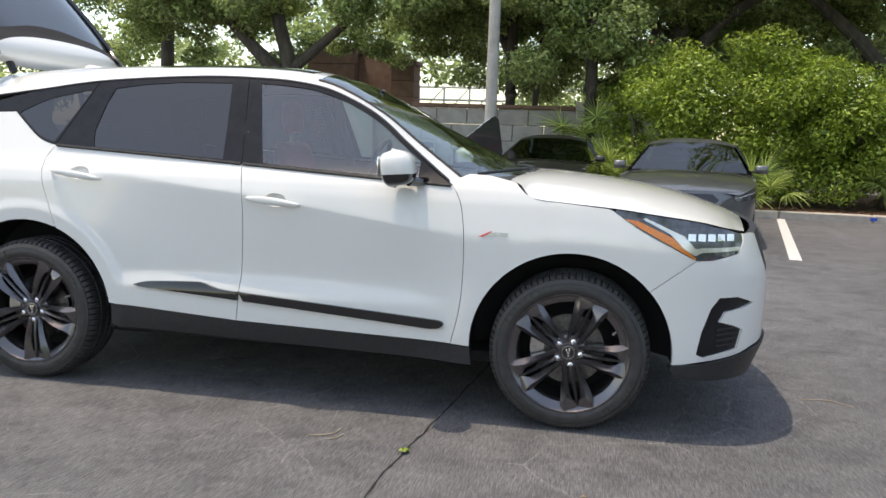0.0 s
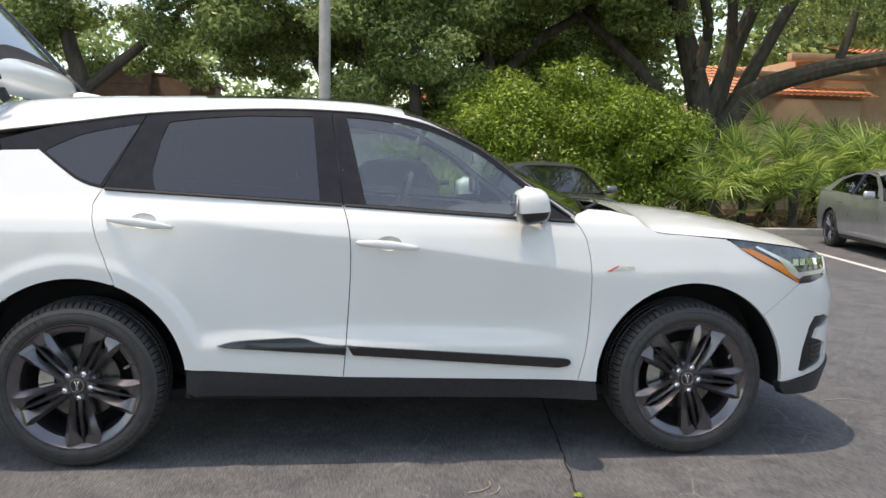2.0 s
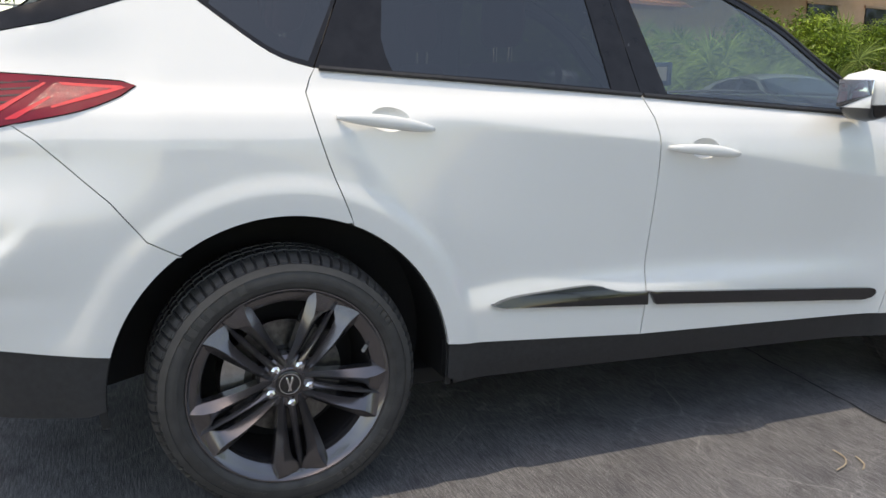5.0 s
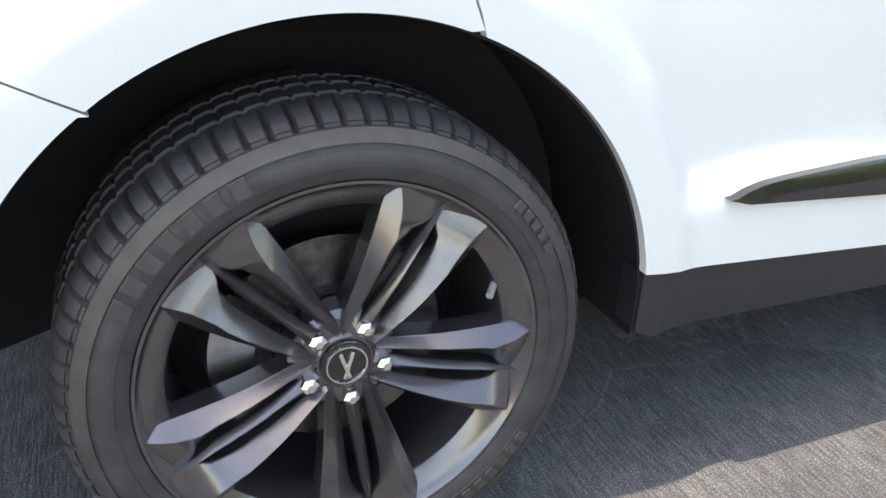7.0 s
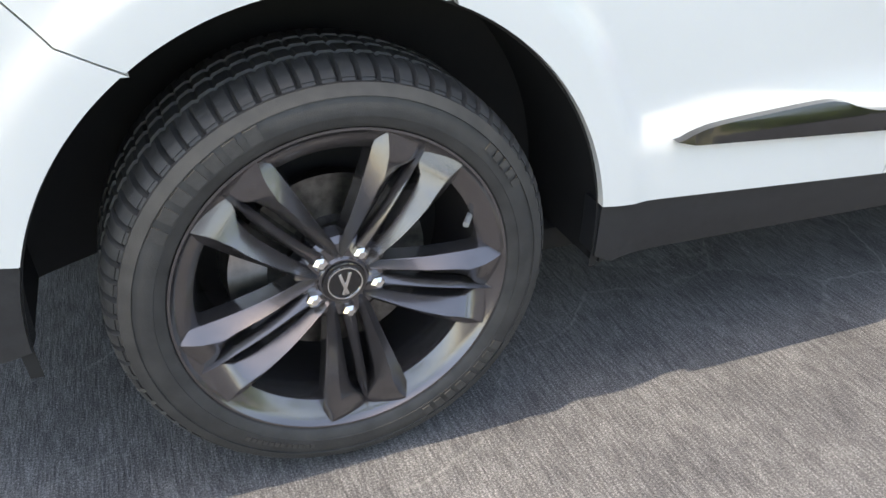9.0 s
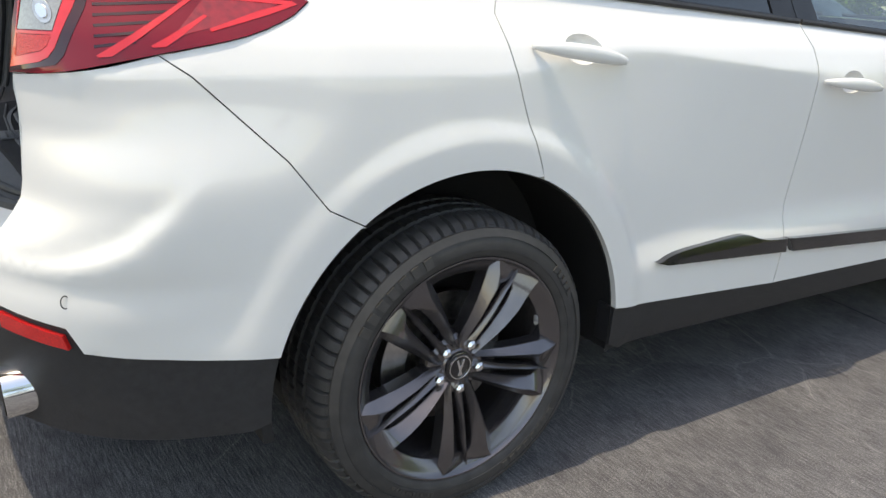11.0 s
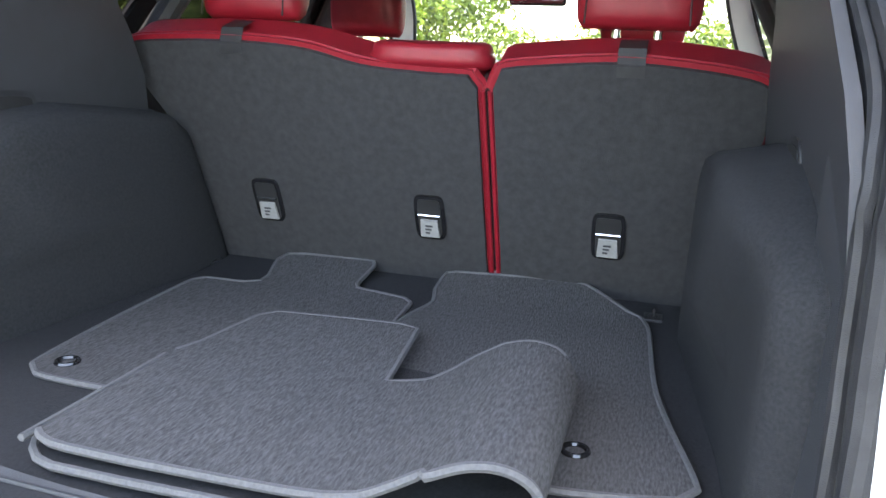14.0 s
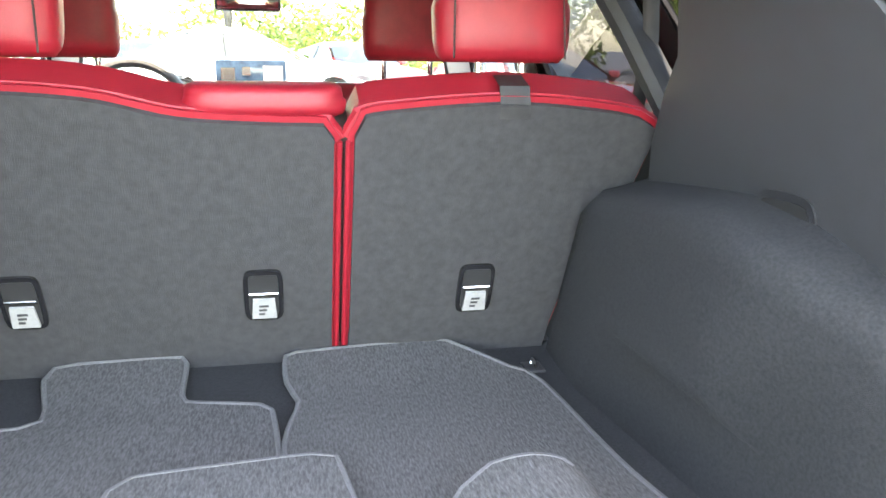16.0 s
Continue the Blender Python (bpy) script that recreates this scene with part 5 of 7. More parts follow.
# the third mat, folded over on itself with an open loop at the fold
FOLD = [(0.262, 0.790), (0.10, 0.792), (-0.10, 0.792), (-0.25, 0.791), (-0.31, 0.792), (-0.345, 0.802), (-0.362, 0.825), (-0.352, 0.850), (-0.325, 0.866), (-0.29, 0.868), (-0.25, 0.855), (-0.21, 0.835), (-0.17, 0.820), (-0.10, 0.812), (0.10, 0.811), (0.24, 0.811)]
fold = resampled([(0, y, z) for y, z in FOLD], 90)


def back_edge(k, y):
    if k < 33:
        return table([(-0.36, -0.40), (-0.30, -0.36), (0.0, -0.33), (0.262, -0.40)], y)
    return table([(-0.362, -0.40), (-0.33, -0.365), (-0.25, -0.345), (-0.21, -0.36), (-0.16, -0.425), (-0.10, -0.440), (-0.088, -0.425), (-0.076, -0.22), (-0.06, -0.204), (0.0, -0.206), (0.18, -0.222), (0.205, -0.245), (0.222, -0.385), (0.24, -0.44), (0.27, -0.455)], y)


def front_edge(k, y):
    return table([(-0.362, -0.705), (-0.25, -0.735), (-0.18, -0.752), (0.10, -0.755), (0.20, -0.752), (0.235, -0.738), (0.262, -0.70)], y) + (0.012 if k > 60 else 0.0)


folded = thing("carpet_mat", "grey carpet mat folded over on itself with an open loop", "floor mat", "carpet mats in the load bay")
for name, lift, mat in (("mat_carpet", -0.0035, MAT_PILE), ("mat_underside", 0.0015, CARPET)):
    verts, faces, m = [], [], 10
    for k, p in enumerate(fold):
        a, b = fold[max(0, k - 1)], fold[min(90, k + 1)]
        t = (b - a).normalized()
        ny, nz = (t.z, -t.y)
        xb, xf = back_edge(k, p.y), front_edge(k, p.y)
        for j in range(m + 1):
            verts.append((xf + (xb - xf) * j / m, p.y + ny * lift, p.z + nz * lift))
    faces = [(k * (m + 1) + j, k * (m + 1) + j + 1, (k + 1) * (m + 1) + j + 1, (k + 1) * (m + 1) + j) for k in range(90) for j in range(m)]
    mesh_part(name, verts, faces, mat, folded, "grey ribbed carpet pile" if lift < 0 else "dark felt underside")
tube("mat_binding", [(front_edge(k, p.y), p.y, p.z) for k, p in enumerate(fold)], 0.0058, MAT_EDGE, folded, "grey stitched binding", n=6)
tube("mat_binding", [(back_edge(k, p.y), p.y, p.z) for k, p in enumerate(fold) if k > 44], 0.0052, MAT_EDGE, folded, "grey stitched binding", n=6)
tube("mat_binding", [(x, 0.246, 0.811) for x in (-0.74, -0.6, -0.46)], 0.0052, MAT_EDGE, folded, "", n=6)

# ---- front seats and dashboard ----
for y in (0.46, -0.345):
    fs = cushion("front_seat", 0.93, y, 0.93, 0.09, 0.25, 0.32, RED_HIDE, car, "red leather front seat", lean=-0.16)
    cushion("head_restraint", 0.985 - 0.10, y, 1.405, 0.05, 0.115, 0.10, RED_HIDE, fs, "red leather front head restraint")
    cushion("seat_back_panel", 0.86, y, 0.88, 0.06, 0.22, 0.30, TRIM, fs, "black front seat back", lean=-0.16)
    cushion("seat_base", 1.20, y, 0.56, 0.28, 0.25, 0.10, RED_HIDE, fs)
    for sg in (-1, 1):
        tube("restraint_post", [(0.89, y + sg * 0.06, 1.20), (0.89, y + sg * 0.06, 1.33)], 0.007, CHROME, fs, n=10)
cushion("rear_bench", 0.52, 0.02, 0.62, 0.30, 0.62, 0.10, RED_HIDE, car, "red leather rear bench")
dash_v = [(x, y, z) for y in (-0.80, -0.4, 0.0, 0.4, 0.80) for x, z in ((1.78, 0.72), (1.74, 0.98), (1.80, 1.06), (1.95, 1.10), (2.42, 1.085), (2.42, 0.72))]
mesh_part("dashboard", dash_v, [(k * 6 + i, k * 6 + (i + 1) % 6, (k + 1) * 6 + (i + 1) % 6, (k + 1) * 6 + i) for k in range(4) for i in range(6)], TRIM, car, "black dashboard")
SCREEN = surface("lit_display", (0.02, 0.03, 0.05), (0.05, 0.09, 0.14), 0.15, 0.0, 25.0)
scr = box("display_screen", (0.02, 0.25, 0.10), (1.86, 0.073, 1.235), SCREEN, car, "dark display screen with pale tiles", 0.006)
for y, z, w, h in ((0.155, 1.235, 0.05, 0.045), (0.09, 1.245, 0.03, 0.03), (-0.005, 1.235, 0.07, 0.06)):
    box("screen_tile", (0.002, w, h), (1.849, y, z), LABEL if w > 0.06 else RIM, scr, "", 0)
tube("steering_wheel", [(1.46 + 0.07 * math.sin(a), 0.43 + 0.175 * math.cos(a), 1.115 + 0.165 * math.sin(a)) for a in [i * math.pi / 16 for i in range(32)]], 0.016, TRIM, car, "black steering wheel", closed=True, n=10)
box("steering_hub", (0.05, 0.30, 0.07), (1.48, 0.43, 1.11), TRIM, car, "", 0.02)
rv = box("rear_view_mirror", (0.03, 0.21, 0.065), (1.55, 0.065, 1.475), GLOSS_BLACK, car, "black rear view mirror", 0.012)
box("mirror_face", (0.003, 0.19, 0.05), (1.533, 0.065, 1.475), CHROME, rv, "mirror glass", 0.001)
tube("mirror_stem", [(1.56, 0.065, 1.50), (1.60, 0.04, 1.57)], 0.012, GLOSS_BLACK, rv)
for sg in (-1, 1):
    tube("seat_belt", [(0.12, sg * 0.63, 1.50), (0.16, sg * 0.66, 1.36), (0.20, sg * 0.66, 1.22)], 0.014, BLACK, car, "black seat belt", n=6, flat=0.3)
    tube("rear_pillar_lining", [(0.27, sg * 0.56, 1.535), (0.19, sg * 0.64, 1.37), (0.10, sg * 0.70, 1.215)], 0.045, TRIM, car, "black rear pillar lining", n=10, flat=0.6)
    for x in (1.10,):
        tube("pillar_lining", [(x, sg * 0.60, 1.55), (x + 0.04, sg * 0.74, 1.30), (x + 0.07, sg * 0.80, 1.10)], 0.045, TRIM, car, "black door pillar lining", n=10, flat=0.5)

# ---- the raised tailgate ----
GATE = [(-0.480, 1.635), (-0.420, 1.665), (-0.405, 1.710), (-0.415, 1.755), (-0.440, 1.790), (-0.470, 1.815), (-0.510, 1.850), (-0.555, 1.900), (-0.76, 2.12), (-0.95, 2.31), (-1.01, 2.36), (-1.16, 2.48), (-1.29, 2.50), (-1.34, 2.44)]
gate_line = resampled([(x, 0, z) for x, z in GATE], 52)
gate = thing("tailgate", "open white tailgate with dark glass, raised over the load bay", "car tailgate")
gate.parent = None


def gate_skin(name, k0, k1, mat, label, lift=0.0, inset=0.0, bow0=0.0, bow1=0.0):
    """A band of the tailgate between two lines across it, which may bow towards the hinge at the sides."""
    verts, faces, n, m = [], [], 24, max(6, int(k1 - k0))
    for j in range(m + 1):
        for i in range(n + 1):
            v = -1 + 2 * i / n
            f = abs(v) ** 2.4
            lo, hi = k0 - bow0 * f, k1 - bow1 * f
            kk = min(51.999, max(0.0, lo + (hi - lo) * j / m))
            k = int(kk)
            p = gate_line[k].lerp(gate_line[k + 1], kk - k)
            t = (gate_line[min(52, k + 2)] - gate_line[max(0, k - 1)]).normalized()
            nx, nz = t.z, -t.x
            w = table([(0, 0.56), (0.12, 0.585), (0.40, 0.63), (0.6, 0.70), (0.8, 0.72), (1.0, 0.66)], kk / 52) - inset
            sag = 0.055 * abs(v) ** 5
            verts.append((p.x + nx * (lift - sag), v * w, p.z + nz * (lift - sag)))
    faces = [(k * (n + 1) + i, k * (n + 1) + i + 1, (k + 1) * (n + 1) + i + 1, (k + 1) * (n + 1) + i) for k in range(m) for i in range(n)]
    return mesh_part(name, verts, faces, mat, gate, label, sharp=60)


gate_skin("spoiler", 0, 21, WHITE, "white roof spoiler", bow1=10)
gate_skin("brake_light_band", 21, 28, DARK, "black spoiler edge", bow0=10, bow1=10)
gate_skin("tailgate_glass", 28, 38, GLOSS_BLACK, "dark tailgate window", bow0=10)
gate_skin("tailgate_skin", 38, 52, WHITE, "white tailgate panel")
gate_skin("tailgate_lining", 1, 28, TRIM, "black inner lining", -0.05, 0.03)
gate_skin("tailgate_lining", 38, 51, TRIM, "black inner lining", -0.05, 0.03)
for sg in (-1, 1):
    tube("gas_strut", [(-0.56, sg * 0.655, 1.33), (-0.75, sg * 0.62, 1.70), (-0.95, sg * 0.58, 2.08)], 0.011, BLACK, gate, "black gas strut", n=10)
    tube("tailgate_side", [(p.x, sg * table([(0, 0.56), (20, 0.60), (31, 0.67), (42, 0.69), (52, 0.64)], k), p.z - 0.05) for k, p in list(enumerate(gate_line))[10:50]], 0.016, GLOSS_BLACK, gate, "black side rim", n=8)
    tube("hinge_arm", [(-0.44, sg * 0.42, 1.60), (-0.47, sg * 0.42, 1.66), (-0.50, sg * 0.42, 1.75)], 0.022, BLACK, gate, "black hinge arm", n=8)


# ---- parked cars ----
def sedan_half(x, z):
    w = table([(0.15, 0.84), (0.30, 0.885), (0.55, 0.905), (0.75, 0.900), (0.92, 0.875), (1.36, 0.60)], z)
    if x > 2.85:
        w *= max(0.02, 1 - ((x - 2.85) / 0.80) ** 2.6) ** (1 / 2.6)
    if x < -0.40:
        w *= max(0.02, 1 - ((-0.40 - x) / 0.68) ** 3.0) ** (1 / 3.0)
    return w


S_BELT = [(-0.95, 0.99), (-0.5, 0.985), (0.2, 0.965), (1.2, 0.93), (2.05, 0.905), (2.6, 0.87), (3.1, 0.80), (3.50, 0.70)]
S_RAIL = [(-0.62, 1.02), (-0.15, 1.23), (0.35, 1.325), (0.9, 1.345), (1.30, 1.30), (1.70, 1.13), (2.08, 0.925)]
PLATE = surface("plain_plate", (0.35, 0.36, 0.36), (0.5, 0.5, 0.5), 0.5, 0.0, 60.0)


def parked_car(label, paint, group="parked cars", tall=1.0):
    """A four-door car, nose along +x, rear axle at the origin; tall stretches it upwards into an estate."""
    ob = thing("parked_car", label, "car", group)
    S = lambda x, y, z: (x, y, 0.30 + (z - 0.30) * tall if z > 0.30 else z)
    spine_r = [(-0.72, 0, 1.04), (-0.18, 0, 1.30), (0.35, 0, 1.395), (0.9, 0, 1.41), (1.20, 0, 1.37), (1.75, 0, 1.15), (2.25, 0, 0.94)]
    rl = [Vector(S(x, sedan_half(x, z), z)) for x, z in S_RAIL]
    rr, ss = resampled(rl, 36), resampled([S(*p) for p in spine_r], 36)
    crown("rear_window", rr, ss, 0, 11, 0.06, 1.0, TINT, ob, ns=8)
    crown("roof", rr, ss, 10, 25, 0.0, 1.0, paint, ob, ns=8)
    crown("windscreen", rr, ss, 25, 36, 0.08, 1.0, CLEAR_DARK, ob, ns=8)
    hood_r = [Vector(S(x, sedan_half(x, z) if x < 3.3 else sedan_half(3.3, z) * (1 - (x - 3.3) * 0.9), z)) for x, z in ((2.06, 0.905), (2.4, 0.885), (2.8, 0.845), (3.1, 0.80), (3.35, 0.745), (3.50, 0.70))]
    hood_s = [Vector(S(x, 0, z)) for x, z in ((2.22, 0.95), (2.5, 0.945), (2.85, 0.915), (3.2, 0.86), (3.48, 0.79), (3.60, 0.735))]
    crown("hood", resampled(hood_r, 20), resampled(hood_s, 20), 0, 20, 0.0, 1.0, paint, ob, ns=10, power=2.4)
    deck_r = [Vector(S(x, sedan_half(x, z), z)) for x, z in ((-0.98, 0.99), (-0.80, 1.0), (-0.60, 1.0))]
    crown("boot_lid", resampled(deck_r, 6), resampled([S(-1.06, 0, 1.02), S(-0.9, 0, 1.04), S(-0.70, 0, 1.045)], 6), 0, 6, 0.0, 1.0, paint, ob, ns=8)
    for sg in (-1, 1):
        def skin(name, poly, mat, off=0.0, hole=()):
            co, tris, rims = filled(tidy(poly), [tidy(h) for h in hole], 0.06)
            vs = [S(x, sg * (sedan_half(x, z) + off), z) for x, z in co]
            return mesh_part(name, vs, tris, mat, ob, sharp=40)
        arch_r, arch_f = ring(0, 0.33, 0.375, 175, 5, 20), ring(2.735, 0.33, 0.375, 175, 5, 20)
        body = straight([(-1.02, 0.42), (-0.85, 0.30)], 0.06) + [(-0.42, 0.27)] + arch_r + straight([(0.42, 0.24), (2.30, 0.24)], 0.1) + arch_f + straight([(3.14, 0.25), (3.45, 0.28), (3.60, 0.45), (3.58, 0.62), (3.50, 0.70)], 0.06) + straight(S_BELT[::-1], 0.08)[1:] + [(-1.04, 0.85)]
        skin("body_side", body, paint)
        glass = straight([(-0.22, 1.00), (0.30, 0.985), (1.10, 0.955), (1.85, 0.93), (1.62, 1.09), (1.25, 1.265), (0.9, 1.31), (0.35, 1.29), (-0.02, 1.20), (-0.22, 1.00)], 0.08)[:-1]
        top = straight([(-0.62, 1.0), (0.2, 0.965), (1.2, 0.93), (2.06, 0.905)], 0.08) + straight(S_RAIL[::-1], 0.08)[1:-1]
        skin("cabin_side", top, paint, 0.0, [glass])
        skin("side_window", glass, TINT, -0.006)
        tube("door_pillar", [S(x, sg * (sedan_half(x, z) + 0.002), z) for x, z in ((0.82, 0.955), (0.76, 1.31))], 0.028, GLOSS_BLACK, ob, n=6)
        for xa in (0.80, -0.02 + 0.30, 1.98):
            tube("door_joint", [S(x, sg * (sedan_half(x, z) + 0.001), z) for x, z in ((xa, 0.94), (xa + 0.01, 0.62), (xa - 0.02, 0.28))], 0.004, DARK, ob, n=4)
        for xa in (0.36, 1.02):
            tube("door_handle", [S(x, sg * (sedan_half(x, 0.83) + 0.022), 0.835) for x in (xa, xa + 0.10, xa + 0.20)], 0.013, paint, ob, n=6)
        skin("sill", straight([(0.42, 0.20), (0.42, 0.27), (2.32, 0.27), (2.32, 0.20), (0.42, 0.20)], 0.2)[:-1], BLACK, 0.004)
        skin("headlight", straight([(2.98, 0.715), (3.30, 0.63), (3.52, 0.615), (3.53, 0.665), (3.38, 0.72), (3.02, 0.765), (2.98, 0.715)], 0.06)[:-1], LAMP_GREY, 0.006)
        skin("lamp_strip", straight([(3.02, 0.748), (3.36, 0.70), (3.52, 0.652), (3.52, 0.662), (3.37, 0.715), (3.02, 0.760), (3.02, 0.748)], 0.06)[:-1], LAMP_LIGHT, 0.010)
        skin("side_marker", [(3.00, 0.712), (3.08, 0.69), (3.10, 0.712), (3.02, 0.735)], AMBER, 0.010)
        skin("tail_lamp", straight([(-1.0, 0.80), (-0.72, 0.86), (-0.70, 0.92), (-0.99, 0.92), (-1.0, 0.80)], 0.06)[:-1], RED_BRIGHT, 0.006)
        cushion("door_mirror", *S(1.86, sg * 1.00, 0.985), 0.05, 0.09, 0.06, paint, ob, power=2.6, n=16, m=8)
        tube("mirror_foot", [S(1.88, sg * 0.84, 0.94), S(1.87, sg * 0.95, 0.965)], 0.018, BLACK, ob, n=6)
        for wx in (0, 2.735):
            w = first.copy()
            scene.collection.objects.link(w)
            w.parent = ob
            w.matrix_parent_inverse = Matrix()
            w.matrix_local = pose(wx, sg * 0.855, 0.33, 0, 0, 0 if sg < 0 else 180) @ Matrix.Scale(0.90, 4)
            for o in first.children:
                if o.name.split(".")[0] in ("tyre", "spoke", "hub_face", "brake_disc", "wheel_back"):
                    kid = o.copy()
                    scene.collection.objects.link(kid)
                    kid.parent = w
            n = 16
            vs = [(wx + r * math.cos(radians(a)), sg * d, 0.33 + r * math.sin(radians(a))) for d, r in ((0.88, 0.378), (0.60, 0.378), (0.60, 0.05)) for a in [-5 + 190 * i / n for i in range(n + 1)]]
            mesh_part("wheel_liner", vs, [(k * (n + 1) + i, k * (n + 1) + i + 1, (k + 1) * (n + 1) + i + 1, (k + 1) * (n + 1) + i) for k in range(2) for i in range(n)], DARK, ob)
    mouth = [(0.44, 0.63), (0.36, 0.70), (-0.36, 0.70), (-0.44, 0.63), (-0.33, 0.53), (0.33, 0.53)]

    def nose(y, z, d):
        x = 2.85 + 0.80 * max(0.0, 1 - (abs(y) / table([(0.3, 0.885), (0.55, 0.905), (0.75, 0.9)], z)) ** 2.6) ** (1 / 2.6)
        return S(x - 0.02 + d - 0.05 * smooth(0.60, 0.75, z), y, z)
    ys = [-0.84 + 1.68 * i / 28 for i in range(29)]
    zs = [0.30, 0.38, 0.46, 0.54, 0.62, 0.70, 0.74]
    mesh_part("front_bumper", [nose(y, z, 0.0) for z in zs for y in ys], [(k * 29 + i, k * 29 + i + 1, (k + 1) * 29 + i + 1, (k + 1) * 29 + i) for k in range(6) for i in range(28)], paint, ob)
    slab("grille", straight(mouth + mouth[:1], 0.06)[:-1], 0.004, 0.02, GLOSS_BLACK, ob, "black grille", nose)
    low = [(0.62, 0.30), (0.66, 0.42), (0.40, 0.44), (-0.40, 0.44), (-0.66, 0.42), (-0.62, 0.30)]
    slab("lower_intake", straight(low + low[:1], 0.06)[:-1], 0.004, 0.02, BLACK, ob, "black lower intake", nose)
    slab("number_plate", [(0.17, 0.40), (0.17, 0.49), (-0.17, 0.49), (-0.17, 0.40)], 0.022, 0.03, PLATE if tall > 1 else BLACK, ob, "plain plate", nose)
    em = [(0.05 * math.cos(a), 0.625 + 0.05 * math.sin(a)) for a in [i * math.pi / 8 for i in range(16)]]
    slab("emblem", em, 0.02, 0.03, CHROME, ob, "round chrome emblem", nose)
    box("under_body", (4.0, 1.5, 0.12), (1.35, 0, 0.27), DARK, ob, "dark underbody", 0.03)
    tailp = [(-0.40 - 0.68 * max(0.0, 1 - (abs(y) / 0.88) ** 3) ** (1 / 3), y) for y in [-0.86 + 1.72 * i / 20 for i in range(21)]]
    mesh_part("rear_bumper", [S(x, y, z) for z in (0.32, 0.55, 0.80, 1.01) for x, y in tailp], [(k * 21 + i, k * 21 + i + 1, (k + 1) * 21 + i + 1, (k + 1) * 21 + i) for k in range(3) for i in range(20)], paint, ob)
    return ob


def paint_of(name, a, b, metal=0.6, rough=0.32):
    return surface(name, a, b, rough, metal, 6.0, coat=1.0)


CLEAR_DARK = pane("parked_windscreen", (0.16, 0.19, 0.21))
GREY_P = paint_of("dark_grey_metallic", (0.10, 0.105, 0.115), (0.14, 0.145, 0.155))
SILVER_P = paint_of("silver_metallic", (0.34, 0.355, 0.375), (0.41, 0.425, 0.445))
BLACK_P = paint_of("black_metallic", (0.012, 0.013, 0.015), (0.02, 0.021, 0.024), 0.3)
RED_P = paint_of("red_metallic", (0.42, 0.02, 0.03), (0.5, 0.03, 0.04), 0.3)
WHITE_P = paint_of("white_paint", (0.72, 0.72, 0.7), (0.78, 0.78, 0.76), 0.0)


def parked_at(ob, nose_xy, heading):
    """Stand a car with the middle of its nose there, heading in degrees from +x."""
    c, s_ = math.cos(radians(heading)), math.sin(radians(heading))
    ob.matrix_world = pose(nose_xy[0] - 3.6 * c, nose_xy[1] - 3.6 * s_, 0, 0, 0, heading)


parked_at(parked_car("dark grey metallic sedan parked nose out by the hedge", GREY_P), (3.95, 5.95), -98)
parked_at(parked_car("silver metallic sedan parked nose out beside the palms", SILVER_P), (9.75, 5.15), -103)
parked_at(parked_car("dark grey sedan parked beyond the silver one", GREY_P), (13.9, 5.6), -103)
dark_car = parked_car("black car with an open door by the garden wall", BLACK_P)
parked_at(dark_car, (1.75, 9.0), -96)
parked_at(parked_car("white suv parked side-on across the aisle", WHITE_P, tall=1.2), (14.6, -2.0), -93)
parked_at(parked_car("red car parked in the row across the aisle", RED_P), (15.5, -2.6), -160)
parked_at(parked_car("red sedan parked in the same aisle", RED_P), (8.0, -4.2), -170)
parked_at(parked_car("white van-like car parked behind the aisle", WHITE_P, tall=1.3), (3.2, -9.5), 8)
parked_at(parked_car("white sedan parked in the far row", WHITE_P), (19.0, 3.5), 175)
dv = [(x, 0.0, z) for x, z in ((0.0, 0.95), (0.10, 1.55), (0.17, 1.62), (0.26, 1.58), (0.98, 0.99), (0.95, 0.35), (0.05, 0.35))]
open_door = mesh_part("open_door", dv + [(x, 0.06, z) for x, _, z in dv], [tuple(range(7)), tuple(range(13, 6, -1))] + [(i, (i + 1) % 7, 7 + (i + 1) % 7, 7 + i) for i in range(7)], BLACK_P, dark_car, "black open front door")
open_door.matrix_local = pose(1.85, -0.88, 0.10, 0, 0, -62)


# ---- plants ----
def leafy(name, low, high, trans=0.35):
    """Leaves that vary one by one, with light passing through."""
    m, t, b = nodes_of(name)
    geo = t.nodes.new("ShaderNodeNewGeometry")
    r = ramp(t, geo.outputs["Random Per Island"], [(0.0, low), (0.75, high), (1.0, tuple(min(1, c * 1.5) for c in high))])
    t.links.new(r.outputs[0], b.inputs["Base Color"])
    b.inputs["Roughness"].default_value = 0.42
    tr, both = t.nodes.new("ShaderNodeBsdfTranslucent"), t.nodes.new("ShaderNodeMixShader")
    t.links.new(r.outputs[0], tr.inputs[0])
    both.inputs[0].default_value = trans
    t.links.new(b.outputs[0], both.inputs[1])
    t.links.new(tr.outputs[0], both.inputs[2])
    t.links.new(both.outputs[0], t.nodes["Material Output"].inputs[0])
    return m


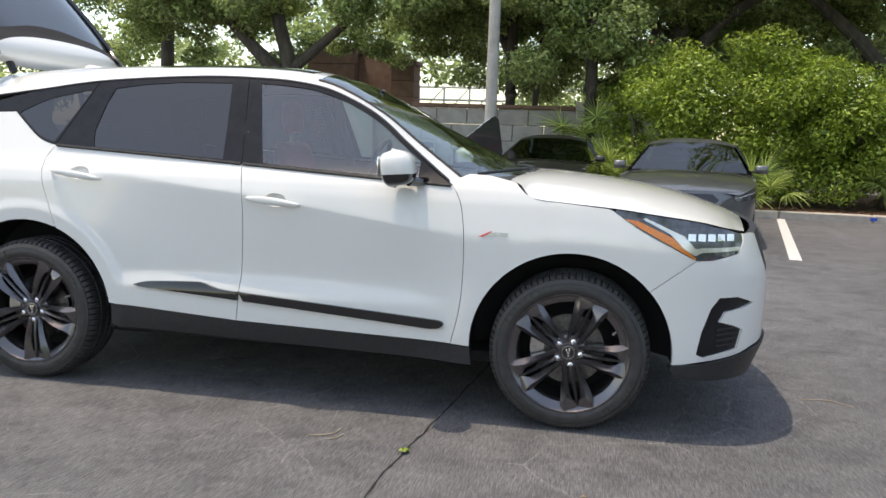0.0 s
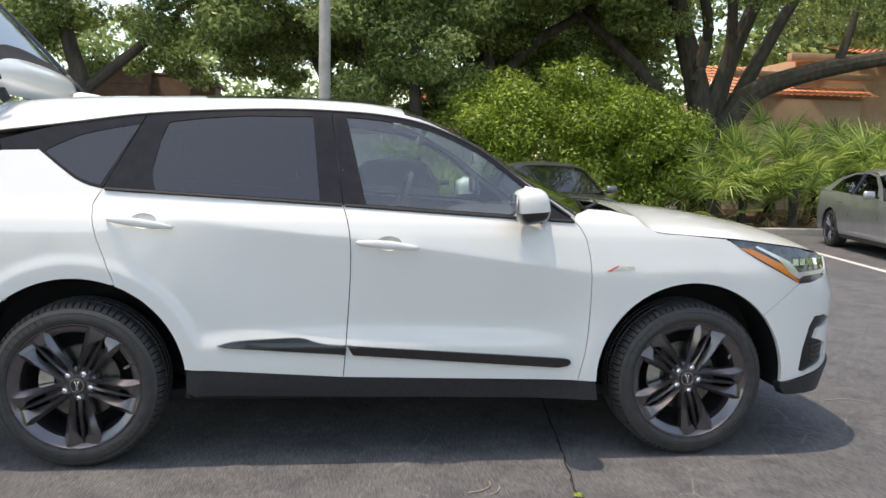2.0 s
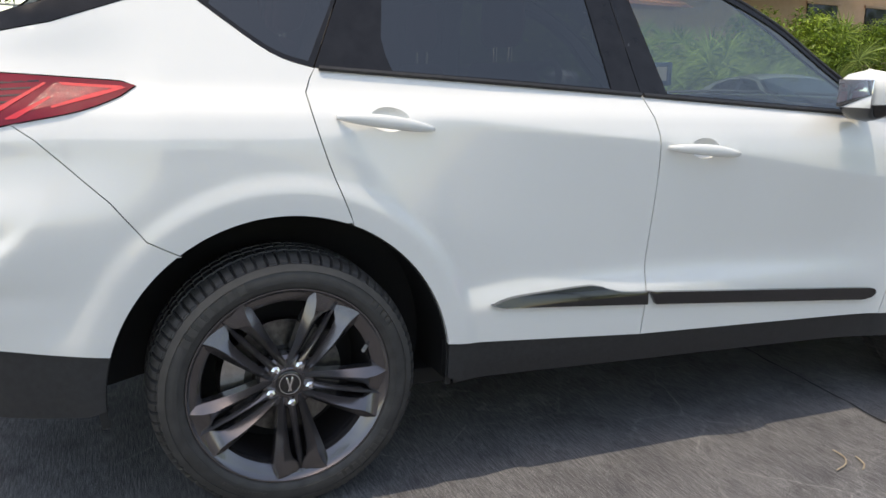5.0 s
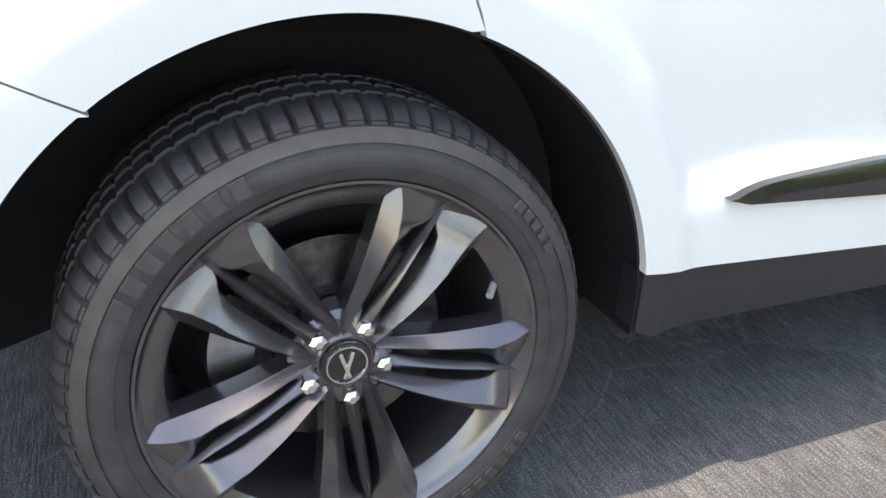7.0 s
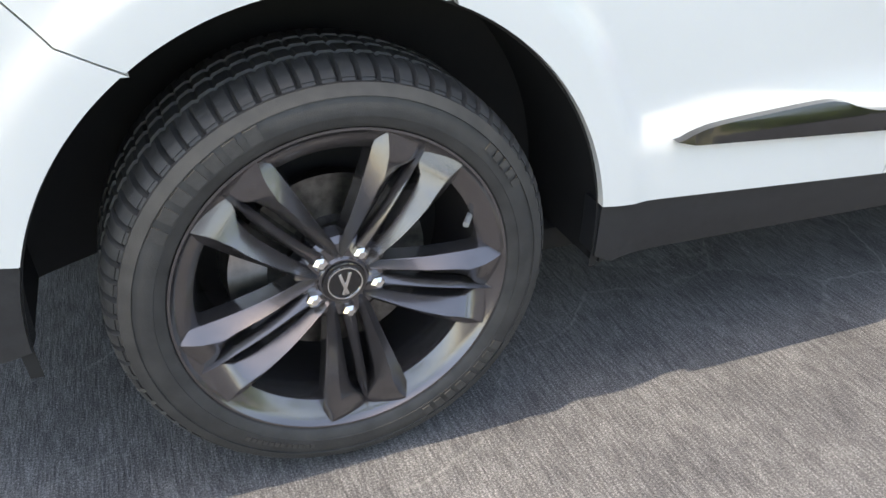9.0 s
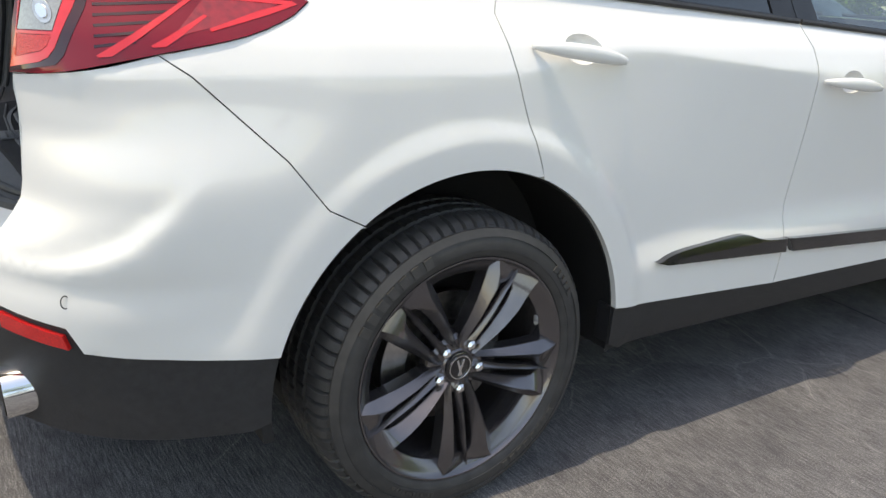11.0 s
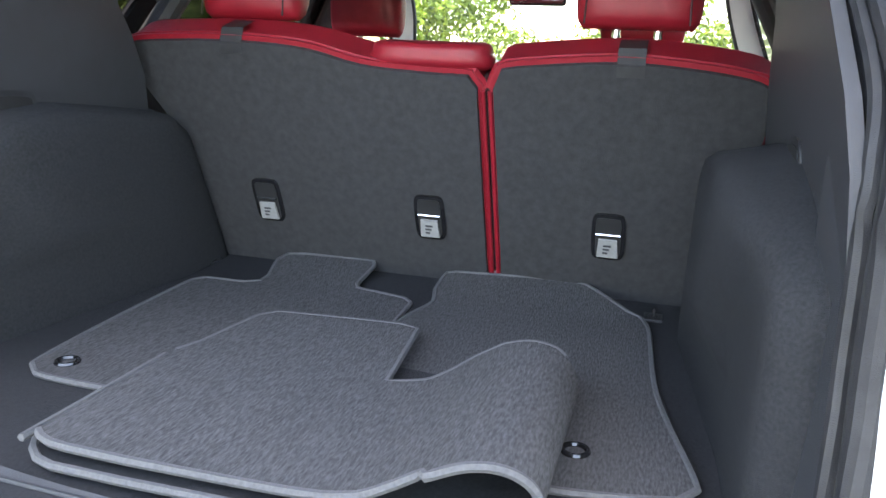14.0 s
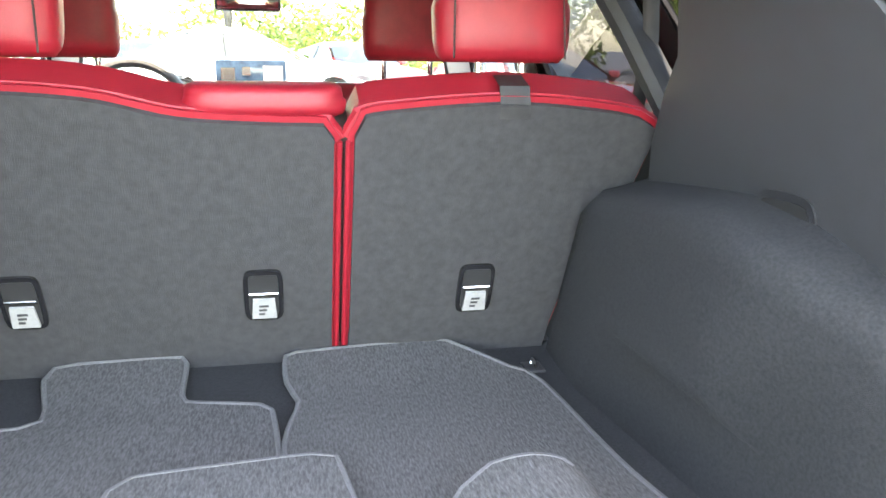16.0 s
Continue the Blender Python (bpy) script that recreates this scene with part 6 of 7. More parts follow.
HEDGE_LEAF = leafy("bright_hedge_leaf", (0.075, 0.135, 0.016), (0.30, 0.40, 0.055))
OAK_LEAF = leafy("oak_leaf", (0.12, 0.165, 0.058), (0.37, 0.46, 0.17), 0.5)
PALM_LEAF = leafy("palm_blade", (0.13, 0.21, 0.055), (0.42, 0.52, 0.15), 0.4)
PALM_DRY = leafy("dry_palm_blade", (0.20, 0.13, 0.06), (0.38, 0.27, 0.14), 0.2)
BARK = surface("oak_bark", (0.045, 0.037, 0.03), (0.11, 0.095, 0.078), 0.9, 0.0, 9.0, 1.0, 45.0, stretch=(1, 1, 0.3))
MULCH = surface("brown_bark_mulch", (0.06, 0.028, 0.014), (0.19, 0.10, 0.055), 0.95, 0.0, 40.0, 1.0, 90.0)
rng = np.random.default_rng(7)


def leaf_cloud(name, blobs, count, size, mat, parent, label="", flat=0.6):
    """Many small folded leaves scattered through uneven clumps, denser near each clump's outside."""
    weights = np.array([b[3] * b[4] * b[5] for b in blobs], float) ** 0.8
    pick = rng.choice(len(blobs), count, p=weights / weights.sum())
    bl = np.asarray(blobs, float)[pick]
    way = rng.normal(size=(count, 3))
    way /= np.linalg.norm(way, axis=1)[:, None]
    rad = rng.random(count) ** 0.28 * (0.82 + 0.26 * rng.random(count))
    at = bl[:, :3] + way * rad[:, None] * bl[:, 3:6]
    keep = at[:, 2] > 0.12
    at, way = at[keep], way[keep]
    n = len(at)
    nrm = way * 0.7 + rng.normal(size=(n, 3)) * 0.55 + np.array([0, 0, flat])
    nrm /= np.linalg.norm(nrm, axis=1)[:, None]
    t = np.cross(nrm, rng.normal(size=(n, 3)))
    t /= np.linalg.norm(t, axis=1)[:, None]
    b = np.cross(nrm, t)
    L = size * (0.6 + 0.8 * rng.random(n))[:, None]
    quad = np.stack([at - t * L, at + b * L * 0.48 - nrm * L * 0.12, at + t * L, at - b * L * 0.48 - nrm * L * 0.12], 1).reshape(-1, 3)
    me = bpy.data.meshes.new(name)
    me.from_pydata(quad.tolist(), [], np.arange(4 * n).reshape(-1, 4).tolist())
    me.materials.append(mat)
    ob = new(name, me)
    ob.parent = parent
    if label:
        tagged(ob, label)
    return ob


def clumps(x0, x1, y0, y1, z0, top, n, r, seed):
    g = random.Random(seed)
    out = []
    for _ in range(n):
        x, y = g.uniform(x0, x1), g.uniform(y0, y1)
        zt = top(x)
        z = g.uniform(z0, max(z0 + 0.1, zt - r * 0.7))
        k = g.uniform(0.65, 1.25) * r
        out.append((x, y, z, k * 1.15, k, k * g.uniform(0.7, 1.0)))
    return out


hedge = thing("hedge", "tall bright green leafy hedge behind the kerb", "hedge", "", (6.0, 12.6, 0.12))
hedge_top = lambda x: table([(3.1, 2.4), (3.8, 3.0), (4.4, 3.6), (5.4, 4.0), (6.4, 3.9), (7.6, 3.5), (8.6, 3.1), (9.2, 2.5)], x)
lay = lambda blobs, o: [(a - o[0], b - o[1], c - o[2], d, e, f) for a, b, c, d, e, f in blobs]
leaf_cloud("hedge_leaves", lay(clumps(3.3, 8.9, 12.0, 14.2, 0.5, hedge_top, 130, 0.52, 3), (6.0, 12.6, 0.12)), 90000, 0.043, HEDGE_LEAF, hedge)
for k in range(9):
    tube("stem", [(-2.4 + 0.62 * k, 0.3, 0.0), (-2.3 + 0.62 * k, 0.35, 0.9), (-2.5 + 0.66 * k, 0.4, 2.0)], [0.045, 0.035, 0.015], BARK, hedge, n=6)
hedge2 = thing("hedge", "lighter green leafy shrub beside the palms", "hedge", "", (16.5, 12.8, 0.12))
top2 = lambda x: table([(13.6, 2.3), (15.0, 3.2), (16.5, 3.6), (18.5, 3.3), (21, 3.2), (24, 2.6)], x)
leaf_cloud("hedge_leaves", lay(clumps(13.6, 23.5, 12.6, 14.4, 0.6, top2, 120, 0.55, 5), (16.5, 12.8, 0.12)), 52000, 0.048, HEDGE_LEAF, hedge2)


def frond_mesh(name, blades, reach, droop, seed):
    """A fan-shaped palm leaf along +x: a bare stalk, then narrow folded blades spread like a hand fan."""
    g = random.Random(seed)
    verts, faces = [], []
    for k in range(7):
        s = k / 6
        for w in (-0.011, 0.011):
            verts.append((reach * 0.62 * s, w * (1 - 0.4 * s), -0.06 * reach * s * s))
    faces += [(2 * k, 2 * k + 1, 2 * k + 3, 2 * k + 2) for k in range(6)]
    ox, oz = reach * 0.62, -0.06 * reach
    for b in range(blades):
        a = radians(-118 + 236 * b / (blades - 1) + g.uniform(-4, 4))
        ln = reach * 0.52 * (0.80 + 0.20 * math.cos(a)) * g.uniform(0.85, 1.12)
        dip = droop * g.uniform(0.7, 1.4)
        base = len(verts)
        for k in range(5):
            s = k / 4
            w = 0.021 * (1 - s) ** 0.6 * min(1, 0.35 + s * 3)
            dx, dy = math.cos(a) * ln * s, math.sin(a) * ln * s
            z = oz + 0.16 * ln * s * abs(math.sin(a)) - dip * s ** 2.4 * ln
            px, py = -math.sin(a) * w, math.cos(a) * w
            verts += [(ox + dx + px, dy + py, z + w * 0.45), (ox + dx, dy, z), (ox + dx - px, dy - py, z + w * 0.45)]
        for k in range(4):
            q = base + 3 * k
            faces += [(q, q + 1, q + 4, q + 3), (q + 1, q + 2, q + 5, q + 4)]
    me = bpy.data.meshes.new(name)
    me.from_pydata(verts, [], faces)
    return me


FRONDS = [frond_mesh("frond", 24, 1.25, d, 11 + i) for i, d in enumerate((0.15, 0.35, 0.6))]
DRY = frond_mesh("frond", 18, 1.0, 1.3, 40)
for me in FRONDS:
    me.materials.append(PALM_LEAF)
DRY.materials.append(PALM_DRY)


def fan_palm(x, y, height, n, seed, size=1.0):
    g = random.Random(seed)
    ob = thing("fan_palm", "green fan palm with spiky leaves in the planting bed", "palm", "fan palms by the kerb", (x, y, 0.12))
    tube("trunk", [(0, 0, -0.05), (0.02, 0, height * 0.3), (0, 0.03, height * 0.55)], [0.13, 0.11, 0.09], BARK, ob, "shaggy brown palm trunk")
    for i in range(n + 10):
        dry = i >= n + 7
        fr = new("frond", DRY if dry else FRONDS[i % 3])
        fr.parent = ob
        up = g.uniform(15, 82) if not dry else g.uniform(-50, -20)
        root = height * (g.uniform(0.0, 0.62) if not dry else 0.3)
        fr.matrix_local = pose(g.uniform(-0.15, 0.15), g.uniform(-0.15, 0.15), root) @ pose(0, 0, 0, 0, 0, i * 137.5 + g.uniform(-25, 25)) @ pose(0, 0, 0, 0, -up, 0) @ pose(0, 0, 0, g.uniform(-35, 35), 0, 0) @ Matrix.Scale(size * g.uniform(0.8, 1.2), 4)
    return ob


for i, (x, y, h, n, s_) in enumerate(((8.9, 11.9, 1.5, 16, 0.9), (9.8, 12.3, 1.7, 18, 1.0), (10.7, 11.8, 1.6, 18, 1.0), (11.6, 12.4, 1.9, 18, 1.1), (12.6, 12.0, 1.7, 18, 1.0), (13.5, 12.6, 2.0, 18, 1.1), (14.6, 12.1, 1.7, 16, 1.0), (9.3, 13.2, 2.2, 16, 1.1), (11.0, 13.4, 2.4, 16, 1.1), (12.8, 13.6, 2.5, 16, 1.1), (15.8, 13.4, 2.7, 16, 1.1), (3.2, 12.6, 1.2, 14, 0.9), (2.9, 13.8, 2.0, 14, 1.0), (3.4, 11.9, 0.5, 10, 0.7), (5.9, 11.6, 0.3, 10, 0.7), (17.5, 13.0, 2.6, 16, 1.1))):
    fan_palm(x, y, h, n, 60 + i, s_)


def limb(name, pts, r0, r1, parent):
    line = resampled(pts, 14)
    tube(name, line, [r0 + (r1 - r0) * i / 14 for i in range(15)], BARK, parent, n=10)


def oak(x, y, limbs, blobs, count, label, seed, size=0.068):
    ob = thing("oak_tree", label, "tree", "spreading oaks behind the lot", (x, y, 0.0))
    for pts, r0, r1 in limbs:
        limb("trunk" if pts[0][2] < 0.2 else "bough", pts, r0, r1, ob)
    leaf_cloud("crown", blobs, count, size, OAK_LEAF, ob, "dark green oak leaves")
    return ob


def crown_blobs(x0, x1, y0, y1, z0, z1, n, r, seed):
    g = random.Random(seed)
    return [(g.uniform(x0, x1), g.uniform(y0, y1), g.uniform(z0, z1), r * g.uniform(0.6, 1.3), r * g.uniform(0.6, 1.2), r * g.uniform(0.35, 0.7)) for _ in range(n)]


oak(11.0, 16.8, [([(0, 0, 0), (-0.1, 0, 1.6), (-0.3, 0, 3.2), (-1.0, 0, 5.5), (-1.6, -0.3, 7.5)], 0.50, 0.18), ([(-0.1, 0, 1.5), (-1.1, 0.1, 2.9), (-2.3, 0, 4.2), (-4.0, 0, 5.6)], 0.28, 0.09), ([(0.1, 0.1, 1.3), (0.7, 0.2, 2.9), (2.1, 0.4, 5.4), (3.2, 0.4, 7.2)], 0.30, 0.10), ([(0, -0.1, 1.8), (-0.5, -0.2, 3.6), (-0.3, -0.3, 5.2), (-0.9, -0.4, 7.0)], 0.26, 0.10), ([(0, 0, 1.2), (0.9, 0, 3.2), (2.6, -0.3, 4.0), (5.5, -0.6, 4.6), (8.0, -0.8, 5.0), (12.0, -0.8, 5.2)], 0.36, 0.10), ([(0, 0.2, 2.0), (0.5, 0.2, 4.0), (1.2, 0, 6.0), (2.2, 0, 8.0)], 0.30, 0.12), ([(-0.2, 0, 2.6), (0.4, -0.2, 4.6), (0.2, -0.4, 7.0)], 0.24, 0.1), ([(3.4, -0.4, 4.2), (3.8, -0.4, 5.4), (4.0, -0.4, 7.0)], 0.14, 0.06), ([(6.8, -0.7, 4.8), (8.2, -0.9, 6.0), (9.5, -1, 7.2)], 0.14, 0.06)],
    crown_blobs(-5.5, 14, -3.5, 2.5, 5.6, 9.0, 110, 1.1, 21) + crown_blobs(-6.0, -1.5, -1.0, 2.5, 3.4, 6.0, 26, 0.8, 51) + crown_blobs(4.0, 14, -1.5, 1.5, 5.2, 6.4, 40, 0.7, 52) + crown_blobs(3.0, 13, -2.2, -0.6, 4.9, 5.9, 26, 0.6, 61), 150000, "big spreading oak with a low branch across the house", 1)
oak(4.7, 17.2, [([(0, 0, 0), (0.0, 0, 2.0), (0.1, 0, 4.0), (0.5, 0, 7.0)], 0.30, 0.14), ([(0, 0, 2.2), (0.9, 0, 4.2), (2.6, -0.3, 5.4), (4.2, -0.4, 6.4)], 0.20, 0.08), ([(0, 0, 3.0), (-0.9, 0, 5.0), (-2.2, 0, 6.6)], 0.18, 0.07)],
    crown_blobs(-4.5, 4.5, -2.5, 2.0, 4.9, 8.5, 80, 1.05, 22) + crown_blobs(-2.0, 5.0, 0.5, 3.0, 3.0, 6.0, 50, 0.9, 53), 110000, "oak tree with a forked dark trunk behind the hedge", 2)
oak(2.6, 14.6, [([(0, 0, 0), (0.05, 0, 2.0), (0.0, 0, 4.0), (-0.2, 0, 6.5)], 0.20, 0.09)],
    crown_blobs(-1.6, 1.5, -1.2, 1.0, 2.9, 5.6, 34, 0.7, 23) + crown_blobs(-2.2, 2.0, -1.3, 1.4, 4.4, 7.5, 30, 0.9, 29), 42000, "leafy green tree standing by the garden wall", 3, 0.06)
oak(0.4, 17.6, [([(0, 0, 0), (0.05, 0, 2.5), (0.0, 0, 5.5)], 0.22, 0.14), ([(0.7, 0, 0), (0.75, 0, 2.5), (1.0, 0, 5.5)], 0.10, 0.06), ([(0, 0, 3.5), (-0.8, 0, 5.0), (-2.0, 0, 6.5)], 0.12, 0.05)],
    crown_blobs(-3.4, 2.5, -1.5, 2.0, 4.3, 7.5, 54, 0.85, 24) + crown_blobs(-1.5, 3.5, 1.5, 3.0, 2.6, 5.0, 24, 0.8, 54) + crown_blobs(-4.5, 1.5, -0.5, 2.0, 3.5, 5.2, 22, 0.6, 62), 66000, "slim oak with two dark trunks behind the wall", 4)
oak(-5.4, 16.4, [([(0, 0, 0), (-0.1, 0, 1.6), (-0.1, 0, 3.0), (-0.5, 0, 4.8), (-0.2, 0, 7.0)], 0.30, 0.12), ([(-0.1, 0, 2.6), (-1.2, 0, 3.6), (-2.2, 0, 4.6), (-3.8, 0, 6.0)], 0.22, 0.08), ([(0, 0, 3.0), (1.6, 0.2, 4.4), (2.8, 0.3, 5.6)], 0.16, 0.06)],
    crown_blobs(-6.0, 5.0, -2.0, 2.0, 4.35, 7.5, 90, 0.85, 25) + crown_blobs(-7.0, 4.0, 0.5, 2.5, 3.3, 5.0, 34, 0.6, 63), 96000, "oak with a leaning bough over the brown walls", 5)
oak(-11.5, 20.5, [([(0, 0, 0), (0, 0, 3.0), (0.1, 0, 6.0)], 0.25, 0.2)], crown_blobs(-2.5, 3.5, -1.5, 2, 5.4, 8.5, 30, 1.0, 26), 22000, "tall tree with a straight reddish trunk", 6)
far_wood = thing("tree_row", "row of distant trees beyond the lot", "trees")
leaf_cloud("tree_leaves", crown_blobs(-34, 4, 32, 42, 1.0, 7.5, 110, 1.7, 31) + crown_blobs(24, 46, 22, 34, 1.0, 8.5, 130, 2.2, 32) + crown_blobs(7, 25, 24, 30, 1.0, 9.5, 100, 2.0, 37), 110000, 0.17, OAK_LEAF, far_wood)
row2 = thing("tree_row", "row of green trees beyond the far parking row", "trees")
leaf_cloud("tree_leaves", crown_blobs(34, 46, -42, 24, 0.8, 9.0, 170, 2.4, 33) + crown_blobs(24, 44, -46, -20, 0.8, 7.0, 90, 2.2, 36), 70000, 0.20, HEDGE_LEAF, row2)
for wood, places in ((far_wood, ((9, 27), (14, 28), (19, 26), (28, 27), (36, 29))), (row2, ((38, -30), (39, -14), (38, 2), (39, 16)))):
    for x, y in places:
        tube("trunk", [(x, y, 0.0), (x + 0.1, y, 2.5), (x - 0.1, y + 0.2, 5.5)], [0.28, 0.22, 0.13], BARK, wood, "brown trunk")

# palms across the aisle, behind the camera
def tall_palm(x, y, h, seed):
    g = random.Random(seed)
    ob = thing("tall_palm", "tall palm with a bare curved trunk", "palm", "palms across the aisle", (x, y, 0))
    tube("trunk", [(0, 0, 0), (0.3, 0, h * 0.4), (0.1, 0, h * 0.8), (0, 0, h)], [0.2, 0.16, 0.14, 0.15], BARK, ob, n=10)
    for i in range(26):
        fr = new("frond", FRONDS[i % 3])
        fr.parent = ob
        fr.matrix_local = pose(0, 0, h) @ pose(0, 0, 0, 0, 0, i * 137.5) @ pose(0, 0, 0, 0, g.uniform(-70, 45), 0) @ Matrix.Scale(1.25, 4)
    return ob


for i, (x, y, h) in enumerate(((-1.0, -13, 6.5), (1.6, -14.5, 7.2), (5.2, -15, 6.8), (9.0, -14, 6.2), (-5.5, -15, 7.0))):
    tall_palm(x, y, h, 80 + i)

# ---- walls, buildings, pole ----
STUCCO = surface("peach_stucco", (0.56, 0.38, 0.26), (0.64, 0.45, 0.32), 0.9, 0.0, 3.0, 0.5, 120.0)
TILE = surface("terracotta_tile", (0.50, 0.18, 0.09), (0.66, 0.28, 0.15), 0.8, 0.0, 8.0, 0.4, 60.0, vary=0.2)
BLOCK = surface("brown_block", (0.17, 0.10, 0.075), (0.25, 0.155, 0.115), 0.9, 0.0, 5.0, 0.7, 80.0, vary=0.12)
CONCRETE = surface("weathered_concrete", (0.33, 0.31, 0.28), (0.45, 0.43, 0.39), 0.85, 0.0, 4.0, 0.6, 120.0, vary=0.08)
KERB = surface("kerb_concrete", (0.42, 0.37, 0.31), (0.55, 0.49, 0.42), 0.85, 0.0, 7.0, 0.6, 150.0, vary=0.08)
GLASS_DK = surface("dark_window", (0.02, 0.025, 0.03), (0.04, 0.045, 0.05), 0.1, 0.0, 3.0)

pole = thing("light_pole", "round grey concrete light pole", "pole", "", (0.58, 12.6, 0))
tube("shaft", [(0, 0, 0), (0, 0, 4), (0, 0, 8)], [0.135, 0.12, 0.10], CONCRETE, pole, n=20)

wall_garden = thing("garden_wall", "low grey block wall with a brown coping", "wall")
tagged(wall_garden, kind="structure")
for k in range(20):
    for c in range(5):
        box("block", (0.78, 0.2, 0.40), (-11.3 + k * 0.8 + (0.4 if c % 2 else 0), 16.2, 0.20 + c * 0.41), CONCRETE, wall_garden, "", 0.012, seg=1)
for k in range(17):
    box("coping_stone", (0.95, 0.34, 0.10), (-11.2 + k * 0.97, 16.2, 2.10), BLOCK, wall_garden, "brown coping stone", 0.015, seg=1)
for x in (2.75, -3.4, -9.2):
    box("pier", (0.9, 0.5, 2.25), (x, 16.05, 1.125), CONCRETE, wall_garden, "grey concrete pier", 0.03)
gate_house = thing("brown_wall", "brown block piers and wall panel behind the trees", "wall")
tagged(gate_house, kind="structure")
for x, w, h in ((-5.75, 1.6, 4.25), (-3.35, 0.75, 3.85)):
    for c in range(int(h / 0.5)):
        box("block", (w, 0.9, 0.49), (x, 21.0, 0.25 + c * 0.5), BLOCK, gate_house, "", 0.012, seg=1)
    box("cap", (w + 0.14, 1.04, 0.14), (x, 21.0, int(h / 0.5) * 0.5 + 0.08), BLOCK, gate_house, "", 0.02)
box("wall_panel", (2.0, 0.3, 3.8), (-4.3, 21.2, 1.9), BLOCK, gate_house, "", 0.02)
box("panel_cap", (2.0, 0.4, 0.10), (-4.3, 21.2, 3.85), BLOCK, gate_house, "", 0.02)

house = thing("house", "peach stucco building with terracotta tile roofs", "house", "", (13, 18.6, 0))
box("wall", (16.0, 6.0, 4.9), (10.4, 4.6, 2.45), STUCCO, house, "peach stucco wall", 0.03)
box("wing_wall", (4.4, 4.0, 3.6), (2.2, 3.0, 1.8), STUCCO, house, "peach stucco wing", 0.03)
box("fascia", (16.6, 0.3, 0.25), (10.4, 1.45, 4.95), STUCCO, house, "", 0.02)
box("fascia", (4.8, 0.3, 0.2), (2.2, 0.9, 4.3), STUCCO, house, "", 0.02)
for px, pz in ((11.5, 3.6), (14.5, 3.6)):
    wnd = box("window", (1.5, 0.12, 1.3), (px, 1.6, pz), GLASS_DK, house, "dark window", 0.01)
    box("window_frame", (1.7, 0.08, 0.1), (px, 1.54, pz + 0.68), STUCCO, wnd, "", 0.01)


def tiled(x0, x1, y0, z0, y1, z1, rows, name):
    """A pitched roof of overlapping barrel tiles, row by row."""
    verts, faces = [], []
    n = int((x1 - x0) / 0.11)
    for r in range(rows):
        for e in (0, 1):
            s = (r + e) / rows
            for i in range(n + 1):
                verts.append((x0 + (x1 - x0) * i / n, y0 + (y1 - y0) * s, z0 + (z1 - z0) * s + 0.035 * (i % 2) + (0.03 if e == 0 else 0.0)))
        b = r * 2 * (n + 1)
        faces += [(b + i, b + i + 1, b + n + 2 + i, b + n + 1 + i) for i in range(n)]
    ob = mesh_part(name, verts, faces, TILE, house, "terracotta tile roof", smooth=False)
    tagged(ob, kind="stuff")


tiled(5.5, 19.0, 1.2, 5.0, 5.2, 5.9, 14, "roof")
tiled(-0.4, 4.8, 0.7, 3.65, 4.0, 4.9, 9, "roof")
hut = thing("small_roof", "orange tiled roof seen between the trees", "house", "", (4.6, 24, 0))
box("wall", (2.6, 2.0, 3.3), (0, 0, 1.65), STUCCO, hut, "peach wall", 0.02)
vs = [(-1.5, -1.2, 3.3), (1.5, -1.2, 3.3), (1.5, 1.2, 3.3), (-1.5, 1.2, 3.3), (0, 0, 4.9)]
mesh_part("roof", vs, [(0, 1, 4), (1, 2, 4), (2, 3, 4), (3, 0, 4), (3, 2, 1, 0)], TILE, hut, "orange tile roof", smooth=False)
RAIL_W = surface("white_rail_paint", (0.6, 0.62, 0.63), (0.7, 0.71, 0.72), 0.6, 0.0, 20.0)
trestle = thing("white_railing", "long pale steel railing far behind the wall", "railing")
for z in (2.4, 3.3, 4.0):
    tube("rail", [(-26, 40, z), (8, 40, z)], 0.07, RAIL_W, trestle, n=6)
for k in range(24):
    tube("post", [(-26 + k * 1.45, 40, 0), (-26 + k * 1.45, 40, 4.0)], 0.06, RAIL_W, trestle, n=5)
    tube("brace", [(-26 + k * 1.45, 40, 2.4), (-24.55 + k * 1.45, 40, 4.0)], 0.04, RAIL_W, trestle, n=5)

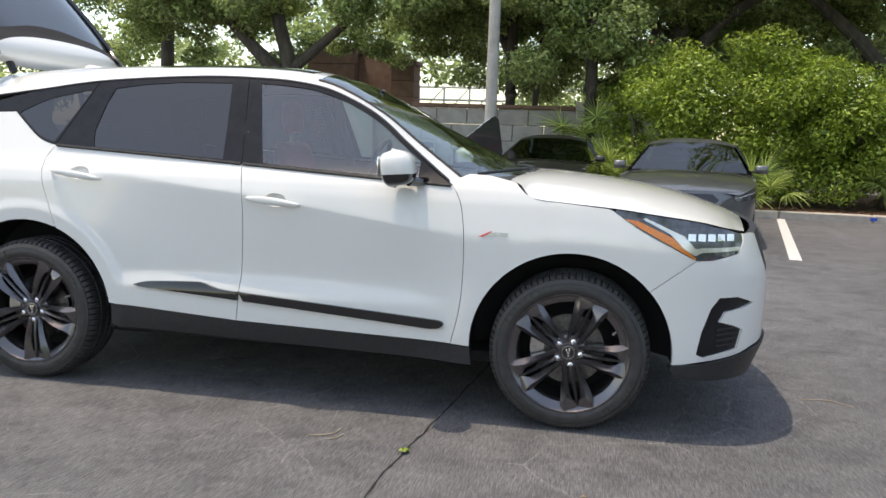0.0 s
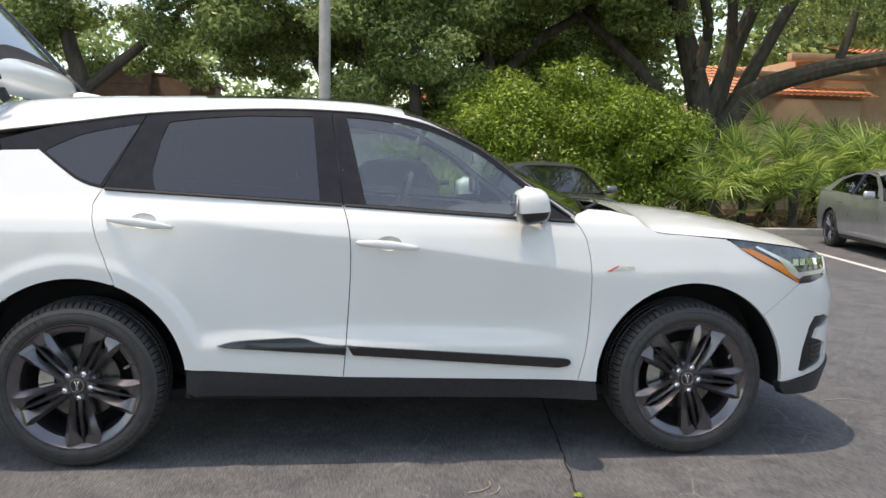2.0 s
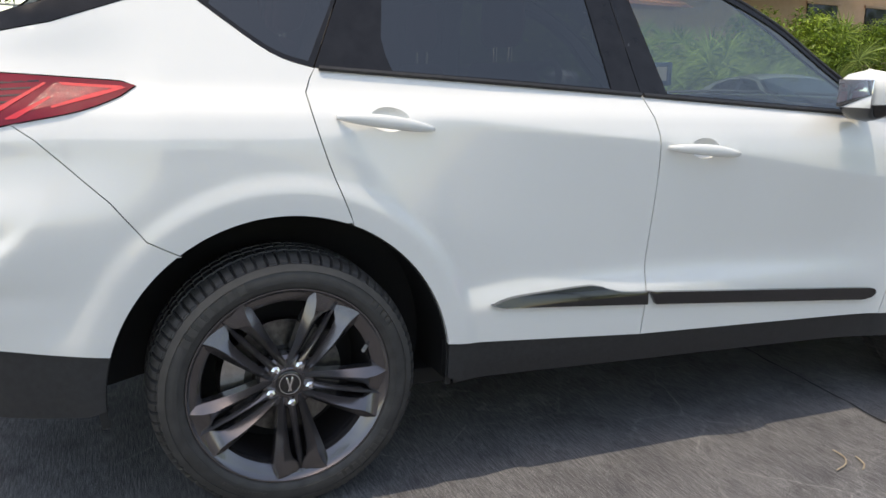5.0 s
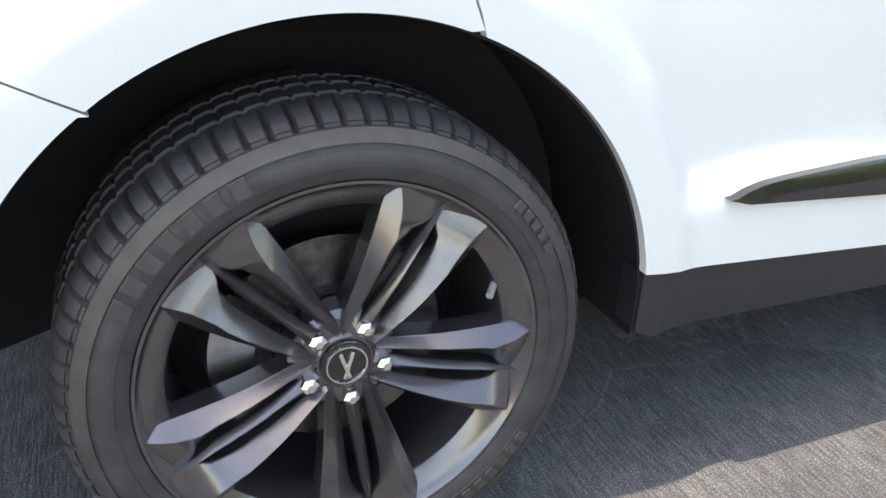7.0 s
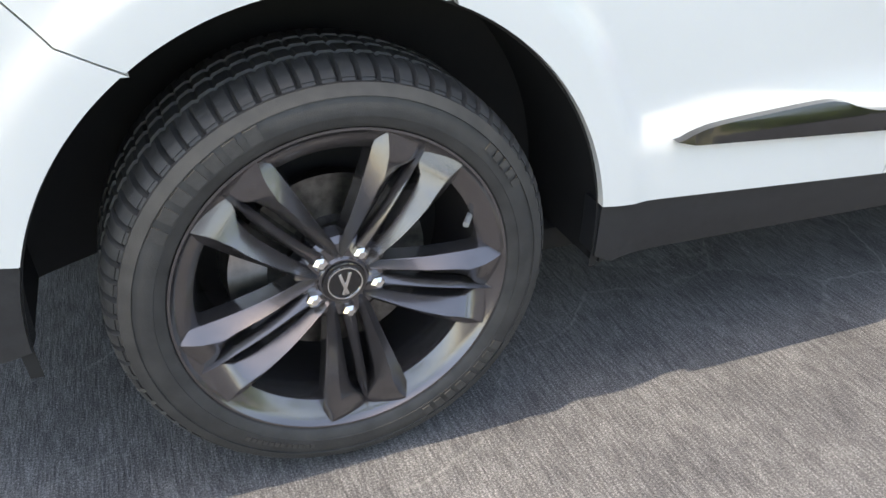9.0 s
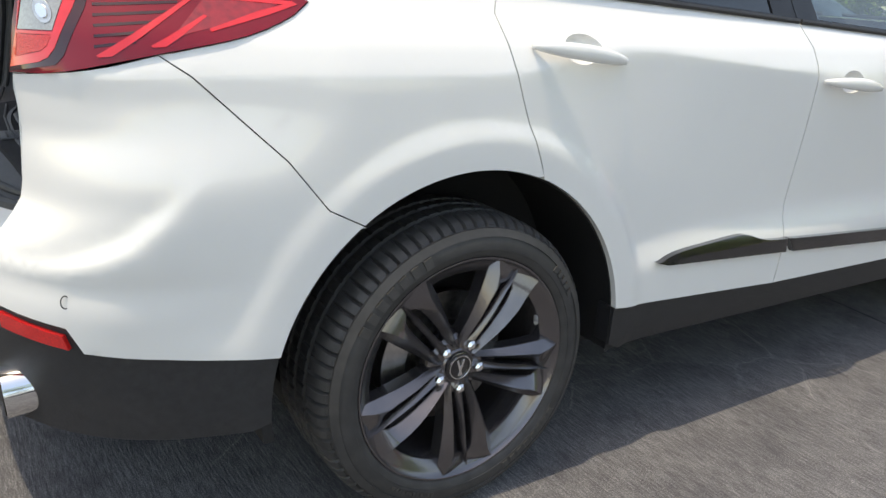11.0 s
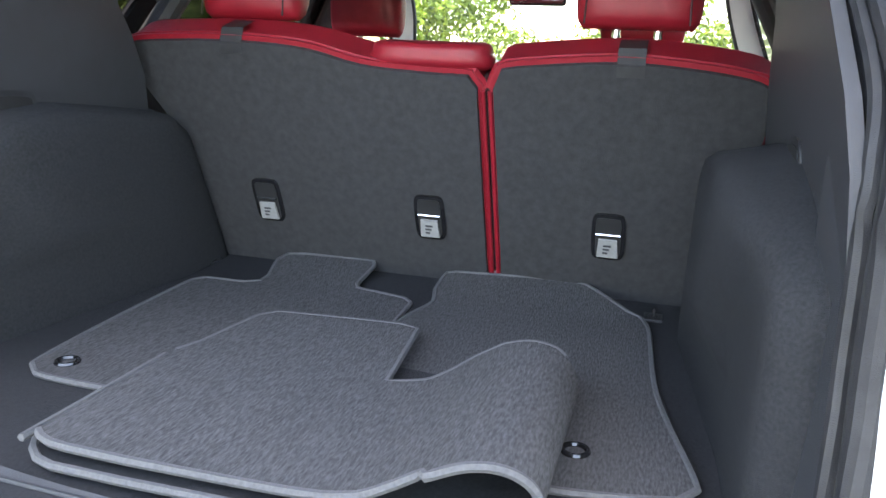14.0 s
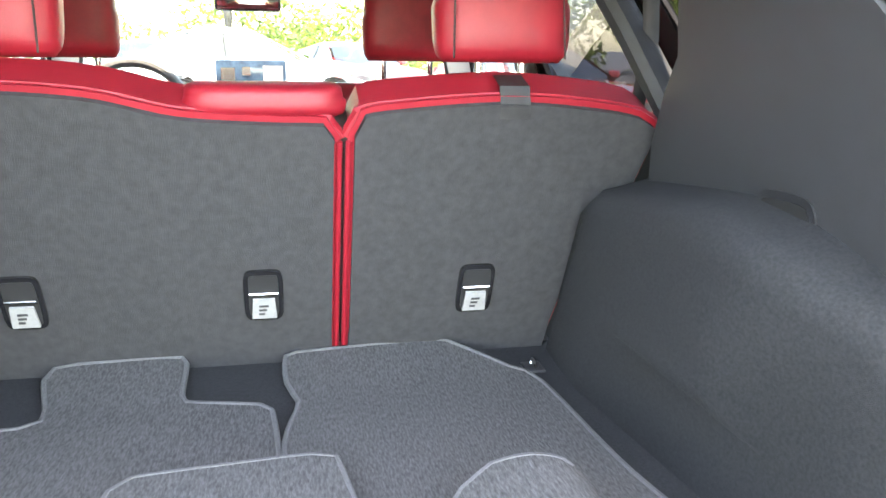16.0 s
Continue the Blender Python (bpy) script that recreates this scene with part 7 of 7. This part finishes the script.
# ---- ground ----
def asphalt():
    m, t, b = nodes_of("worn_dark_asphalt")
    big, mid_, grit = noisy(t, 0.5, 4), noisy(t, 4.0, 8, rough=0.7), noisy(t, 260.0, 5, rough=0.7)
    scr = noisy(t, 150.0, 3, (1.0, 0.10, 1.0), 0.65)
    spot = noisy(t, 38.0, 3, rough=0.6)
    base = ramp(t, big.outputs[0], [(0.3, (0.104, 0.103, 0.109)), (0.7, (0.146, 0.145, 0.150))])
    stain = ramp(t, mid_.outputs[0], [(0.33, (0.70, 0.70, 0.72)), (0.5, (1.0, 1.0, 1.0)), (0.68, (1.18, 1.18, 1.17))])
    c1 = mix(t, 1.0, base.outputs[0], stain.outputs[0], "MULTIPLY")
    speck = ramp(t, grit.outputs[0], [(0.36, (0.45, 0.45, 0.47)), (0.52, (1.0, 1.0, 1.0)), (0.68, (2.3, 2.27, 2.2))])
    c2 = mix(t, 1.0, c1, speck.outputs[0], "MULTIPLY")
    fleck = ramp(t, spot.outputs[0], [(0.68, (1.0, 1.0, 1.0)), (0.74, (1.9, 1.88, 1.8))])
    c3 = mix(t, 1.0, c2, fleck.outputs[0], "MULTIPLY")
    vor = t.nodes.new("ShaderNodeTexVoronoi")
    vor.feature = "DISTANCE_TO_EDGE"
    vor.inputs["Scale"].default_value = 2.2
    co = t.nodes.new("ShaderNodeTexCoord")
    warp = mix(t, 0.16, co.outputs["Object"], noisy(t, 3.0, 5).outputs["Color"], "ADD")
    t.links.new(warp, vor.inputs["Vector"])
    hair = ramp(t, vor.outputs["Distance"], [(0.0, (1.0, 1.0, 1.0)), (0.009, (0.0, 0.0, 0.0))])
    where = ramp(t, noisy(t, 0.9, 4).outputs[0], [(0.50, (0.0, 0.0, 0.0)), (0.60, (0.75, 0.75, 0.75))])
    c3 = mix(t, mix(t, 1.0, hair.outputs[0], where.outputs[0], "MULTIPLY"), c3, (0.26, 0.26, 0.255))
    rake = ramp(t, scr.outputs[0], [(0.38, (0.68, 0.68, 0.69)), (0.64, (1.30, 1.30, 1.30))])
    t.links.new(mix(t, 1.0, c3, rake.outputs[0], "MULTIPLY"), b.inputs["Base Color"])
    b.inputs["Roughness"].default_value = 0.82
    b.inputs["Specular IOR Level"].default_value = 0.35
    add = t.nodes.new("ShaderNodeMath")
    add.operation = "ADD"
    t.links.new(grit.outputs[0], add.inputs[0])
    t.links.new(scr.outputs[0], add.inputs[1])
    bumped(t, b, add.outputs[0], 0.9, 0.004)
    return m


ASPHALT = asphalt()
LINE = surface("worn_white_line", (0.50, 0.49, 0.47), (0.72, 0.71, 0.69), 0.8, 0.0, 25.0, 0.6, 180.0)
SOIL = surface("lawn_soil", (0.07, 0.09, 0.03), (0.12, 0.14, 0.05), 0.95, 0.0, 3.0, 0.8, 60.0)
ground = mesh_part("ground", [(-400, -400, 0), (400, -400, 0), (400, 400, 0), (-400, 400, 0)], [(0, 1, 2, 3)], ASPHALT, None, smooth=False)
tagged(ground, "dark worn asphalt of the car park", "ground", kind="structure")


def stripe(x0, y0, x1, y1, w=0.11):
    d = Vector((x1 - x0, y1 - y0, 0)).normalized()
    n = Vector((-d.y, d.x, 0)) * w * 0.5
    a, b = Vector((x0, y0, 0.004)), Vector((x1, y1, 0.004))
    ob = mesh_part("parking_line", [a - n, a + n, b + n, b - n], [(0, 1, 2, 3)], LINE, None, smooth=False)
    tagged(ob, "worn white painted parking line", "road marking", kind="structure")


stripe(6.25, 10.9, 5.22, 5.35, 0.14)
stripe(9.2, 10.4, 8.30, 4.9, 0.12)
stripe(12.6, 10.4, 11.9, 5.2, 0.12)
stripe(15.9, 10.4, 15.2, 5.2, 0.12)
bed = mesh_part("planting_bed", [(3.0, 11.15, 0.12), (40, 11.0, 0.12), (40, 18.4, 0.12), (3.0, 18.4, 0.12)], [(0, 1, 2, 3)], MULCH, None, smooth=False)
tagged(bed, "brown bark mulch of the planting bed", "ground", kind="structure")
kerb = tagged(thing("kerb", "pale concrete kerb along the planting bed", "kerb"), kind="structure")
for k in range(22):
    box("kerb_stone", (1.60, 0.17, 0.24), (3.8 + k * 1.62, 11.05, 0.02), KERB, kerb, "", 0.02, seg=1)
BLUE = surface("blue_marking_paint", (0.02, 0.08, 0.45), (0.04, 0.12, 0.6), 0.7, 0.0, 30.0)
for x, w in ((8.15, 0.16), (8.50, 0.10), (7.85, 0.12)):
    ob = box("blue_paint_mark", (w, 0.004, 0.06), (x, 10.962, 0.07), BLUE, None, "small blue paint mark on the kerb", 0)
    tagged(ob, "small blue paint mark on the kerb", "marking", kind="structure")
# mulch chips, dry leaves and litter
chips_v, chips_f = [], []
g = random.Random(5)
for _ in range(2600):
    x, y, r = g.uniform(4.5, 16), g.uniform(11.2, 12.4), g.uniform(0.02, 0.05)
    a = g.uniform(0, 6.28)
    c, s_ = math.cos(a), math.sin(a)
    b = len(chips_v)
    chips_v += [(x - c * r, y - s_ * r, 0.125 + g.uniform(0, 0.02)), (x - s_ * r * 0.4, y + c * r * 0.4, 0.14), (x + c * r, y + s_ * r, 0.125 + g.uniform(0, 0.03)), (x + s_ * r * 0.4, y - c * r * 0.4, 0.13)]
    chips_f.append((b, b + 1, b + 2, b + 3))
chips = mesh_part("mulch_chips", chips_v, chips_f, MULCH, None, smooth=False)
tagged(chips, "loose brown bark chips", "mulch", kind="stuff")
# joint across the asphalt, with a weed in it
CRACK = surface("crack_shadow", (0.012, 0.012, 0.012), (0.022, 0.021, 0.02), 0.95, 0.0, 60.0)
gx = random.Random(9)
pts = [(2.0, -2.9), (2.06, -1.8), (2.103, -1.37), (2.20, -0.65), (2.32, 0.4), (2.5, 2.2)]
line = curve_through(pts, 0.05)
va, vb = [], []
for x, y in line:
    j, w = gx.uniform(-0.006, 0.006), gx.uniform(0.002, 0.006)
    va.append((x + j - w, y, 0.0035))
    vb.append((x + j + w, y, 0.0035))
tagged(strip("asphalt_joint", va, vb, CRACK, None), "narrow dark crack in the asphalt", "crack", kind="structure")
weed = thing("weed", "small yellow-green weed growing in the crack", "weed", "", (2.108, -1.37, 0))
wl_v, wl_f = [], []
for i in range(26):
    a, ln = i * 2.4, 0.016 + 0.016 * ((i * 7) % 5) / 5
    b = len(wl_v)
    c, s_ = math.cos(a), math.sin(a)
    wl_v += [(0, 0, 0.004), (c * ln * 0.6 - s_ * 0.006, s_ * ln * 0.6 + c * 0.006, 0.018), (c * ln, s_ * ln, 0.012), (c * ln * 0.6 + s_ * 0.006, s_ * ln * 0.6 - c * 0.006, 0.018)]
    wl_f.append((b, b + 1, b + 2, b + 3))
mesh_part("leaf_tuft", wl_v, wl_f, HEDGE_LEAF, weed, smooth=False)
TWIG = surface("dry_twig", (0.25, 0.2, 0.14), (0.42, 0.36, 0.27), 0.9, 0.0, 60.0)
for pts in ([(1.66, -1.30), (1.72, -1.28), (1.76, -1.24), (1.765, -1.19)], [(1.745, -1.325), (1.78, -1.30), (1.80, -1.25)], [(3.95, -0.15), (4.1, -0.12), (4.2, -0.2)]):
    ob = tube("twig", [(x, y, 0.006) for x, y in curve_through(pts, 0.015)], 0.0028, TWIG, None, n=5)
    tagged(ob, "small dry curled twig on the asphalt", "twig", "litter on the asphalt")
dl = random.Random(12)
for k in range(24):
    x, y = dl.uniform(-1.5, 5.5), dl.uniform(-2.6, 3.5)
    if -1.1 < x < 3.8 and y > -1.05 and y < 1.2:
        continue
    r, a = dl.uniform(0.008, 0.018), dl.uniform(0, 6.28)
    c, s_ = math.cos(a), math.sin(a)
    ob = mesh_part("dry_leaf", [(x - c * r, y - s_ * r, 0.005), (x - s_ * r * 0.4, y + c * r * 0.4, 0.010), (x + c * r, y + s_ * r, 0.006), (x + s_ * r * 0.4, y - c * r * 0.4, 0.009)], [(0, 1, 2, 3)], PALM_DRY, None, smooth=False)
    tagged(ob, "small dry leaf lying on the asphalt", "leaf", "litter on the asphalt")

# pale scuffs and chalky scratches on the asphalt
SCUFF = surface("chalky_scuff", (0.20, 0.20, 0.20), (0.36, 0.36, 0.35), 0.9, 0.0, 120.0, 0.4, 200.0)
sc = random.Random(31)
for k in range(46):
    x, y = sc.uniform(-0.6, 8.5), sc.uniform(-2.9, 5.5)
    if -1.2 < x < 3.9 and -1.15 < y < 1.2:
        continue
    ln, a, bend = sc.uniform(0.05, 0.22), sc.uniform(-0.6, 0.6), sc.uniform(-0.25, 0.25)
    va, vb = [], []
    for i in range(7):
        u = i / 6 - 0.5
        w = sc.uniform(0.001, 0.0045) * (1 - abs(u) * 1.6)
        px, py = x + math.cos(a) * ln * u - math.sin(a) * bend * ln * u * u, y + math.sin(a) * ln * u + math.cos(a) * bend * ln * u * u
        va.append((px + math.sin(a) * w, py - math.cos(a) * w, 0.003))
        vb.append((px - math.sin(a) * w, py + math.cos(a) * w, 0.003))
    tagged(strip("scuff_mark", va, vb, SCUFF, None), "pale chalky scratch on the asphalt", "scuff", kind="structure")
